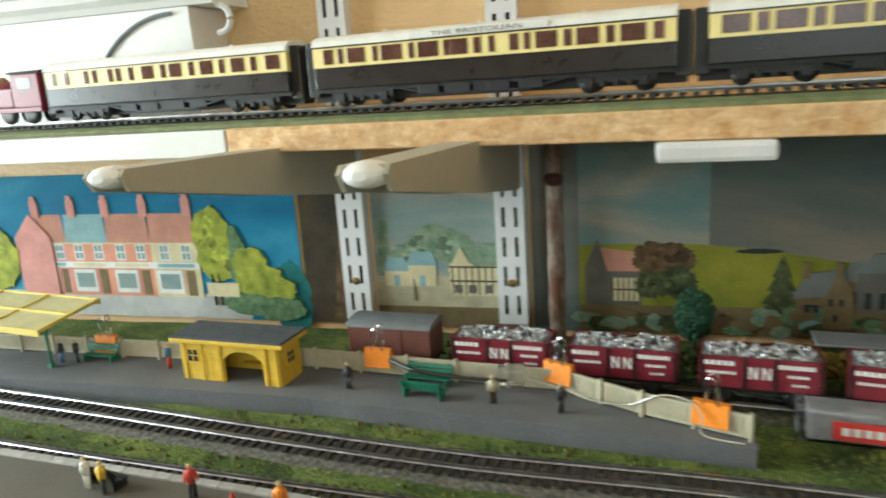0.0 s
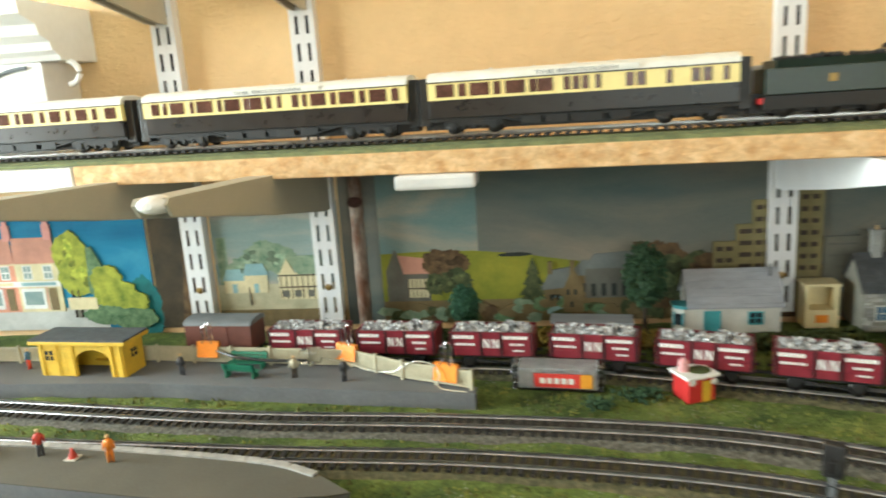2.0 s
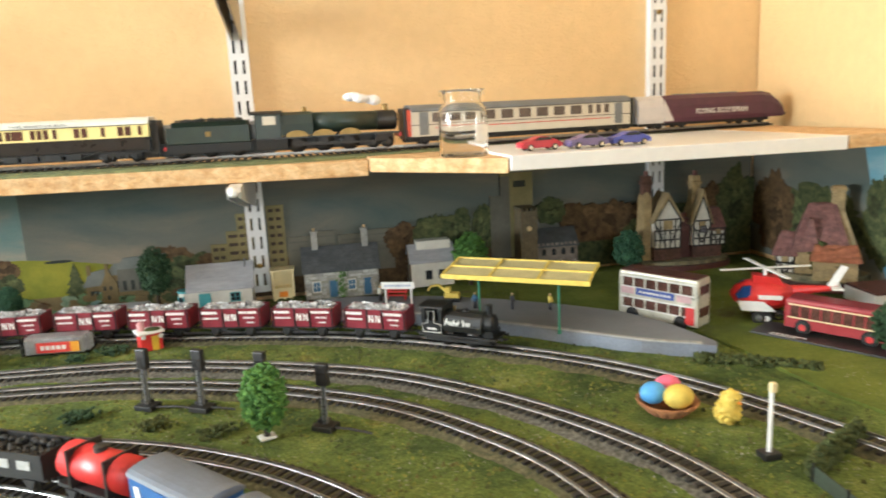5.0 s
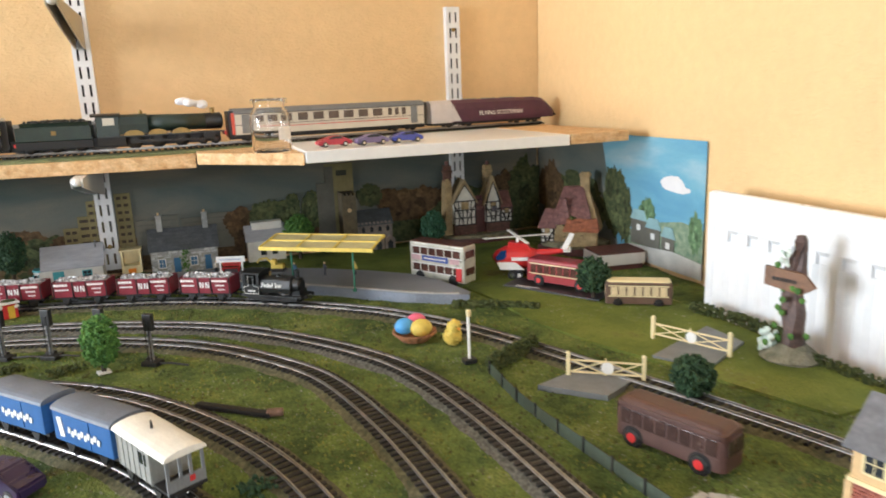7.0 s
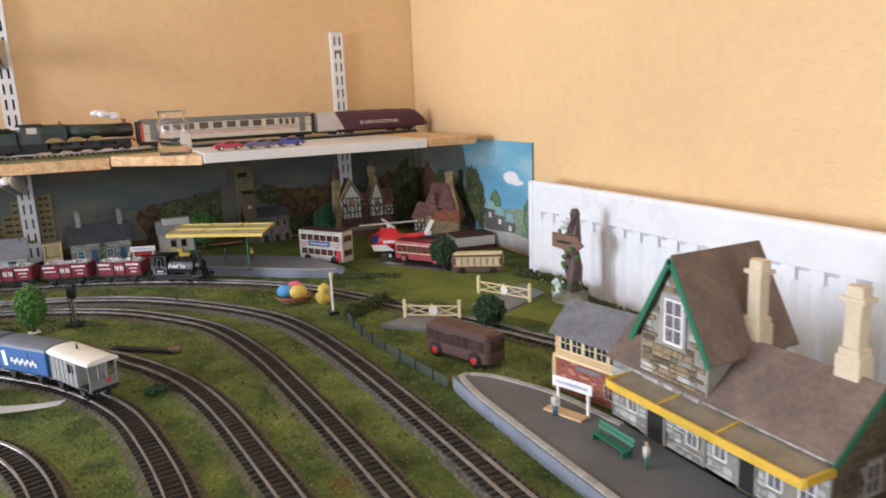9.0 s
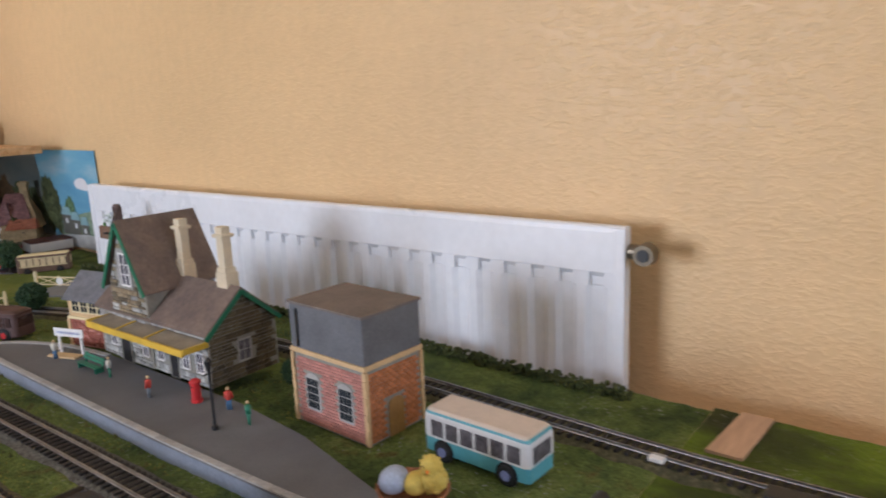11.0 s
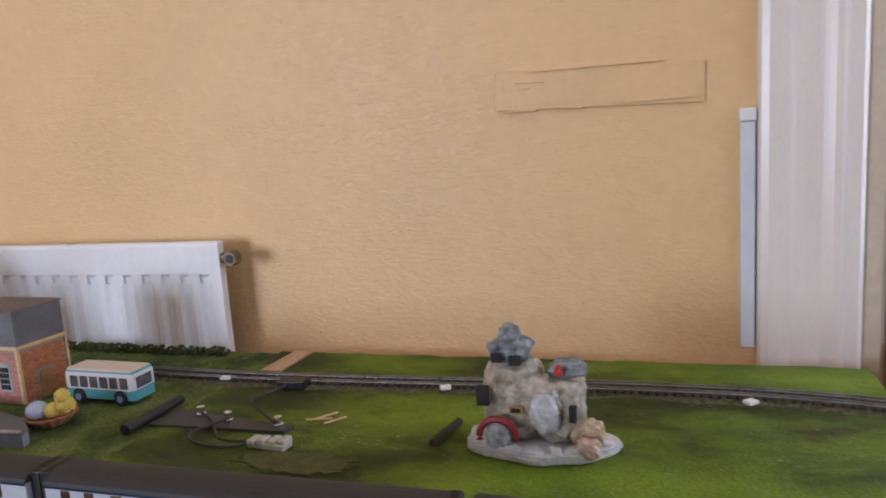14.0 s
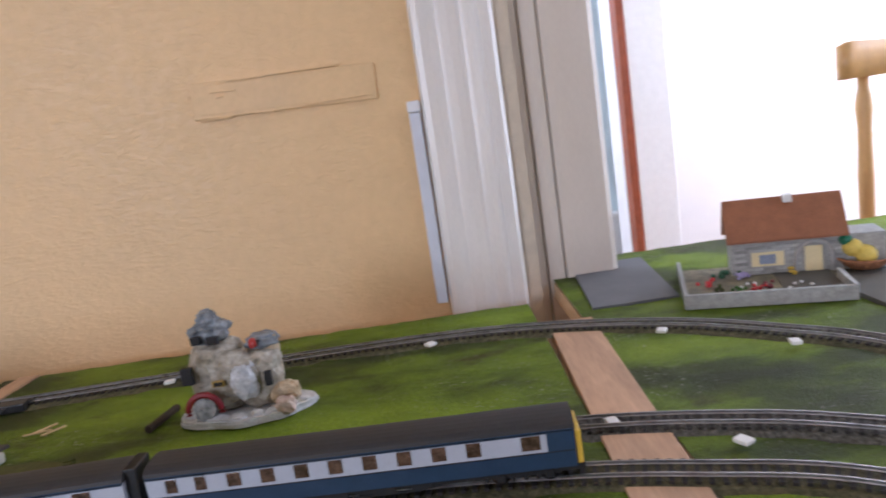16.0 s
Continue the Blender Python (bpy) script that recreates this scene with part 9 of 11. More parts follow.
part("rotor_mast", bm, M_PRINT_WHITE, g)
for a in (20, 110, 200, 290):
    bm = B()
    ca, sa = math.cos(radians(a)), math.sin(radians(a))
    box(bm, (-0.002 + 0.024 * ca, 0.024 * sa, 0.0555), (0.044, 0.0048, 0.0012), rz=a, bevel=0.0004)
    part("rotor_blade", bm, M_PRINT_WHITE, g)

# yellow digger on the curved platform
g = thing("model_digger", "small yellow model digger with a raised arm", "model digger", 0.600, 0.490, PH, -25)
bm = B()
span(bm, -0.010, 0.010, -0.006, 0.006, 0.005, 0.012, bevel=0.001)
span(bm, -0.010, -0.002, -0.005, 0.005, 0.012, 0.020, bevel=0.001)
part("body", bm, M_YELLOW_BRIGHT, g)
for s in (-1, 1):
    bm = B()
    box(bm, (0, s * 0.006, 0.0028), (0.024, 0.004, 0.0055), bevel=0.002)
    part("track", bm, M_BLACK, g)
bm = B()
tube(bm, [(-0.008, 0, 0.012), (-0.018, 0, 0.022), (-0.030, 0, 0.020), (-0.034, 0, 0.014)], 0.0018, 6)
part("arm", bm, M_YELLOW_BRIGHT, g)

# sports cars on the shelf
def toy_car(x, y, rz, mat, label):
    c = thing("toy_car", label, "toy car", x, y, 0.2192, rz, group="toy cars on the shelf")
    bm = B()
    prism(bm, [(-0.024, 0.003), (-0.0245, 0.0085), (-0.020, 0.0105), (-0.012, 0.0108), (-0.004, 0.0150), (0.008, 0.0150), (0.014, 0.0108), (0.023, 0.0090), (0.025, 0.0055), (0.0245, 0.003)], -0.0098, 0.0098, UP_Y)
    bmesh.ops.bevel(bm, geom=bm.edges[:], offset=0.0012, segments=2, affect="EDGES")
    part("body", bm, mat, c)
    bm = B()
    prism(bm, [(-0.0105, 0.0112), (-0.004, 0.0143), (0.0075, 0.0143), (0.0122, 0.0112)], -0.0100, 0.0100, UP_Y)
    part("window", bm, M_PANE, c)
    for x_ in (-0.0145, 0.0145):
        for s in (-1, 1):
            road_wheel(c, x_, s * 0.0085, 0.0038, M_CHROME)
    return c


toy_car(0.676, 0.343, 5, pm("car_red", (0.42, 0.03, 0.05), 0.3, var=0.08, bump=0.02), "small red toy sports car on the shelf")
toy_car(0.728, 0.336, 8, pm("car_purple", (0.16, 0.13, 0.26), 0.3, var=0.08, bump=0.02), "small purple-grey toy sports car on the shelf")
toy_car(0.782, 0.342, 4, pm("car_blue", (0.06, 0.08, 0.36), 0.3, var=0.08, bump=0.02), "small blue toy sports car on the shelf")

# glass jar
g = thing("glass_jar", "clear glass jar with a white label on the shelf", "glass jar", 0.592, 0.352, 0.2170)
bm = B()
prof = [(0.0005, 0.0), (0.0245, 0.0), (0.0265, 0.002), (0.0268, 0.045), (0.0255, 0.052), (0.0205, 0.059), (0.0205, 0.064), (0.0245, 0.0655), (0.0245, 0.0715), (0.0205, 0.0720), (0.0188, 0.064), (0.0190, 0.058), (0.0238, 0.051), (0.0252, 0.044), (0.0250, 0.004), (0.0005, 0.003)]
lathe(bm, prof, 40)
M_JAR = glass("thin_jar_glass", (0.97, 0.98, 0.98), 0.03)
M_JAR.node_tree.nodes["Principled BSDF"].inputs["IOR"].default_value = 1.09
M_JAR.node_tree.nodes["Principled BSDF"].inputs["Coat Weight"].default_value = 0.6
ob = part("jar", bm, M_JAR, g, smooth=True)
ob.visible_shadow = False
bm = B()
pts = [(0.0275 * math.cos(a), 0.0275 * math.sin(a)) for a in [radians(-75 + 7 * k) for k in range(8)]]
for (xa, ya), (xb, yb) in zip(pts, pts[1:]):
    vs = [bm.verts.new(v) for v in ((xa, ya, 0.017), (xb, yb, 0.017), (xb, yb, 0.034), (xa, ya, 0.034))]
    bm.faces.new(vs)
bmesh.ops.remove_doubles(bm, verts=bm.verts, dist=0.00001)
bmesh.ops.solidify(bm, geom=bm.faces[:], thickness=0.0003)
part("label", bm, M_PRINT_WHITE, g, "white paper label")


# ---- trees, hedges, grass ----
def leafy(bm, c, rx, rz, n, size, rng):
    for k in range(n):
        u, v = rng.uniform(0, 2 * math.pi), rng.uniform(-1, 1)
        q = math.sqrt(1 - v * v)
        f = rng.uniform(0.72, 1.05)
        p = Vector((c[0] + rx * q * math.cos(u) * f, c[1] + rx * q * math.sin(u) * f, c[2] + rz * v * f))
        s = size * rng.uniform(0.6, 1.3)
        bmesh.ops.create_icosphere(bm, subdivisions=1, radius=s, matrix=Matrix.Translation(p) @ Euler((rng.uniform(0, 6), rng.uniform(0, 6), 0)).to_matrix().to_4x4() @ Matrix.Diagonal((1, 0.8, 0.6, 1)))


def model_tree(x, y, h, r, mat, label, trunk=0.3, z=0.0, cone=False, base=None, n=620):
    rng = random.Random(int(abs(x) * 9973 + abs(y) * 631))
    t = thing("model_tree", label, "model tree", x, y, z)
    bm = B()
    cyl(bm, (0, 0, 0), (0.0006, 0, h * 0.75), r * 0.11 + 0.0008, 0.0006, seg=8)
    for k in range(5):
        a = rng.uniform(0, 6.28)
        z0 = h * (trunk + 0.08 * k)
        cyl(bm, (0, 0, z0), (r * 0.6 * math.cos(a), r * 0.6 * math.sin(a), z0 + h * 0.14), 0.0009, 0.0003, seg=5)
    part("trunk", bm, M_TRUNK, t)
    bm = B()
    hc = h * (1 - trunk)
    if cone:
        for k in range(9):
            f = k / 8
            leafy(bm, (0, 0, h * trunk + hc * (0.08 + 0.84 * f)), r * (1.0 - 0.75 * f) * (0.75 if k == 0 else 1), hc * 0.10, int(n / 9), r * 0.17, rng)
    else:
        leafy(bm, (0, 0, h * trunk + hc * 0.5), r, hc * 0.5, n, r * 0.115, rng)
        leafy(bm, (0, 0, h * trunk + hc * 0.45), r * 0.75, hc * 0.4, int(n * 0.25), r * 0.22, rng)
    tagged(part("crown", bm, mat, t), kind="stuff")
    if base:
        bm = B()
        box(bm, (0, 0, 0.0012), (0.014, 0.011, 0.0024), rz=20, bevel=0.0008)
        part("tree_base", bm, base, t)
    return t


model_tree(0.200, 0.618, 0.098, 0.0215, M_LEAF, "dark green model tree by the white cottage", 0.30)
model_tree(0.012, 0.612, 0.058, 0.0155, M_LEAF_TEAL, "small round dark model tree by the hedge", 0.22, z=0.002)
model_tree(0.655, 0.610, 0.082, 0.026, M_LEAF_BRIGHT, "bright green model tree behind the platform", 0.18)
model_tree(0.905, 0.590, 0.068, 0.024, M_LEAF_TEAL, "dark round model tree by the timbered house", 0.18)
model_tree(0.367, 0.172, 0.066, 0.0195, M_LEAF_BRIGHT, "bright green model tree on a small base between the tracks", 0.14, base=M_PRINT_WHITE)
model_tree(0.985, 0.160, 0.060, 0.023, M_LEAF, "round green model tree in front of the tram", 0.2)
model_tree(0.895, -0.152, 0.044, 0.020, M_LEAF, "small round green model tree by the level crossing", 0.15)
model_tree(0.918, -0.690, 0.030, 0.012, M_LEAF, "dark model shrub behind the station", 0.15)


def hedge(pts, w, h, mat, label, n=900, seed=1, z=0.0):
    rng = random.Random(seed)
    path = smooth_path(pts, 0.002)
    bm = B()
    for k in range(n):
        x, y, hd = path[rng.randrange(len(path))]
        a = rng.uniform(-w / 2, w / 2)
        s = rng.uniform(0.0014, 0.003)
        zz = rng.uniform(0, h) * (1 - 0.3 * abs(a) / w * 2)
        bmesh.ops.create_icosphere(bm, subdivisions=1, radius=s, matrix=pose(x - math.sin(hd) * a, y + math.cos(hd) * a, z + zz, rng.uniform(0, 360), rng.uniform(0, 360)) @ Matrix.Diagonal((1.2, 1, 0.7, 1)))
    return solid("hedge", bm, mat, label, "model hedge", kind="stuff")


hedge([(0.02, 0.597), (0.10, 0.592), (0.19, 0.585), (0.22, 0.580)], 0.022, 0.017, M_HEDGE_YELLOW, "yellow-brown flock hedge behind the track", 1400, 2)
hedge([(0.20, 0.583), (0.30, 0.575), (0.40, 0.590)], 0.024, 0.014, M_HEDGE, "green flock hedge before the cottages", 1100, 3)
hedge([(-0.20, 0.610), (-0.05, 0.605), (0.03, 0.602)], 0.025, 0.012, M_HEDGE, "low green flock hedge behind the wagons", 700, 4)
hedge([(0.752, -0.010), (0.79, 0.012), (0.828, 0.030)], 0.010, 0.020, M_HEDGE, "short green hedge by the white post", 500, 5)
hedge([(1.07, 0.06), (1.085, -0.02), (1.085, -0.10)], 0.014, 0.016, M_HEDGE, "dark green hedge along the wall", 500, 6)
hedge([(1.068, -0.13), (1.074, -0.35), (1.074, -0.60), (1.070, -0.85), (1.068, -0.98)], 0.014, 0.011, M_HEDGE, "dark green hedge roll below the radiator", 1700, 7)
hedge([(0.90, 0.160), (0.86, 0.19), (0.80, 0.225)], 0.016, 0.008, M_HEDGE, "low green hedge along the track", 400, 8)
# green plastic fencing along the outer curve
bm = B()
fpath = smooth_path([(0.752, -0.012), (0.748, -0.10), (0.756, -0.20), (0.766, -0.292)], 0.004)
ribbon(bm, fpath, [(0, -0.001), (0.0006, 0.011), (-0.0006, 0.0112), (-0.0006, -0.001)])
g = solid("lineside_fence", bm, pm("fence_green", (0.045, 0.06, 0.04), 0.7, var=0.25, bump=0.2), "dull green lineside fence along the curve", "model fence")
for kq in range(0, len(fpath), 9):
    bm = B()
    box(bm, (fpath[kq][0] - 0.001, fpath[kq][1], 0.0065), (0.0016, 0.0016, 0.014))
    part("post", bm, M_BLACK, g)
bm = B()
box(bm, (0.145, 0.612, 0.019), (0.085, 0.030, 0.0022), rz=-3, ry=1, bevel=0.0005)
solid("roof_slab", bm, M_ROOF_PALE, "loose grey roof slab resting on the hedge", "model roof")

# grass tufts over the baseboard
def tufts(name, n, x0, x1, y0, y1, mat, label, seed, smin=0.0006, smax=0.0019, keep=None):
    rng = random.Random(seed)
    vs, fs = [], []
    while len(fs) < n * 4:
        x, y = rng.uniform(x0, x1), rng.uniform(y0, y1)
        if keep and not keep(x, y):
            continue
        if noise.noise(Vector((x * 25, y * 25, seed))) < -0.12:
            continue
        s, a = rng.uniform(smin, smax), rng.uniform(0, 6.28)
        z = ground_z(x, y) - 0.0003
        i = len(vs)
        for k in range(4):
            b = a + k * math.pi / 2
            vs.append((x + s * math.cos(b), y + s * math.sin(b), z))
        vs.append((x + rng.uniform(-s, s) * 0.5, y + rng.uniform(-s, s) * 0.5, z + s * rng.uniform(0.8, 1.8)))
        fs += [(i, i + 1, i + 4), (i + 1, i + 2, i + 4), (i + 2, i + 3, i + 4), (i + 3, i, i + 4)]
    me = bpy.data.meshes.new(name)
    me.from_pydata(vs, [], fs)
    me.materials.append(mat)
    ob = new(name, me)
    return tagged(ob, label, "scatter grass", kind="stuff")


ALL_PATHS = [smooth_path(t, 0.012) for t in (T_S, T_B, T_C, T_D, T_E, T_F)]
CELLS = set()
for pth in ALL_PATHS:
    for x, y, hd in pth:
        for i in range(-2, 3):
            for j in range(-2, 3):
                CELLS.add((int(x / 0.009 + 1000) + i, int(y / 0.009 + 1000) + j))


def off_track(x, y):
    return (int(x / 0.009 + 1000), int(y / 0.009 + 1000)) not in CELLS


M_TUFT = pm("grass_tuft", (0.07, 0.085, 0.012), 0.95, var=0.5, scale=18, bump=0, col2=(0.24, 0.24, 0.045), mix=0.5)
M_TUFT_B = pm("grass_tuft_dark", (0.03, 0.05, 0.010), 0.95, var=0.5, scale=18, bump=0, col2=(0.13, 0.12, 0.03), mix=0.5)
tufts("grass", 26000, -0.75, 1.08, -0.75, 0.60, M_TUFT, "olive scatter grass tufts over the baseboard", 1, keep=off_track)
tufts("grass", 9000, -0.75, 1.08, -0.75, 0.60, M_TUFT_B, "dark scatter grass tufts over the baseboard", 2, 0.0010, 0.0028, keep=off_track)
tufts("ballast_grit", 9000, -0.75, 0.75, -0.6, 0.60, pm("grit_stone", (0.30, 0.29, 0.27), 0.9, var=0.3, scale=100, bump=0), "grey grit scattered beside the tracks", 3, 0.0004, 0.0010, keep=lambda x, y: not off_track(x, y) or noise.noise(Vector((x * 9, y * 9, 5))) > 0.35)
for x, y, r_, n_ in ((0.265, 0.225, 0.018, 90), (0.14, 0.445, 0.016, 80), (0.175, 0.462, 0.020, 100), (0.325, 0.195, 0.022, 110), (0.19, 0.27, 0.02, 90), (0.50, -0.14, 0.018, 70)):
    rngc = random.Random(int(x * 1000))
    bm = B()
    for k in range(n_):
        bmesh.ops.create_icosphere(bm, subdivisions=1, radius=rngc.uniform(0.001, 0.0026), matrix=Matrix.Translation((x + rngc.gauss(0, r_ * 0.4), y + rngc.gauss(0, r_ * 0.3), rngc.uniform(0, 0.006))))
    solid("foliage_clump", bm, M_LEAF if rngc.random() < 0.6 else M_HEDGE, "loose clump of green foliage flock", "foliage clump", kind="stuff")


# ---- colour light signals ----
def signal(x, y, rz, h=0.058):
    s = thing("colour_light_signal", "black model colour light signal on a grey post", "model signal", x, y, 0, rz, group="colour light signals")
    bm = B()
    box(bm, (0, 0, 0.002), (0.020, 0.016, 0.005), bevel=0.0008)
    box(bm, (0.004, -0.004, 0.005), (0.010, 0.008, 0.004), bevel=0.0006)
    part("base", bm, M_BLACK, s)
    bm = B()
    box(bm, (0, 0, h * 0.4), (0.0036, 0.0036, h * 0.75))
    part("post", bm, M_GREY, s)
    bm = B()
    box(bm, (0, -0.001, h * 0.86), (0.0115, 0.006, 0.020), bevel=0.0012)
    part("head", bm, M_BLACK, s)
    for k in range(3):
        bm = B()
        cyl(bm, (0, -0.0040, h * 0.86 - 0.006 + k * 0.006), (0, -0.0062, h * 0.86 - 0.006 + k * 0.006), 0.0022, seg=10)
        part("lens_hood", bm, M_BLACK, s)
    bm = B()
    for k in (-1, 1):
        cyl(bm, (k * 0.0026, 0.0035, 0.004), (k * 0.0026, 0.0035, h * 0.9), 0.0005, seg=5)
    for k in range(7):
        cyl(bm, (-0.0026, 0.0035, 0.008 + k * 0.007), (0.0026, 0.0035, 0.008 + k * 0.007), 0.0004, seg=5)
    part("ladder", bm, M_BLACK, s)
    return s


for x, y, rz in ((0.251, 0.272, 150), (0.304, 0.252, 150), (0.362, 0.226, 150), (0.417, 0.176, 145)):
    signal(x, y, rz)
bm = B()
for (xa, ya), (xb, yb) in (((0.255, 0.268), (0.304, 0.25)), ((0.304, 0.25), (0.335, 0.238)), ((0.417, 0.174), (0.455, 0.150))):
    tube(bm, [(xa, ya, 0.002), ((xa + xb) / 2, (ya + yb) / 2, 0.0035), (xb, yb, 0.002)], 0.0012, 6)
solid("signal_cable", bm, M_BLACK, "black cable lying between the signals", "cable")

# red hut with a snowy roof
g = thing("red_hut", "tiny red toy hut with a mossy white roof", "toy hut", 0.2175, 0.462, 0, 24)
bm = B()
span(bm, -0.0125, 0.0125, -0.010, 0.012, 0, 0.021, bevel=0.0008)
part("wall", bm, M_RED, g)
bm = B()
span(bm, -0.0155, 0.0155, -0.013, 0.014, 0.021, 0.0235, bevel=0.0008)
part("roof", bm, M_PRINT_WHITE, g)
bm = B()
ball(bm, (0.004, 0, 0.0235), 0.010, 2, (1, 0.9, 0.2))
part("moss", bm, M_HEDGE, g)
bm = B()
span(bm, 0.000, 0.008, -0.0106, -0.0098, 0, 0.018)
part("door", bm, M_YELLOW, g, "ochre door")
bm = B()
cyl(bm, (-0.008, 0.004, 0.0235), (-0.008, 0.004, 0.032), 0.0042, seg=12)
cyl(bm, (-0.008, 0.004, 0.032), (-0.008, 0.004, 0.035), 0.0042, 0.001, seg=12)
part("chimney", bm, pm("pink_chimney", (0.60, 0.30, 0.30), bump=0.1), g)
bm = B()
for x_, z_ in ((-0.009, 0.018), (0.011, 0.0165)):
    ball(bm, (x_, -0.0102, z_), 0.0035, 1, (1, 0.3, 0.9))
part("snow_patch", bm, M_PRINT_WHITE, g)

# clear plastic box with a red label
g = thing("plastic_film_box", "clear plastic box with a red and yellow paper label", "plastic box", 0.107, 0.487, 0, -7)
bm = B()
span(bm, -0.040, 0.040, -0.012, 0.012, 0.0, 0.0225, bevel=0.002)
part("box", bm, M_CLEAR, g)
bm = B()
span(bm, -0.020, 0.020, -0.0134, -0.0126, 0.004, 0.0165)
lb = part("red_label", bm, pm("label_red", (0.62, 0.05, 0.04), 0.5, var=0.06, bump=0), g)
bm = B()
span(bm, 0.020, 0.030, -0.0134, -0.0126, 0.004, 0.0165)
part("yellow_label", bm, pm("label_yellow", (0.75, 0.33, 0.03), 0.5, var=0.06, bump=0), g)
bm = B()
for k in range(5):
    box(bm, (-0.0125 + k * 0.0062, -0.0138, 0.0102), (0.0044, 0.0006, 0.0050))
part("label_bars", bm, M_PRINT_WHITE, lb)
bm = B()
span(bm, -0.034, 0.034, -0.0105, 0.0105, 0.0015, 0.0200, bevel=0.001)
part("contents", bm, pm("tissue_paper", (0.50, 0.50, 0.50), 0.8, var=0.2, scale=90, bump=0.3), g, "pale crumpled paper inside")

# basket of painted eggs, chick, white post
def basket(x, y, z, r, eggs, label):
    b = thing("egg_basket", label, "egg basket", x, y, z)
    bm = B()
    lathe(bm, [(r * 0.62, 0.0), (r * 0.95, r * 0.34), (r * 1.02, r * 0.42), (r * 0.94, r * 0.45), (r * 0.85, r * 0.34), (r * 0.5, 0.003)], 30)
    part("bowl", bm, M_WICKER, b, smooth=True)
    for k in range(5):
        bm = B()
        pts = [((r * (0.66 + 0.085 * k)) * math.cos(t * 0.209), (r * (0.66 + 0.085 * k)) * math.sin(t * 0.209), r * 0.085 * k + 0.0022 + 0.0006 * (-1) ** t) for t in range(31)]
        tube(bm, pts, 0.0011, 5)
        part("weave", bm, M_WICKER, b)
    for ex, ey, ez, er, em in eggs:
        bm = B()
        ball(bm, (ex, ey, ez), er, 3, (1.15, 0.95, 0.95))
        part("egg", bm, em, b, smooth=True)
    return b


basket(0.712, 0.120, 0.0, 0.026, ((-0.011, 0.005, 0.017, 0.0105, M_EGG_BLUE), (0.006, 0.011, 0.019, 0.0105, M_PINK), (0.006, -0.008, 0.0165, 0.0115, M_YELLOW_BRIGHT)), "small wicker basket holding blue, pink and yellow eggs")
basket(1.012, -2.178, 0.006, 0.030, ((-0.010, 0.004, 0.018, 0.0125, M_YELLOW_BRIGHT), (0.012, 0.0, 0.018, 0.012, M_EGG_BLUE), (0.0, 0.014, 0.026, 0.012, M_YELLOW_BRIGHT), (0.004, 0.020, 0.036, 0.008, M_TRIM_GREEN)), "wicker basket of coloured eggs beside the toy farmhouse")
basket(0.826, -0.922, 0.0, 0.026, ((-0.006, 0.012, 0.016, 0.0105, pm("pale_blue_egg", (0.45, 0.52, 0.66), 0.5, bump=0.05)), (0.002, -0.002, 0.014, 0.009, M_YELLOW_BRIGHT)), "wicker basket with a pale egg and a toy chick")


def chick(x, y, z, rz, label, k=1.0):
    c = thing("toy_chick", label, "toy chick", x, y, z, rz)
    rng = random.Random(8)
    bm = B()
    ball(bm, (0, 0, 0.010 * k), 0.0105 * k, 3, (1, 0.9, 1))
    ball(bm, (0, -0.003 * k, 0.0225 * k), 0.0078 * k, 3)
    for kq in range(160):
        v = Vector((rng.gauss(0, 1), rng.gauss(0, 1), rng.gauss(0, 1))).normalized()
        p0 = Vector((0, 0, 0.010)) + v * 0.0105 if kq % 3 else Vector((0, -0.003, 0.0225)) + v * 0.0078
        ball(bm, p0 * k, 0.0015 * k, 1)
    part("body", bm, M_YELLOW_BRIGHT, c)
    bm = B()
    cyl(bm, (0, -0.010 * k, 0.0215 * k), (0, -0.0135 * k, 0.0208 * k), 0.0018 * k, 0.0002, seg=8)
    part("beak", bm, M_ORANGE, c)
    for s in (-1, 1):
        bm = B()
        ball(bm, (s * 0.0036 * k, -0.0098 * k, 0.0245 * k), 0.0010 * k, 1)
        part("eye", bm, M_BLACK, c)
    return c


chick(0.748, 0.086, 0.0, 20, "fluffy yellow toy chick beside the egg basket")
chick(0.834, -0.934, 0.008, -70, "fluffy yellow toy chick sitting in the basket", 0.95)
g = thing("white_post", "white model signal post on a black foot", "model signal", 0.744, 0.026, 0)
bm = B()
box(bm, (0, 0, 0.002), (0.014, 0.012, 0.005), bevel=0.0008)
part("foot", bm, M_BLACK, g)
bm = B()
cyl(bm, (0, 0, 0.004), (0, 0, 0.056), 0.0017, seg=10)
part("post", bm, M_PRINT_WHITE, g)
bm = B()
box(bm, (0, -0.0012, 0.0565), (0.0045, 0.0045, 0.0075), bevel=0.0008)
part("lamp_head", bm, M_CREAM, g)

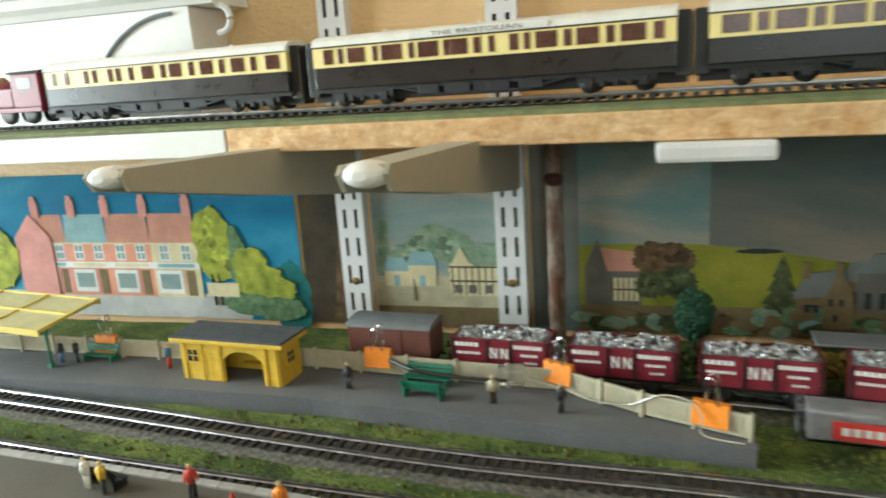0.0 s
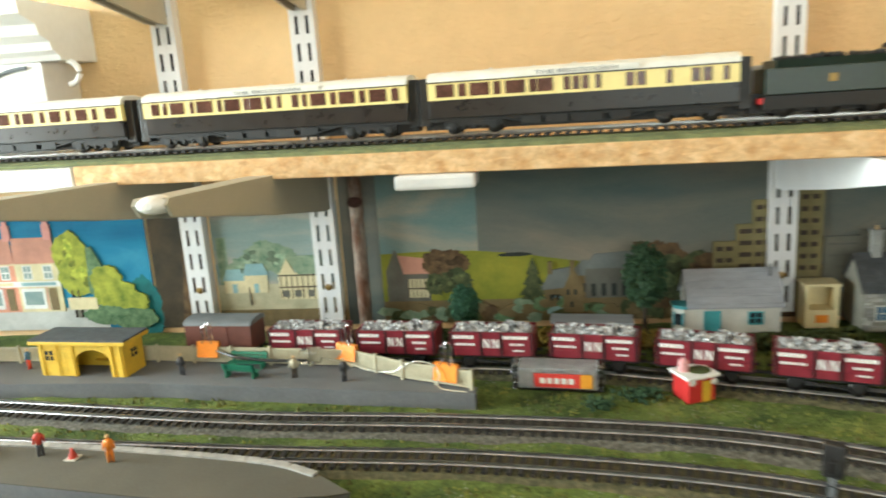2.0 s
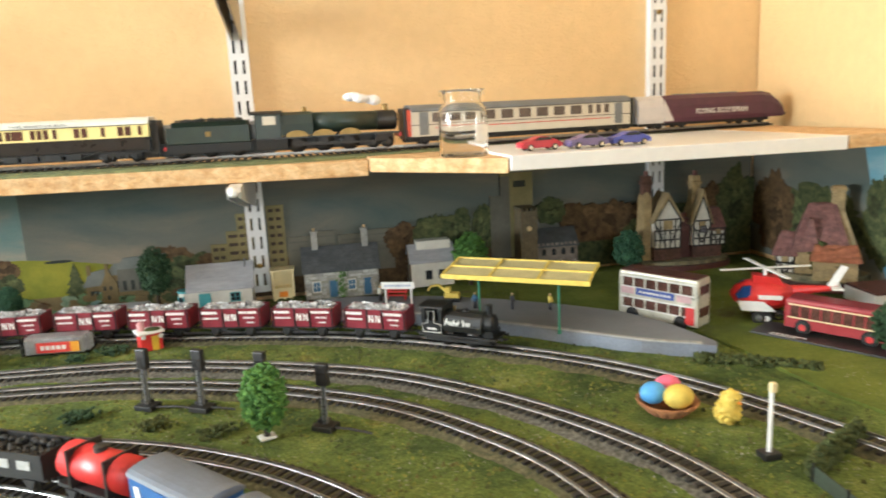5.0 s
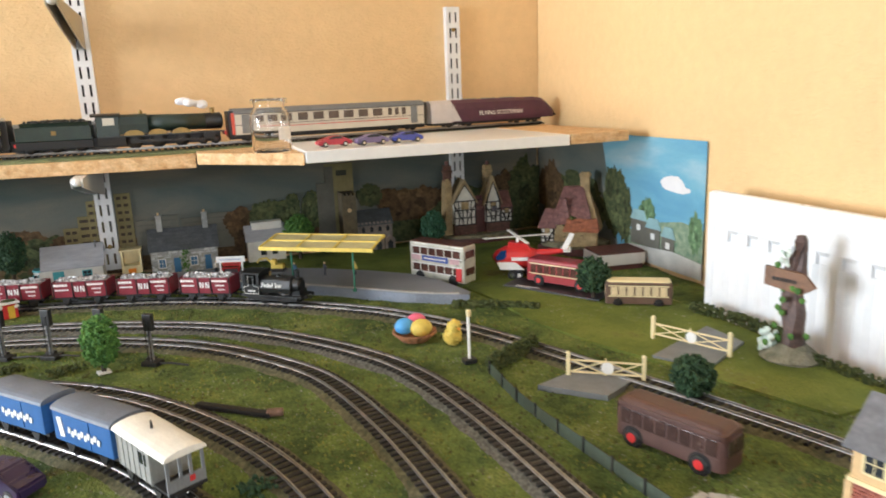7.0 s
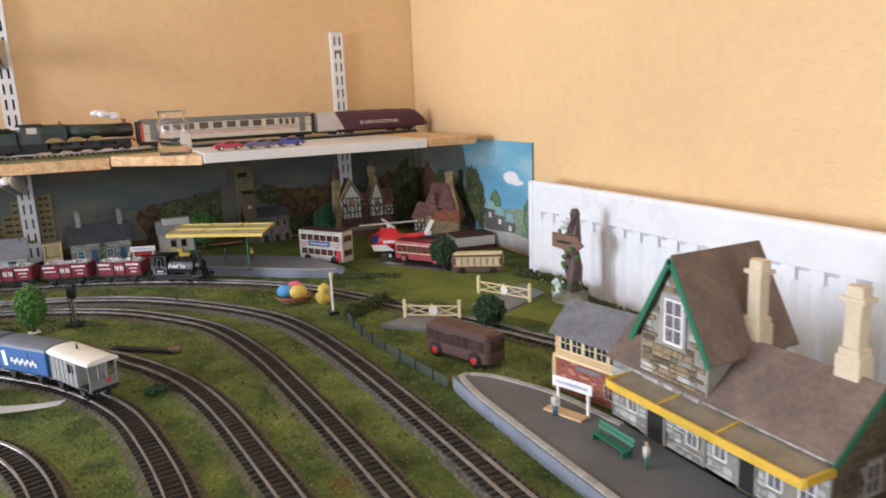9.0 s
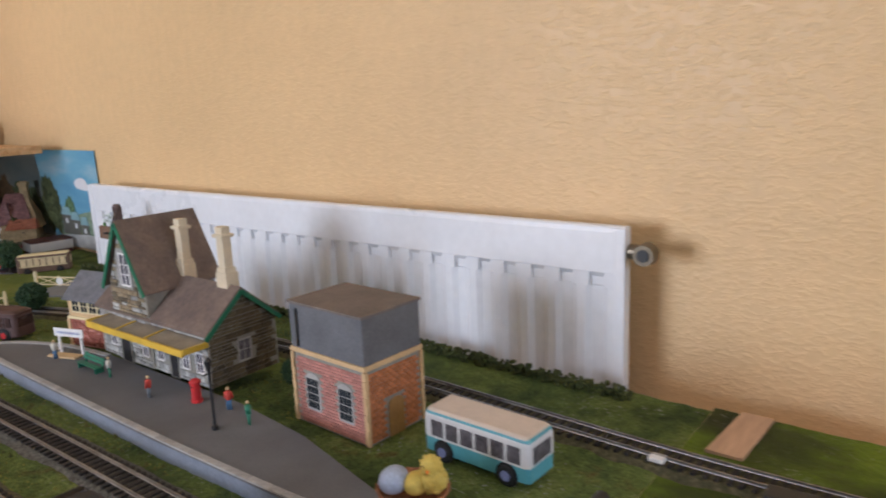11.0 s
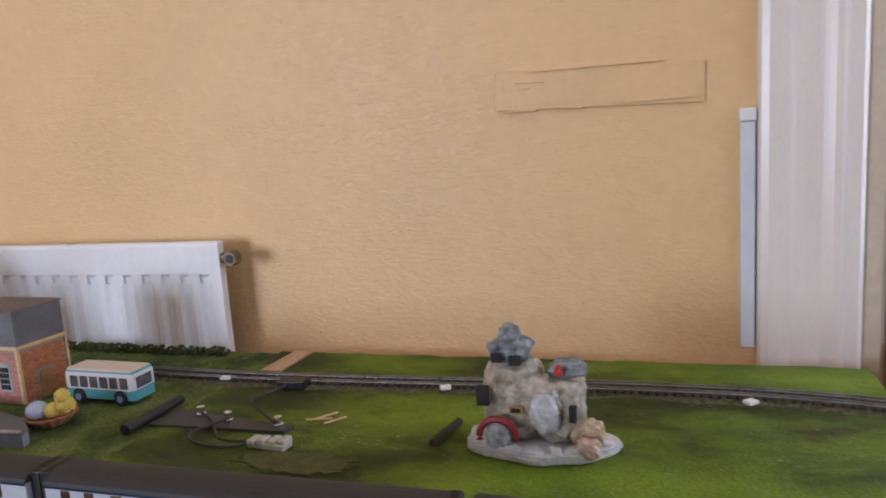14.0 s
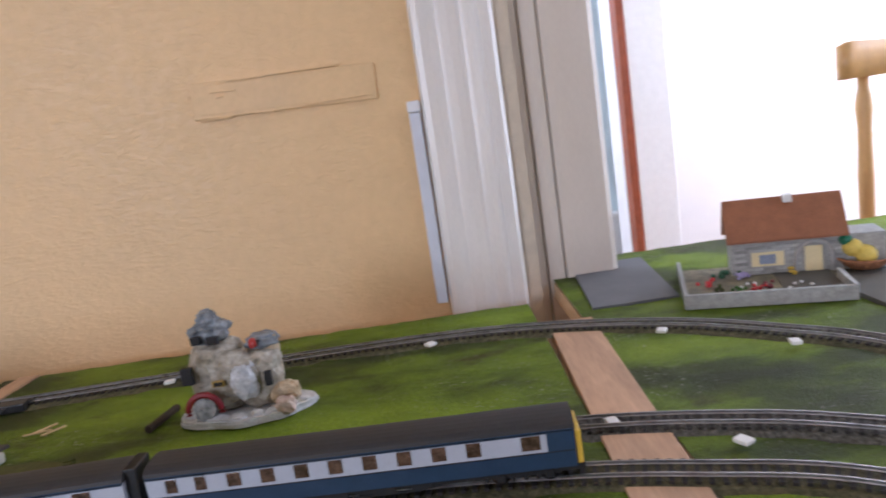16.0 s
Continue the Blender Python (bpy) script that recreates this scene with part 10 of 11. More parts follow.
# level crossing
def gate(x, y, rz, L, label):
    g = thing("crossing_gate", label, "model gate", x, y, 0.002, rz, group="level crossing gates")
    for s in (-1, 1):
        bm = B()
        box(bm, (s * L / 2, 0, 0.013), (0.0042, 0.0042, 0.026), bevel=0.0004)
        lathe(bm, [(0.0028, 0.026), (0.0016, 0.0275), (0.0005, 0.0282)], 8, (s * L / 2, 0, 0))
        part("post", bm, M_CREAM, g)
    for z_ in (0.006, 0.0185):
        bm = B()
        box(bm, (0, 0, z_), (L - 0.004, 0.0014, 0.0016))
        part("rail", bm, M_CREAM, g)
    bm = B()
    box(bm, (0, 0, 0.013), (0.0016, 0.0016, 0.018))
    part("middle_post", bm, M_CREAM, g)
    for s in (-1, 1):
        for t in (-1, 1):
            bm = B()
            a = math.degrees(math.atan2(0.0125, L / 2 - 0.004))
            box(bm, (s * L / 4, 0.0004 * t, 0.0122), (math.hypot(L / 2 - 0.004, 0.0125), 0.001, 0.0011), ry=t * a)
            part("brace", bm, M_CREAM, g)
    bm = B()
    cyl(bm, (0.002, -0.0012, 0.0125), (0.002, -0.0022, 0.0125), 0.0062, seg=20)
    part("target", bm, M_PRINT_WHITE, g)
    return g


gate(0.848, -0.080, -36, 0.074, "white model level crossing gate")
gate(0.980, -0.045, -66, 0.090, "white model level crossing gate")
bm = B()
prism(bm, [(0.778, -0.068), (0.826, -0.118), (0.868, -0.098), (0.835, -0.050)], -0.003, 0.0045)
structure("crossing_road", bm, M_GREY, "grey road deck of the level crossing")
bm = B()
prism(bm, [(0.925, -0.052), (0.955, -0.105), (1.040, -0.062), (1.04, -0.002)], -0.003, 0.0045)
structure("crossing_road_far", bm, M_GREY, "grey road deck beyond the outer track")

# carved signpost ornament
g = thing("signpost_ornament", "resin tree-stump signpost ornament with flowers", "ornament", 1.055, -0.112, 0.0, -78)
rng = random.Random(6)
bm = B()
lathe(bm, [(0.030, 0.0), (0.031, 0.004), (0.022, 0.010), (0.013, 0.018)], 18)
for v in bm.verts:
    v.co += Vector((rng.uniform(-0.002, 0.002), rng.uniform(-0.002, 0.002), rng.uniform(-0.0008, 0.0008)))
part("mound", bm, pm("resin_mound", (0.10, 0.10, 0.06), 0.6, var=0.4, scale=80, bump=0.5, col2=(0.24, 0.22, 0.16)), g)
bm = B()
prof = [(0.013, 0.012), (0.0105, 0.03), (0.0115, 0.05), (0.010, 0.075), (0.0125, 0.088), (0.010, 0.10), (0.006, 0.118), (0.0065, 0.128), (0.003, 0.134)]
lathe(bm, prof, 14)
for v in bm.verts:
    v.co += Vector((rng.uniform(-0.0016, 0.0016), rng.uniform(-0.0016, 0.0016), 0)) + Vector((0.003 * math.sin(v.co.z * 60), 0, 0))
part("stump", bm, pm("resin_bark", (0.06, 0.035, 0.03), 0.55, var=0.4, scale=90, bump=0.7, col2=(0.13, 0.08, 0.07)), g)
bm = B()
prism(bm, [(-0.025, 0.080), (0.016, 0.076), (0.030, 0.086), (0.018, 0.098), (-0.025, 0.100)], -0.016, -0.012, UP_Y)
part("sign_arm", bm, pm("resin_sign", (0.18, 0.095, 0.055), 0.6, var=0.25, scale=120, bump=0.4), g, "brown carved arrow sign")
bm = B()
for kq in range(6):
    box(bm, (-0.014 + kq * 0.0045, -0.0164, 0.0885), (0.003, 0.0008, 0.0036))
part("carved_bars", bm, M_CHOC, g)
bm = B()
for c_, n_, r_ in (((-0.022, -0.010, 0.016), 14, 0.007), ((-0.004, -0.013, 0.114), 7, 0.005), ((-0.018, -0.014, 0.028), 8, 0.005)):
    for kq in range(n_):
        ball(bm, (c_[0] + rng.gauss(0, 0.006), c_[1] + rng.gauss(0, 0.003), c_[2] + rng.gauss(0, 0.005)), r_ * rng.uniform(0.5, 0.9), 1, (1, 0.6, 1))
tagged(part("flower_head", bm, pm("resin_petals", (0.40, 0.55, 0.50), 0.5, var=0.3, scale=90, bump=0.2, col2=(0.72, 0.74, 0.70)), g, "pale green-white flowers"), kind="stuff")
bm = B()
for kq in range(16):
    ball(bm, (rng.gauss(0, 0.012), -0.012 + rng.gauss(0, 0.004), rng.uniform(0.02, 0.12)), 0.004, 1, (1, 0.5, 1))
tagged(part("leaves", bm, M_LEAF_BRIGHT, g), kind="stuff")

# ---- trains on the inner tracks ----
def on_track(pts, x, y, L, z=0.0):
    f = smooth_path(pts, 0.001)
    i = nearest_s(f, x, y)
    k = int(L * 500)
    a, b = f[max(0, i - k)], f[min(len(f) - 1, i + k)]
    return (a[0] + b[0]) / 2, (a[1] + b[1]) / 2, RAIL_TOP + z, math.degrees(math.atan2(b[1] - a[1], b[0] - a[0]))


def wagon_frame(w, L, wheels=True):
    bm = B()
    span(bm, -L / 2, L / 2, -0.0125, 0.0125, 0.0105, 0.0135)
    for s in (-1, 1):
        for x in (-L * 0.28, L * 0.28):
            prism(bm, [(x - 0.006, 0.0115), (x + 0.006, 0.0115), (x + 0.002, 0.004), (x - 0.002, 0.004)], s * 0.0122, s * 0.0140, UP_Y)
        for yy in (-0.0085, 0.0085):
            cyl(bm, (s * L / 2, yy, 0.0118), (s * (L / 2 + 0.004), yy, 0.0118), 0.0012, seg=8)
        box(bm, (s * (L / 2 + 0.003), 0, 0.0085), (0.008, 0.0045, 0.0012))
    part("underframe", bm, M_UNDER, w)
    for x in (-L * 0.28, L * 0.28):
        for s in (-1, 1):
            add_wheel(w, x, s * 0.0095, 0.0062)


def box_van(place, L, body, roof, label, bars=None, group="goods wagons"):
    w = thing("model_box_van", label, "model wagon", *place, group=group)
    bm = B()
    span(bm, -L / 2, L / 2, -0.0158, 0.0158, 0.0135, 0.040, bevel=0.0006)
    bd = part("body", bm, body, w)
    bm = B()
    prism(bm, arc_roof(0.0166, 0.040, 0.006), -L / 2 - 0.0008, L / 2 + 0.0008, UP_X)
    part("roof", bm, roof, w)
    for s in (-1, 1):
        bm = B()
        span(bm, -0.011, 0.011, s * 0.0158, s * 0.0164, 0.015, 0.039)
        part("door", bm, body, w)
        if bars:
            bm = B()
            for k in range(10):
                box(bm, (-L * 0.20 + k * L * 0.055, s * 0.0167, 0.0255 + 0.0012 * (-1) ** k), (L * 0.04, 0.0005, 0.0050), ry=12)
            box(bm, (-L * 0.36, s * 0.0163, 0.027), (0.006, 0.0005, 0.017), ry=-10)
            part("lettering", bm, bars, w, "white lettering bars")
    wagon_frame(w, L)
    return w


box_van(on_track(T_E, 0.389, -0.045, 0.076), 0.078, M_BLUE, pm("van_roof_grey", (0.13, 0.15, 0.19), 0.6, var=0.12, bump=0.1), "blue model box van with grey roof and white lettering", M_PRINT_WHITE)
box_van(on_track(T_E, 0.326, 0.024, 0.076), 0.078, M_BLUE, bpy.data.materials["van_roof_grey"], "blue model box van with grey roof and white lettering", M_PRINT_WHITE)
# red tank wagon further round
w = thing("model_tank_wagon", "red model tank wagon behind the blue vans", "model wagon", *on_track(T_E, 0.262, 0.088, 0.07), group="goods wagons")
bm = B()
cyl(bm, (-0.034, 0, 0.027), (0.034, 0, 0.027), 0.0135, seg=24)
part("tank", bm, M_RED, w, smooth=True)
bm = B()
lathe(bm, [(0.005, 0.039), (0.005, 0.0435), (0.002, 0.0445)], 14)
part("filler", bm, M_BLACK, w)
bm = B()
for x_ in (-0.02, 0.02):
    box(bm, (x_, 0, 0.027), (0.002, 0.0285, 0.0285))
part("strap", bm, M_BLACK, w)
wagon_frame(w, 0.074)
for (x_, y_), mat_, lab in (((0.190, 0.137), M_UNDER, "dark brown model open wagon"), ((0.106, 0.172), pm("wagon_teal", (0.20, 0.28, 0.26), 0.6, bump=0.1), "faded green model open wagon"), ((0.016, 0.190), M_GREY, "dark grey model open wagon")):
    w = thing("model_open_wagon", lab, "model wagon", *on_track(T_E, x_, y_, 0.07), group="goods wagons")
    bm = B()
    for s in (-1, 1):
        span(bm, -0.037, 0.037, s * 0.0155, s * 0.0140, 0.0135, 0.033)
        span(bm, s * 0.037, s * 0.0355, -0.014, 0.014, 0.0135, 0.033)
    span(bm, -0.0355, 0.0355, -0.014, 0.014, 0.0135, 0.026)
    part("body", bm, mat_, w)
    for s in (-1, 1):
        for k in range(3):
            bm = B()
            box(bm, (-0.02 + k * 0.02, s * 0.0158, 0.024), (0.012, 0.0005, 0.007))
            part("lettering_panel", bm, pm("weathered_white", (0.42, 0.42, 0.41), bump=0) if "weathered_white" not in bpy.data.materials else bpy.data.materials["weathered_white"], w)
    rng = random.Random(3)
    bm = B()
    for k in range(70):
        ball(bm, (rng.uniform(-0.033, 0.033), rng.uniform(-0.012, 0.012), 0.027 + rng.uniform(0, 0.004)), rng.uniform(0.002, 0.0035), 1)
    tagged(part("load", bm, M_BLACK, w), kind="stuff")
    wagon_frame(w, 0.074)
# green diesel locomotive at the head of the goods train
M_DIESEL = pm("diesel_green", (0.022, 0.055, 0.048), 0.4, var=0.15, scale=40, bump=0.05)
w = thing("model_diesel_locomotive", "dark green model diesel with a grey roof and yellow ends", "model locomotive", *on_track(T_E, -0.130, 0.200, 0.19), group="goods wagons")
L = 0.205
bm = B()
sec = [(-0.0165, 0.013), (-0.0172, 0.020), (-0.0168, 0.036), (-0.0145, 0.0405), (0.0145, 0.0405), (0.0168, 0.036), (0.0172, 0.020), (0.0165, 0.013)]
prism(bm, sec, -L / 2 + 0.012, L / 2 - 0.012, UP_X)
bd = part("body", bm, M_DIESEL, w)
bm = B()
prism(bm, arc_roof(0.0142, 0.0402, 0.0065), -L / 2 + 0.014, L / 2 - 0.014, UP_X)
part("roof", bm, pm("diesel_roof", (0.07, 0.075, 0.078), 0.55, var=0.25, scale=40, bump=0.1), w)
for x_ in (-0.045, 0.012):
    bm = B()
    box(bm, (x_, 0, 0.0462), (0.030, 0.016, 0.0022), bevel=0.0006)
    part("roof_panel", bm, pm("roof_fan_panel", (0.55, 0.56, 0.56), 0.4, 0.3, var=0.1, bump=0.1) if "roof_fan_panel" not in bpy.data.materials else bpy.data.materials["roof_fan_panel"], w, "pale roof panel")
for s_ in (-1, 1):
    bm = B()
    e = s_ * (L / 2 - 0.012)
    prism(bm, [(e, 0.013), (e + s_ * 0.012, 0.014), (e + s_ * 0.0125, 0.027), (e + s_ * 0.009, 0.029), (e + s_ * 0.003, 0.0405), (e, 0.0445)], -0.0155, 0.0155, UP_Y)
    bmesh.ops.bevel(bm, geom=bm.edges[:], offset=0.0012, segments=2, affect="EDGES")
    nose = part("cab_end", bm, pm("warning_yellow", (0.62, 0.36, 0.02), 0.45, var=0.1, bump=0.05) if "warning_yellow" not in bpy.data.materials else bpy.data.materials["warning_yellow"], w, "yellow cab end")
    for y_ in (-0.0075, 0.0075):
        bm = B()
        box(bm, (e + s_ * 0.0066, y_, 0.0352), (0.0012, 0.0115, 0.0075), ry=s_ * -27)
        part("windscreen", bm, M_PANE, nose)
    for y_ in (-1, 1):
        bm = B()
        box(bm, (e - s_ * 0.006, y_ * 0.0170, 0.034), (0.008, 0.0006, 0.006))
        part("cab_window", bm, M_PANE, bd)
        for k in (0, 1):
            bm = B()
            cyl(bm, (e - s_ * (0.0135 + 0.006 * k), y_ * 0.0176, 0.016), (e - s_ * (0.0135 + 0.006 * k), y_ * 0.0172, 0.036), 0.0004, seg=6)
            part("grab_rail", bm, M_PRINT_WHITE, bd)
    bm = B()
    box(bm, (s_ * 0.062, 0, 0.0095), (0.054, 0.024, 0.005), bevel=0.001)
    for y_ in (-1, 1):
        box(bm, (s_ * 0.062, y_ * 0.0125, 0.007), (0.050, 0.0022, 0.006), bevel=0.0006)
    part("bogie", bm, M_UNDER, w)
    for k in (-1, 0, 1):
        for y_ in (-1, 1):
            add_wheel(w, s_ * 0.062 + k * 0.017, y_ * 0.0095, 0.0068)
bm = B()
span(bm, -0.030, 0.030, -0.012, 0.012, 0.005, 0.013, bevel=0.001)
part("fuel_tank", bm, M_UNDER, w)
for y_ in (-1, 1):
    bm = B()
    box(bm, (0.018, y_ * 0.0173, 0.026), (0.022, 0.0005, 0.0022))
    part("name_bar", bm, M_PRINT_WHITE, bd, "pale nameplate bar")
# brake van with a cream roof
w = thing("model_brake_van", "grey model brake van with a cream roof and open verandah", "model wagon", *on_track(T_E, 0.434, -0.118, 0.085), group="goods wagons")
bm = B()
span(bm, -0.036, 0.018, -0.0150, 0.0150, 0.0135, 0.041, bevel=0.0005)
body = part("cabin", bm, pm("brake_van_grey", (0.26, 0.26, 0.24), 0.6, var=0.12, bump=0.15), w)
for s in (-1, 1):
    bm = B()
    box(bm, (0.006, s * 0.0152, 0.032), (0.011, 0.0006, 0.009))
    part("side_window", bm, M_PANE, body)
    for k in range(7):
        bm = B()
        box(bm, (-0.034 + k * 0.0085, s * 0.0152, 0.027), (0.0012, 0.0008, 0.026))
        part("batten", bm, bpy.data.materials["brake_van_grey"], body)
for x_ in (0.040, -0.0365):
    bm = B()
    for yy in (-0.0135, -0.004, 0.004, 0.0135):
        box(bm, (x_, yy, 0.0325), (0.0016, 0.0022, 0.017))
    box(bm, (x_, 0, 0.019), (0.0016, 0.0295, 0.011))
    part("verandah_end", bm, M_GREY, w)
bm = B()
box(bm, (0.0412, 0.004, 0.021), (0.0008, 0.004, 0.004))
part("tail_lamp", bm, M_RED, w)
bm = B()
prism(bm, arc_roof(0.0166, 0.041, 0.0055), -0.039, 0.043, UP_X)
part("roof", bm, M_COACH_ROOF, w, "cream roof")
bm = B()
cyl(bm, (-0.006, 0, 0.046), (-0.006, 0, 0.0525), 0.0013, 0.0008, seg=8)
part("stove_pipe", bm, M_BLACK, w)
bm = B()
span(bm, 0.018, 0.042, -0.0145, 0.0145, 0.0135, 0.0155)
part("verandah_floor", bm, M_UNDER, w)
wagon_frame(w, 0.078)
# brown brake van at the tail of the mineral train
s = s0 - 0.104 - 8 * 0.0925
a, b = at_path(FINE_S, 0.001, s - 0.022), at_path(FINE_S, 0.001, s + 0.022)
box_van(((a[0] + b[0]) / 2, (a[1] + b[1]) / 2, RAIL_TOP, math.degrees(math.atan2(b[1] - a[1], b[0] - a[0]))), 0.072, pm("brake_van_brown", (0.16, 0.06, 0.045), 0.6, bump=0.1), M_GREY, "brown model brake van with a grey roof", None, "mineral wagons")

# blue and grey coaches on the second track
M_COACH_BLUE = pm("coach_blue", (0.02, 0.045, 0.09), 0.4, var=0.12, bump=0.03)
M_COACH_GREY = pm("coach_pale_grey", (0.44, 0.47, 0.54), 0.4, var=0.05, bump=0.03)
M_COACH_ROOF_D = pm("coach_roof_dark", (0.026, 0.024, 0.024), 0.65, var=0.18, scale=40, bump=0.1)
M_WARM_PANE = pm("coach_warm_pane", (0.10, 0.06, 0.04), 0.2, var=0.6, scale=90, bump=0)
WB = [(-0.88, 0.008), (-0.74, 0.008), (-0.58, 0.010), (-0.42, 0.010), (-0.26, 0.010), (-0.10, 0.010), (0.06, 0.010), (0.22, 0.010), (0.38, 0.010), (0.54, 0.010), (0.80, 0.013)]
for x_, y_, lead in ((0.636, -1.588, True), (0.650, -1.271, False), (0.648, -0.953, False)):
    c = coach(0, 0.300, WB, M_COACH_BLUE, M_COACH_GREY, M_COACH_ROOF_D, "blue and grey model coach with a dark roof", "blue and grey coaches", place=on_track(T_C, x_, y_, 0.28), window=M_WARM_PANE, zband=(0.011, 0.0235, 0.0385), vents=False, ends=not lead)
    bm = B()
    for sd in (-1, 1):
        span(bm, -0.150, 0.150, sd * 0.0179, sd * 0.0184, 0.0370, 0.0392)
    part("blue_band", bm, M_COACH_BLUE, c)
    if lead:
        bm = B()
        span(bm, 0.150, 0.1545, -0.0165, 0.0165, 0.012, 0.036, bevel=0.0012)
        nose = part("yellow_end", bm, M_YELLOW, c, "yellow warning end")
        bm = B()
        span(bm, 0.1546, 0.1552, -0.012, 0.012, 0.026, 0.034)
        part("cab_window", bm, M_PANE, nose)
        bm = B()
        span(bm, 0.131, 0.150, -0.0182, 0.0182, 0.0115, 0.0385)
        part("blue_cab", bm, M_COACH_BLUE, c)

# short buffer-stop rail lying on the grass, and the paper streamer with a toy car
bm = B()
ca = math.degrees(math.atan2(-0.053, 0.064))
box(bm, (0.493, 0.008, 0.0025), (0.083, 0.008, 0.005), rz=ca, bevel=0.0012)
g = solid("loose_point_motor", bm, M_UNDER, "dark rusty point motor bar lying on the grass", "point motor")
bm = B()
cyl(bm, (0.522, -0.016, 0.004), (0.536, -0.020, 0.004), 0.004, seg=10)
part("rusty_end", bm, M_RAIL_RUST, g)
g = thing("paper_streamer", "curled white paper strip with printed lines", "paper strip", 0, 0, 0)
bm = B()
pth = [(0.300 + k * 0.0125, -0.075 - k * 0.0105 + 0.0006 * k * k * 0.4, 0.003 + 0.00012 * k * k) for k in range(10)]
prev = None
for k, (x_, y_, z_) in enumerate(pth):
    w_ = 0.011 * (1 - 0.055 * k)
    row = [bm.verts.new((x_ - w_ * 0.6, y_ - w_ * 0.8, z_)), bm.verts.new((x_ + w_ * 0.6, y_ + w_ * 0.8, z_ + 0.001))]
    if prev:
        bm.faces.new((prev[0], prev[1], row[1], row[0]))
    prev = row
bmesh.ops.solidify(bm, geom=bm.faces[:], thickness=0.0005)
part("paper", bm, M_PRINT_WHITE, g)
g = thing("toy_car", "dark purple toy car standing on the grass", "toy car", 0.318, -0.063, 0.0, -40)
bm = B()
prism(bm, [(-0.030, 0.004), (-0.031, 0.012), (-0.026, 0.016), (-0.015, 0.024), (0.010, 0.024), (0.018, 0.015), (0.029, 0.013), (0.030, 0.004)], -0.013, 0.013, UP_Y)
bmesh.ops.bevel(bm, geom=bm.edges[:], offset=0.002, segments=2, affect="EDGES")
part("body", bm, pm("car_dark_purple", (0.022, 0.012, 0.05), 0.3, var=0.1, bump=0.02), g)
bm = B()
prism(bm, [(-0.013, 0.0175), (-0.009, 0.0225), (0.008, 0.0225), (0.013, 0.0175)], -0.0135, 0.0135, UP_Y)
part("window", bm, M_PANE, g)
for x_ in (-0.018, 0.018):
    for sd in (-1, 1):
        road_wheel(g, x_, sd * 0.0115, 0.0058, M_CHROME)

# ---- along the east wall: mill ornament, terminals, leads ----
def lump(bm, c, s, amp, rng, sub=3):
    r = bmesh.ops.create_icosphere(bm, subdivisions=sub, radius=1.0)
    for v in r["verts"]:
        n = v.co.copy()
        q = Vector((max(-0.8, min(0.8, n.x)), max(-0.8, min(0.8, n.y)), max(-0.85, min(0.85, n.z))))
        f = 1 + amp * noise.noise(n * 2.2 + Vector(c) * 90)
        v.co = Vector((c[0] + q.x * s[0] * f, c[1] + q.y * s[1] * f, c[2] + q.z * s[2] * f))


g = thing("mill_ornament", "pale resin watermill ornament with a red waterwheel", "ornament", 0.850, -1.447, 0.0, -92)
rng = random.Random(12)
M_MILL = pm("resin_mill", (0.20, 0.165, 0.11), 0.45, var=0.35, scale=70, bump=1.0, bscale=200, col2=(0.50, 0.46, 0.38))
M_MILL_BLUE = pm("resin_mill_roof", (0.055, 0.062, 0.070), 0.5, var=0.35, scale=80, bump=0.9, bscale=220, col2=(0.30, 0.33, 0.35))
bm = B()
# a lobed slab of cast rock, thicker at the front
prism(bm, [(0.068 * math.cos(2 * math.pi * k / 40) * (1 + 0.07 * math.sin(5 * 2 * math.pi * k / 40 + 1) + rng.uniform(-0.02, 0.02)), 0.040 * math.sin(2 * math.pi * k / 40) * (1 + 0.08 * math.sin(7 * 2 * math.pi * k / 40) + rng.uniform(-0.02, 0.02))) for k in range(40)], 0, 0.007)
bmesh.ops.bevel(bm, geom=bm.edges[:], offset=0.002, segments=2, affect="EDGES")
for k in range(9):
    a = math.pi * (1.05 + 0.9 * k / 8)
    lump(bm, (0.056 * math.cos(a), 0.031 * math.sin(a), 0.006), (rng.uniform(0.008, 0.013), rng.uniform(0.005, 0.008), rng.uniform(0.004, 0.008)), 0.4, rng, 2)
part("base", bm, pm("resin_mill_base", (0.46, 0.46, 0.45), 0.45, var=0.25, scale=50, bump=0.6, col2=(0.66, 0.66, 0.65)), g)
bm = B()
lump(bm, (-0.022, 0.004, 0.042), (0.034, 0.026, 0.042), 0.2, rng)
lump(bm, (0.018, 0.002, 0.036), (0.030, 0.024, 0.034), 0.2, rng)
lump(bm, (0.000, -0.012, 0.045), (0.028, 0.014, 0.026), 0.25, rng)
part("house", bm, M_MILL, g)
bm = B()
lump(bm, (-0.024, 0.006, 0.086), (0.022, 0.020, 0.013), 0.35, rng)
lump(bm, (-0.024, 0.004, 0.099), (0.011, 0.011, 0.011), 0.35, rng)
lump(bm, (0.026, 0.006, 0.071), (0.019, 0.016, 0.008), 0.35, rng)
part("roof", bm, M_MILL_BLUE, g)
bm = B()
lump(bm, (0.010, -0.019, 0.040), (0.0145, 0.012, 0.021), 0.22, rng)
part("bay_front", bm, pm("resin_white", (0.34, 0.35, 0.36), 0.45, var=0.3, scale=90, bump=0.8, bscale=260, col2=(0.60, 0.61, 0.62)), g)
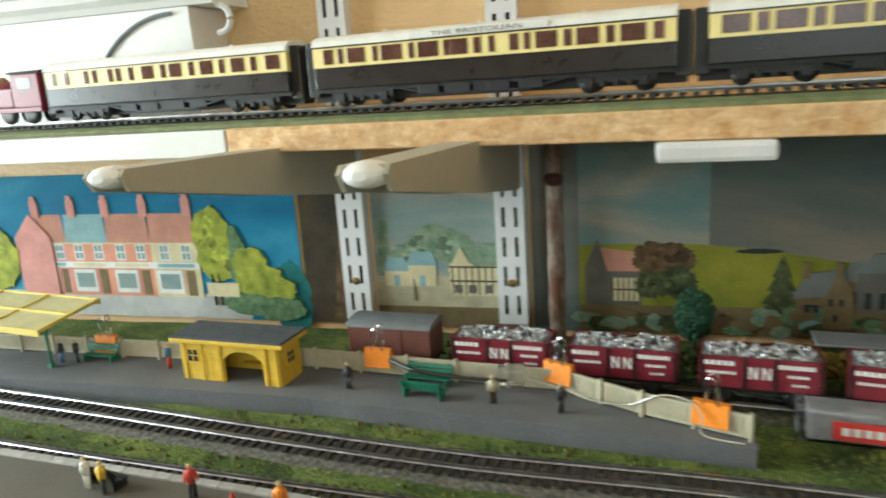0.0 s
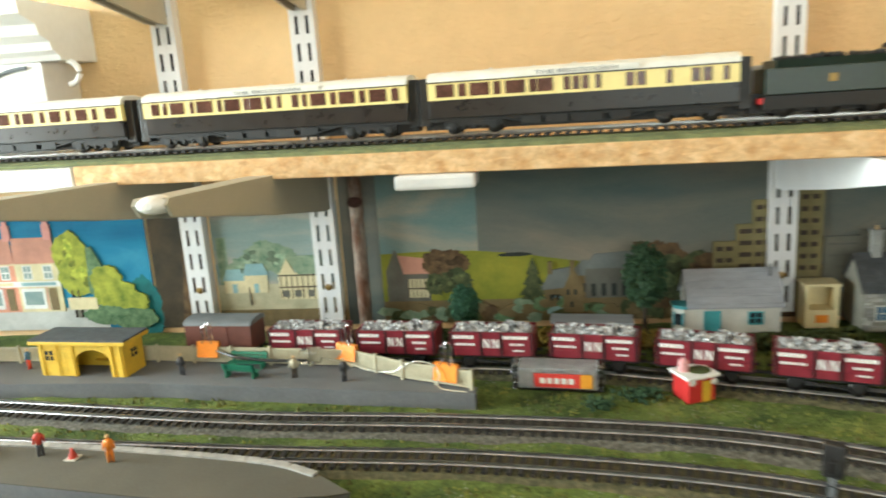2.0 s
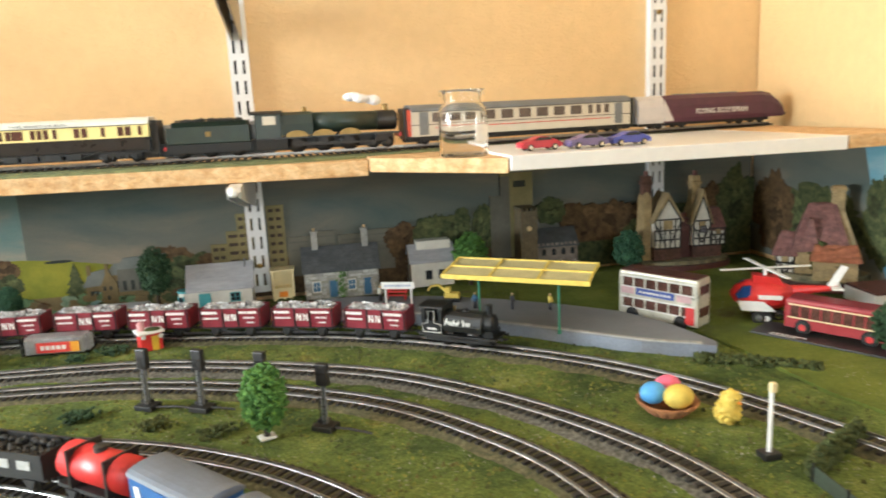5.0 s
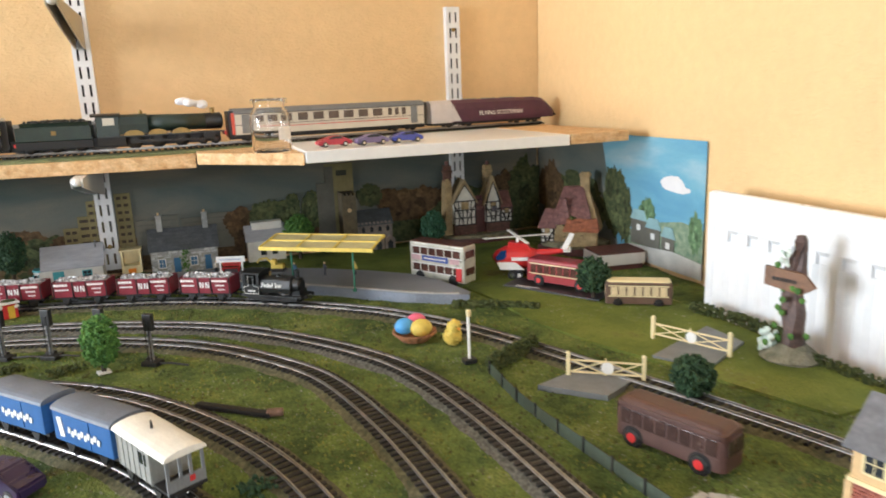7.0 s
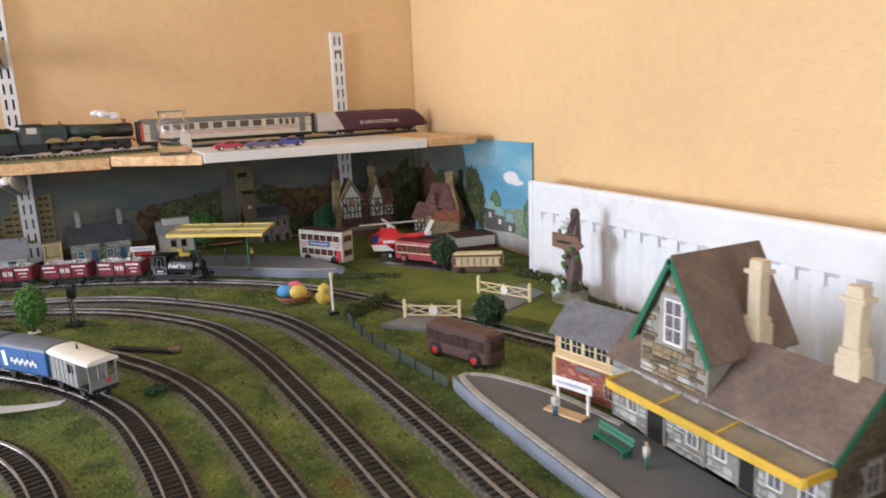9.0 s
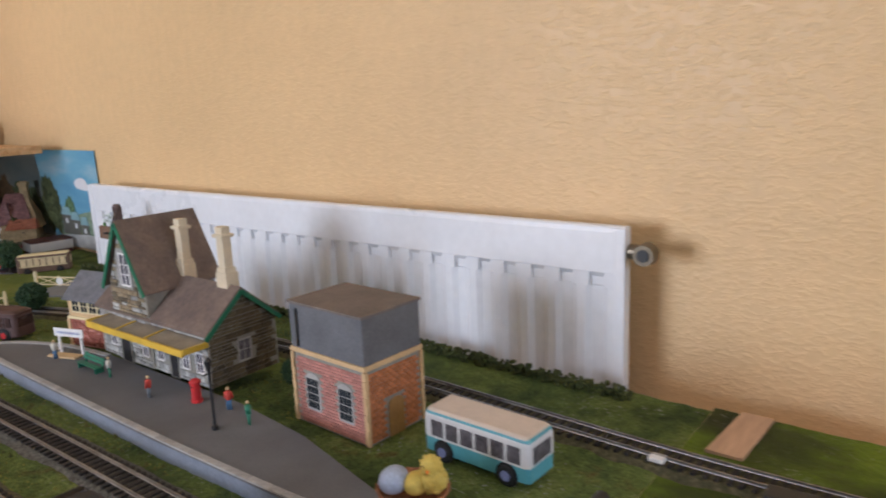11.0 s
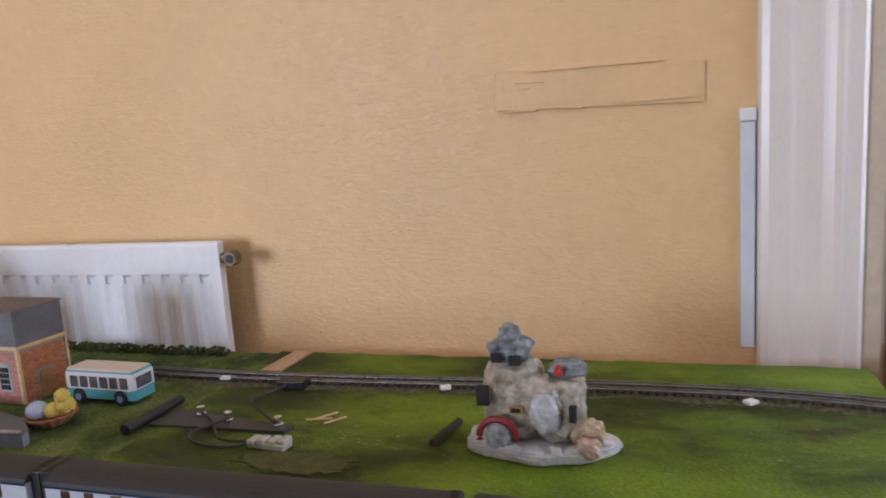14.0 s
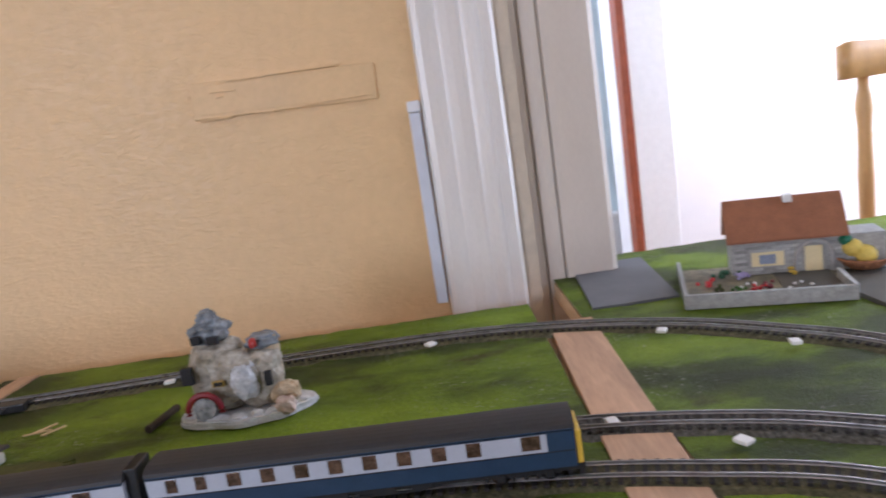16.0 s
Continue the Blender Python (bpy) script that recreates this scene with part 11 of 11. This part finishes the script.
for cx, cz, sx, sz in ((-0.044, 0.052, 0.007, 0.011), (-0.016, 0.082, 0.007, 0.005), (-0.032, 0.084, 0.006, 0.005), (0.034, 0.040, 0.004, 0.009)):
    bm = B()
    box(bm, (cx, -0.0225 if cz < 0.07 else -0.014, cz), (sx * 1.6, 0.006, sz * 1.6), bevel=0.001)
    part("opening", bm, M_DARK, g)
bm = B()
box(bm, (-0.014, -0.0262, 0.042), (0.012, 0.003, 0.006), bevel=0.0006)
sg = part("sign", bm, pm("sign_ochre", (0.36, 0.22, 0.03), 0.5, var=0.2, bump=0.1), g)
bm = B()
box(bm, (-0.014, -0.0275, 0.042), (0.0085, 0.002, 0.0038), bevel=0.0004)
part("sign_face", bm, M_DARK, sg)
bm = B()
pts = []
for k in range(17):
    a = math.pi * (-0.05 + 1.1 * k / 16)
    pts.append((-0.030 + 0.0165 * math.cos(a), -0.031, 0.018 + 0.0165 * math.sin(a)))
tube(bm, pts, 0.0032, 8)
part("waterwheel", bm, pm("wheel_red", (0.22, 0.015, 0.02), 0.45, var=0.2, bump=0.1), g, "dark red waterwheel rim")
bm = B()
lump(bm, (-0.030, -0.0290, 0.019), (0.0125, 0.005, 0.0125), 0.35, rng)
part("wheel_hub", bm, pm("resin_hub", (0.22, 0.23, 0.24), 0.5, var=0.4, scale=160, bump=0.9, bscale=260, col2=(0.48, 0.49, 0.50)), g)
bm = B()
lump(bm, (0.044, -0.010, 0.018), (0.016, 0.015, 0.014), 0.3, rng)
lump(bm, (0.034, 0.006, 0.050), (0.008, 0.010, 0.030), 0.3, rng)
part("rockery", bm, pm("resin_ochre", (0.34, 0.22, 0.10), 0.5, var=0.35, scale=60, bump=0.5, col2=(0.56, 0.47, 0.33)), g)
bm = B()
lump(bm, (0.021, -0.010, 0.073), (0.0045, 0.004, 0.0055), 0.3, rng, 2)
part("flower_tub", bm, pm("resin_red", (0.42, 0.035, 0.025), 0.45, var=0.2, bump=0.2), g)
bm = B()
lump(bm, (0.047, -0.026, 0.012), (0.011, 0.008, 0.009), 0.3, rng)
part("flower_bank", bm, pm("resin_peach", (0.50, 0.33, 0.24), 0.5, var=0.3, scale=120, bump=0.5, col2=(0.62, 0.50, 0.42)), g)

bm = B()
cyl(bm, (0.808, -1.033, 0.0062), (0.894, -1.035, 0.0062), 0.0058, seg=14)
solid("black_rod", bm, M_BLACK, "black plastic rod lying on the green board", "plastic rod")
bm = B()
cyl(bm, (0.829, -1.353, 0.0042), (0.880, -1.364, 0.0042), 0.004, seg=10)
solid("black_rod", bm, M_TRUNK, "short dark stick lying on the green board", "plastic rod")
bm = B()
prism(bm, [(0.834, -1.040), (0.876, -1.042), (0.852, -1.200), (0.838, -1.196)], -0.002, 0.0022)
g = solid("terminal_plate", bm, pm("plate_dark", (0.045, 0.042, 0.038), 0.55, var=0.3, scale=40, bump=0.15), "dark grey metal plate with screw terminals", "terminal plate")
for x_, y_ in ((0.862, -1.085), (0.852, -1.125), (0.848, -1.185)):
    bm = B()
    lathe(bm, [(0.0052, 0.0022), (0.0052, 0.005), (0.003, 0.0055), (0.003, 0.009), (0.0042, 0.0095), (0.0042, 0.0125), (0.001, 0.013)], 12, (x_, y_, 0))
    part("screw_terminal", bm, M_CHROME, g)
bm = B()
tube(bm, smooth_line([(0.852, -1.125, 0.006), (0.820, -1.105, 0.004), (0.800, -1.120, 0.003), (0.795, -1.160, 0.003), (0.806, -1.190, 0.006)]), 0.0016, 6)
solid("black_lead", bm, M_BLACK, "thin black wire looping over the board", "cable")
bm = B()
tube(bm, smooth_line([(0.848, -1.180, 0.006), (0.872, -1.150, 0.008), (0.905, -1.120, 0.004), (0.945, -1.132, 0.004), (0.958, -1.138, 0.006)]), 0.0016, 6)
solid("black_lead", bm, M_BLACK, "thin black wire looping over the board", "cable")
bm = B()
tube(bm, smooth_line([(0.862, -1.085, 0.006), (0.846, -1.110, 0.004), (0.812, -1.140, 0.003), (0.808, -1.176, 0.004), (0.812, -1.192, 0.006)]), 0.0016, 6)
solid("black_lead", bm, M_BLACK, "thin black wire looping over the board", "cable")
bm = B()
# two moulded halves on one strip, each with a pair of wire ports
box(bm, (0.808, -1.1985, 0.0028), (0.016, 0.040, 0.0055), rz=-6, bevel=0.001)
for k in range(4):
    box(bm, (0.806 + 0.001 * k, -1.1835 - k * 0.0095 - (0.002 if k > 1 else 0), 0.0062), (0.015, 0.0082, 0.0062), rz=-6 + 3 * (k % 2), bevel=0.002)
solid("terminal_block", bm, pm("nylon_white", (0.46, 0.45, 0.38), 0.5, var=0.08, bump=0.05), "white nylon terminal block with wires", "terminal block")
bm = B()
box(bm, (0.962, -1.140, 0.004), (0.018, 0.034, 0.010), rz=4, bevel=0.0015)
solid("track_power_clip", bm, M_BLACK, "black track power clip against the rails", "power clip")
for k, (x_, y_) in enumerate(((0.968, -1.045), (0.966, -1.325), (0.962, -1.635), (0.893, -1.885), (0.808, -1.985), (0.699, -1.78), (0.64, -1.86))):
    bm = B()
    box(bm, (x_, y_, 0.0052), (0.010, 0.012, 0.0035), rz=20 * k, bevel=0.001)
    solid("track_joiner_clip", bm, M_PRINT_WHITE, "small white clip on the track joint", "track clip", "track clips")
for x_, y_, a in ((0.872, -1.215, 20), (0.862, -1.228, -25), (0.868, -1.205, 70)):
    bm = B()
    cyl(bm, (x_, y_, 0.002), (x_ + 0.02 * math.cos(radians(a)), y_ - 0.02 * abs(math.sin(radians(a))) - 0.008, 0.002), 0.0012, seg=6)
    solid("twig", bm, M_BUFF, "pale broken twig lying on the board", "twig")
bm = B()
rng = random.Random(61)
prism(bm, [(0.782 + 0.020 * math.sin(2 * math.pi * k / 44) * rng.uniform(0.72, 1.15), -1.240 + 0.062 * math.cos(2 * math.pi * k / 44) * rng.uniform(0.78, 1.1)) for k in range(44)], -0.002, 0.0006)
structure("bare_patch", bm, pm("bare_moss", (0.060, 0.062, 0.016), 0.9, var=0.5, scale=70, bump=0.4, col2=(0.11, 0.115, 0.026)), "bare brownish patch in the green board")

# ---- toy farmhouse in a walled yard, by the doorway ----
g = thing("farmyard", "toy stone farmhouse with brown roof in a walled garden", "toy farmhouse", 1.022, -2.072, 0.0, -106.5)
# local x runs away along the wall, front wall faces -y
bm = B()
prism(bm, [(-0.110, -0.092), (0.068, -0.092), (0.068, 0.070), (-0.110, 0.070)], 0, 0.005)
part("yard_base", bm, M_RESIN_GARDEN, g)
for x0, x1, y0, y1 in ((-0.110, 0.068, -0.096, -0.091), (-0.114, -0.109, -0.096, 0.07), (0.064, 0.069, -0.091, -0.02)):
    bm = B()
    span(bm, x0, x1, y0, y1, 0, 0.0175, bevel=0.0006)
    part("yard_wall", bm, M_STONE_GREY, g)
bm = B()
span(bm, 0.0, 0.064, -0.091, 0.02, 0.005, 0.0062)
part("yard_paving", bm, M_PLATFORM_BROWN, g)
hx, hy, hw_, hd_, hh, hr_ = 0.018, 0.045, 0.130, 0.050, 0.060, 0.036
bm = B()
prism(bm, [(hy - hd_ / 2, 0.005), (hy - hd_ / 2, hh), (hy, hh + hr_), (hy + hd_ / 2, hh), (hy + hd_ / 2, 0.005)], hx - hw_ / 2, hx + hw_ / 2, UP_X)
hw2 = part("house_wall", bm, M_STONE_GREY, g)
rng = random.Random(15)
mst = mesh_of(box(B(), (0, 0, 0), (0.016, 0.0014, 0.0034)), M_STONE_GREY, name="stone")
for r in range(11):
    for k in range(8):
        cx = hx - hw_ / 2 + 0.008 + k * 0.016 + (0.004 if r % 2 else 0)
        z_ = 0.008 + r * 0.004
        if cx > hx + hw_ / 2 - 0.006 or abs(cx - (hx + 0.030)) < 0.022 or (abs(cx - (hx - 0.022)) < 0.024 and 0.012 < z_ < 0.036):
            continue
        s_ = new("stone", mst)
        s_.parent = hw2
        s_.matrix_local = pose(cx, hy - hd_ / 2 - 0.0003, z_)
bm = B()
for sd in (-1, 1):
    y1, z1 = hy + sd * (hd_ / 2 + 0.008), hh - 0.008 * hr_ / (hd_ / 2)
    prism(bm, [(hy, hh + hr_ + 0.0004), (y1, z1), (y1, z1 + 0.003), (hy, hh + hr_ + 0.004)], hx - hw_ / 2 - 0.006, hx + hw_ / 2 + 0.004, UP_X)
part("roof", bm, pm("brown_toy_roof", (0.27, 0.105, 0.045), 0.65, var=0.15, scale=50, bump=0.2), g)
bm = B()
box(bm, (hx + 0.006, hy - 0.006, hh + hr_ + 0.002), (0.010, 0.010, 0.010))
part("chimney_stub", bm, M_PRINT_WHITE, g)
bm = B()
span(bm, hx - 0.042, hx - 0.004, hy - hd_ / 2 - 0.002, hy - hd_ / 2 + 0.001, 0.016, 0.034)
wf = part("window", bm, M_CREAM, g)
bm = B()
span(bm, hx - 0.033, hx - 0.014, hy - hd_ / 2 - 0.0028, hy - hd_ / 2 - 0.0018, 0.019, 0.031)
part("pane", bm, pm("pane_blue_grey", (0.26, 0.30, 0.38), 0.3, bump=0), wf)
bm = B()
span(bm, hx + 0.020, hx + 0.040, hy - hd_ / 2 - 0.002, hy - hd_ / 2 + 0.001, 0.005, 0.038)
part("door", bm, M_CREAM, g)
bm = B()
tube(bm, [(hx + 0.030 - 0.021 * math.cos(math.pi * k / 12), hy - hd_ / 2 - 0.003, 0.022 + (0.023 * math.sin(math.pi * k / 12))) for k in range(13)], 0.0032, 7)
for sd in (-1, 1):
    cyl(bm, (hx + 0.030 + sd * 0.021, hy - hd_ / 2 - 0.003, 0.005), (hx + 0.030 + sd * 0.021, hy - hd_ / 2 - 0.003, 0.022), 0.0032, seg=7)
part("stone_arch", bm, M_EDGING, g, "pale stone arch round the door")
bm = B()
span(bm, hx + hw_ / 2, hx + hw_ / 2 + 0.045, hy - 0.030, hy + 0.02, 0.005, 0.050, bevel=0.001)
part("outhouse", bm, M_STONE_GREY, g)
for x_, y_, r_, m_ in ((-0.080, -0.02, 0.006, M_RED), (-0.05, -0.055, 0.005, M_LEAF_BRIGHT), (-0.07, -0.045, 0.005, M_HEDGE), (-0.03, -0.050, 0.005, M_RED), (-0.038, 0.005, 0.006, pm("lilac", (0.35, 0.30, 0.50), bump=0.2)), (-0.060, 0.010, 0.008, M_LEAF_TEAL), (0.022, 0.010, 0.005, M_YELLOW), (-0.015, -0.045, 0.005, M_MAROON)):
    bm = B()
    for k in range(10):
        ball(bm, (x_ + rng.gauss(0, r_ * 0.7), y_ + rng.gauss(0, r_ * 0.6), 0.006 + abs(rng.gauss(0, r_ * 0.6))), r_ * 0.45, 1)
    tagged(part("flower_clump", bm, m_, g), kind="stuff")
for k in range(12):
    bm = B()
    ball(bm, (-0.045 + k * 0.0085, -0.040 - 0.0015 * k + 0.02 * math.sin(k), 0.0065), 0.0026, 1)
    part("white_stone", bm, M_PRINT_WHITE, g)
bm = B()
span(bm, 0.86, 1.28, -2.30, -2.118, -0.002, 0.004)
structure("yard_paving_far", bm, M_PLATFORM_BROWN, "brown paving card beside the farmhouse")
bm = B()
prism(bm, [(1.02, -1.84), (1.25, -1.86), (1.25, -1.97), (1.02, -1.95)], -0.003, 0.0016)
structure("grey_apron", bm, M_PLATFORM, "grey painted apron on the lift-out board")

# wooden chair beyond the layout's end
M_PINE = pm("turned_pine", (0.58, 0.34, 0.13), 0.35, var=0.12, scale=30, bump=0.05, stretch=(1, 1, 0.2))
g = thing("dining_chair", "honey-coloured wooden chair with turned back posts and a curved top rail", "chair", 1.46, -2.632, FLOOR_Z, 0)
CH = -FLOOR_Z
for y_ in (-0.172, 0.172):
    bm = B()
    lathe(bm, [(0.016, 0.0), (0.018, 0.2), (0.020, 0.44), (0.017, 0.47), (0.0115, 0.50), (0.013, CH - 0.05), (0.0145, CH + 0.04), (0.0125, CH + 0.10), (0.0135, CH + 0.115), (0.0125, CH + 0.125), (0.0155, CH + 0.165), (0.013, CH + 0.19), (0.010, CH + 0.20), (0.010, CH + 0.225)], 20, (0, y_, 0))
    part("back_post", bm, M_PINE, g, smooth=True)
    bm = B()
    cyl(bm, (0.36, y_ * 1.1, 0), (0.36, y_ * 1.05, 0.43), 0.016, 0.019, seg=16)
    part("leg", bm, M_PINE, g, smooth=True)
bm = B()
top, low = [], []
for k in range(25):
    t = k / 24
    y_ = -0.222 + 0.444 * t
    x_ = -0.022 + 0.03 * math.cos((t - 0.5) * 2.6)
    top.append((x_, y_, CH + 0.283 - 0.010 * math.sin(math.pi * t) + (0.004 if 0 < k < 24 else -0.004)))
    low.append((x_, y_, CH + 0.220))
for s_, e_ in ((-0.011, 0.011),):
    f0 = [bm.verts.new((p[0] + s_, p[1], p[2])) for p in top]
    f1 = [bm.verts.new((p[0] + s_, p[1], p[2])) for p in low]
    b0 = [bm.verts.new((p[0] + e_, p[1], p[2])) for p in top]
    b1 = [bm.verts.new((p[0] + e_, p[1], p[2])) for p in low]
    for k in range(24):
        for a_, c_ in ((f0, f1), (f1, b1), (b1, b0), (b0, f0)):
            bm.faces.new((a_[k], c_[k], c_[k + 1], a_[k + 1]))
    for k in (0, 24):
        bm.faces.new((f0[k], f1[k], b1[k], b0[k]))
bmesh.ops.bevel(bm, geom=[e for e in bm.edges if len(e.link_faces) == 2 and e.calc_face_angle() > 0.8], offset=0.004, segments=3, affect="EDGES")
part("top_rail", bm, M_PINE, g, smooth=True)
for k in range(4):
    bm = B()
    cyl(bm, (0, -0.1 + k * 0.066, 0.45), (0.004, -0.1 + k * 0.066, CH + 0.222), 0.007, seg=10)
    part("spindle", bm, M_PINE, g, smooth=True)
bm = B()
box(bm, (0.18, 0, 0.445), (0.42, 0.40, 0.03), bevel=0.012)
part("seat", bm, M_PINE, g)
for y_ in (-0.17, 0.17):
    bm = B()
    cyl(bm, (0, y_, 0.2), (0.36, y_ * 1.08, 0.2), 0.010, seg=10)
    part("stretcher", bm, M_PINE, g, smooth=True)
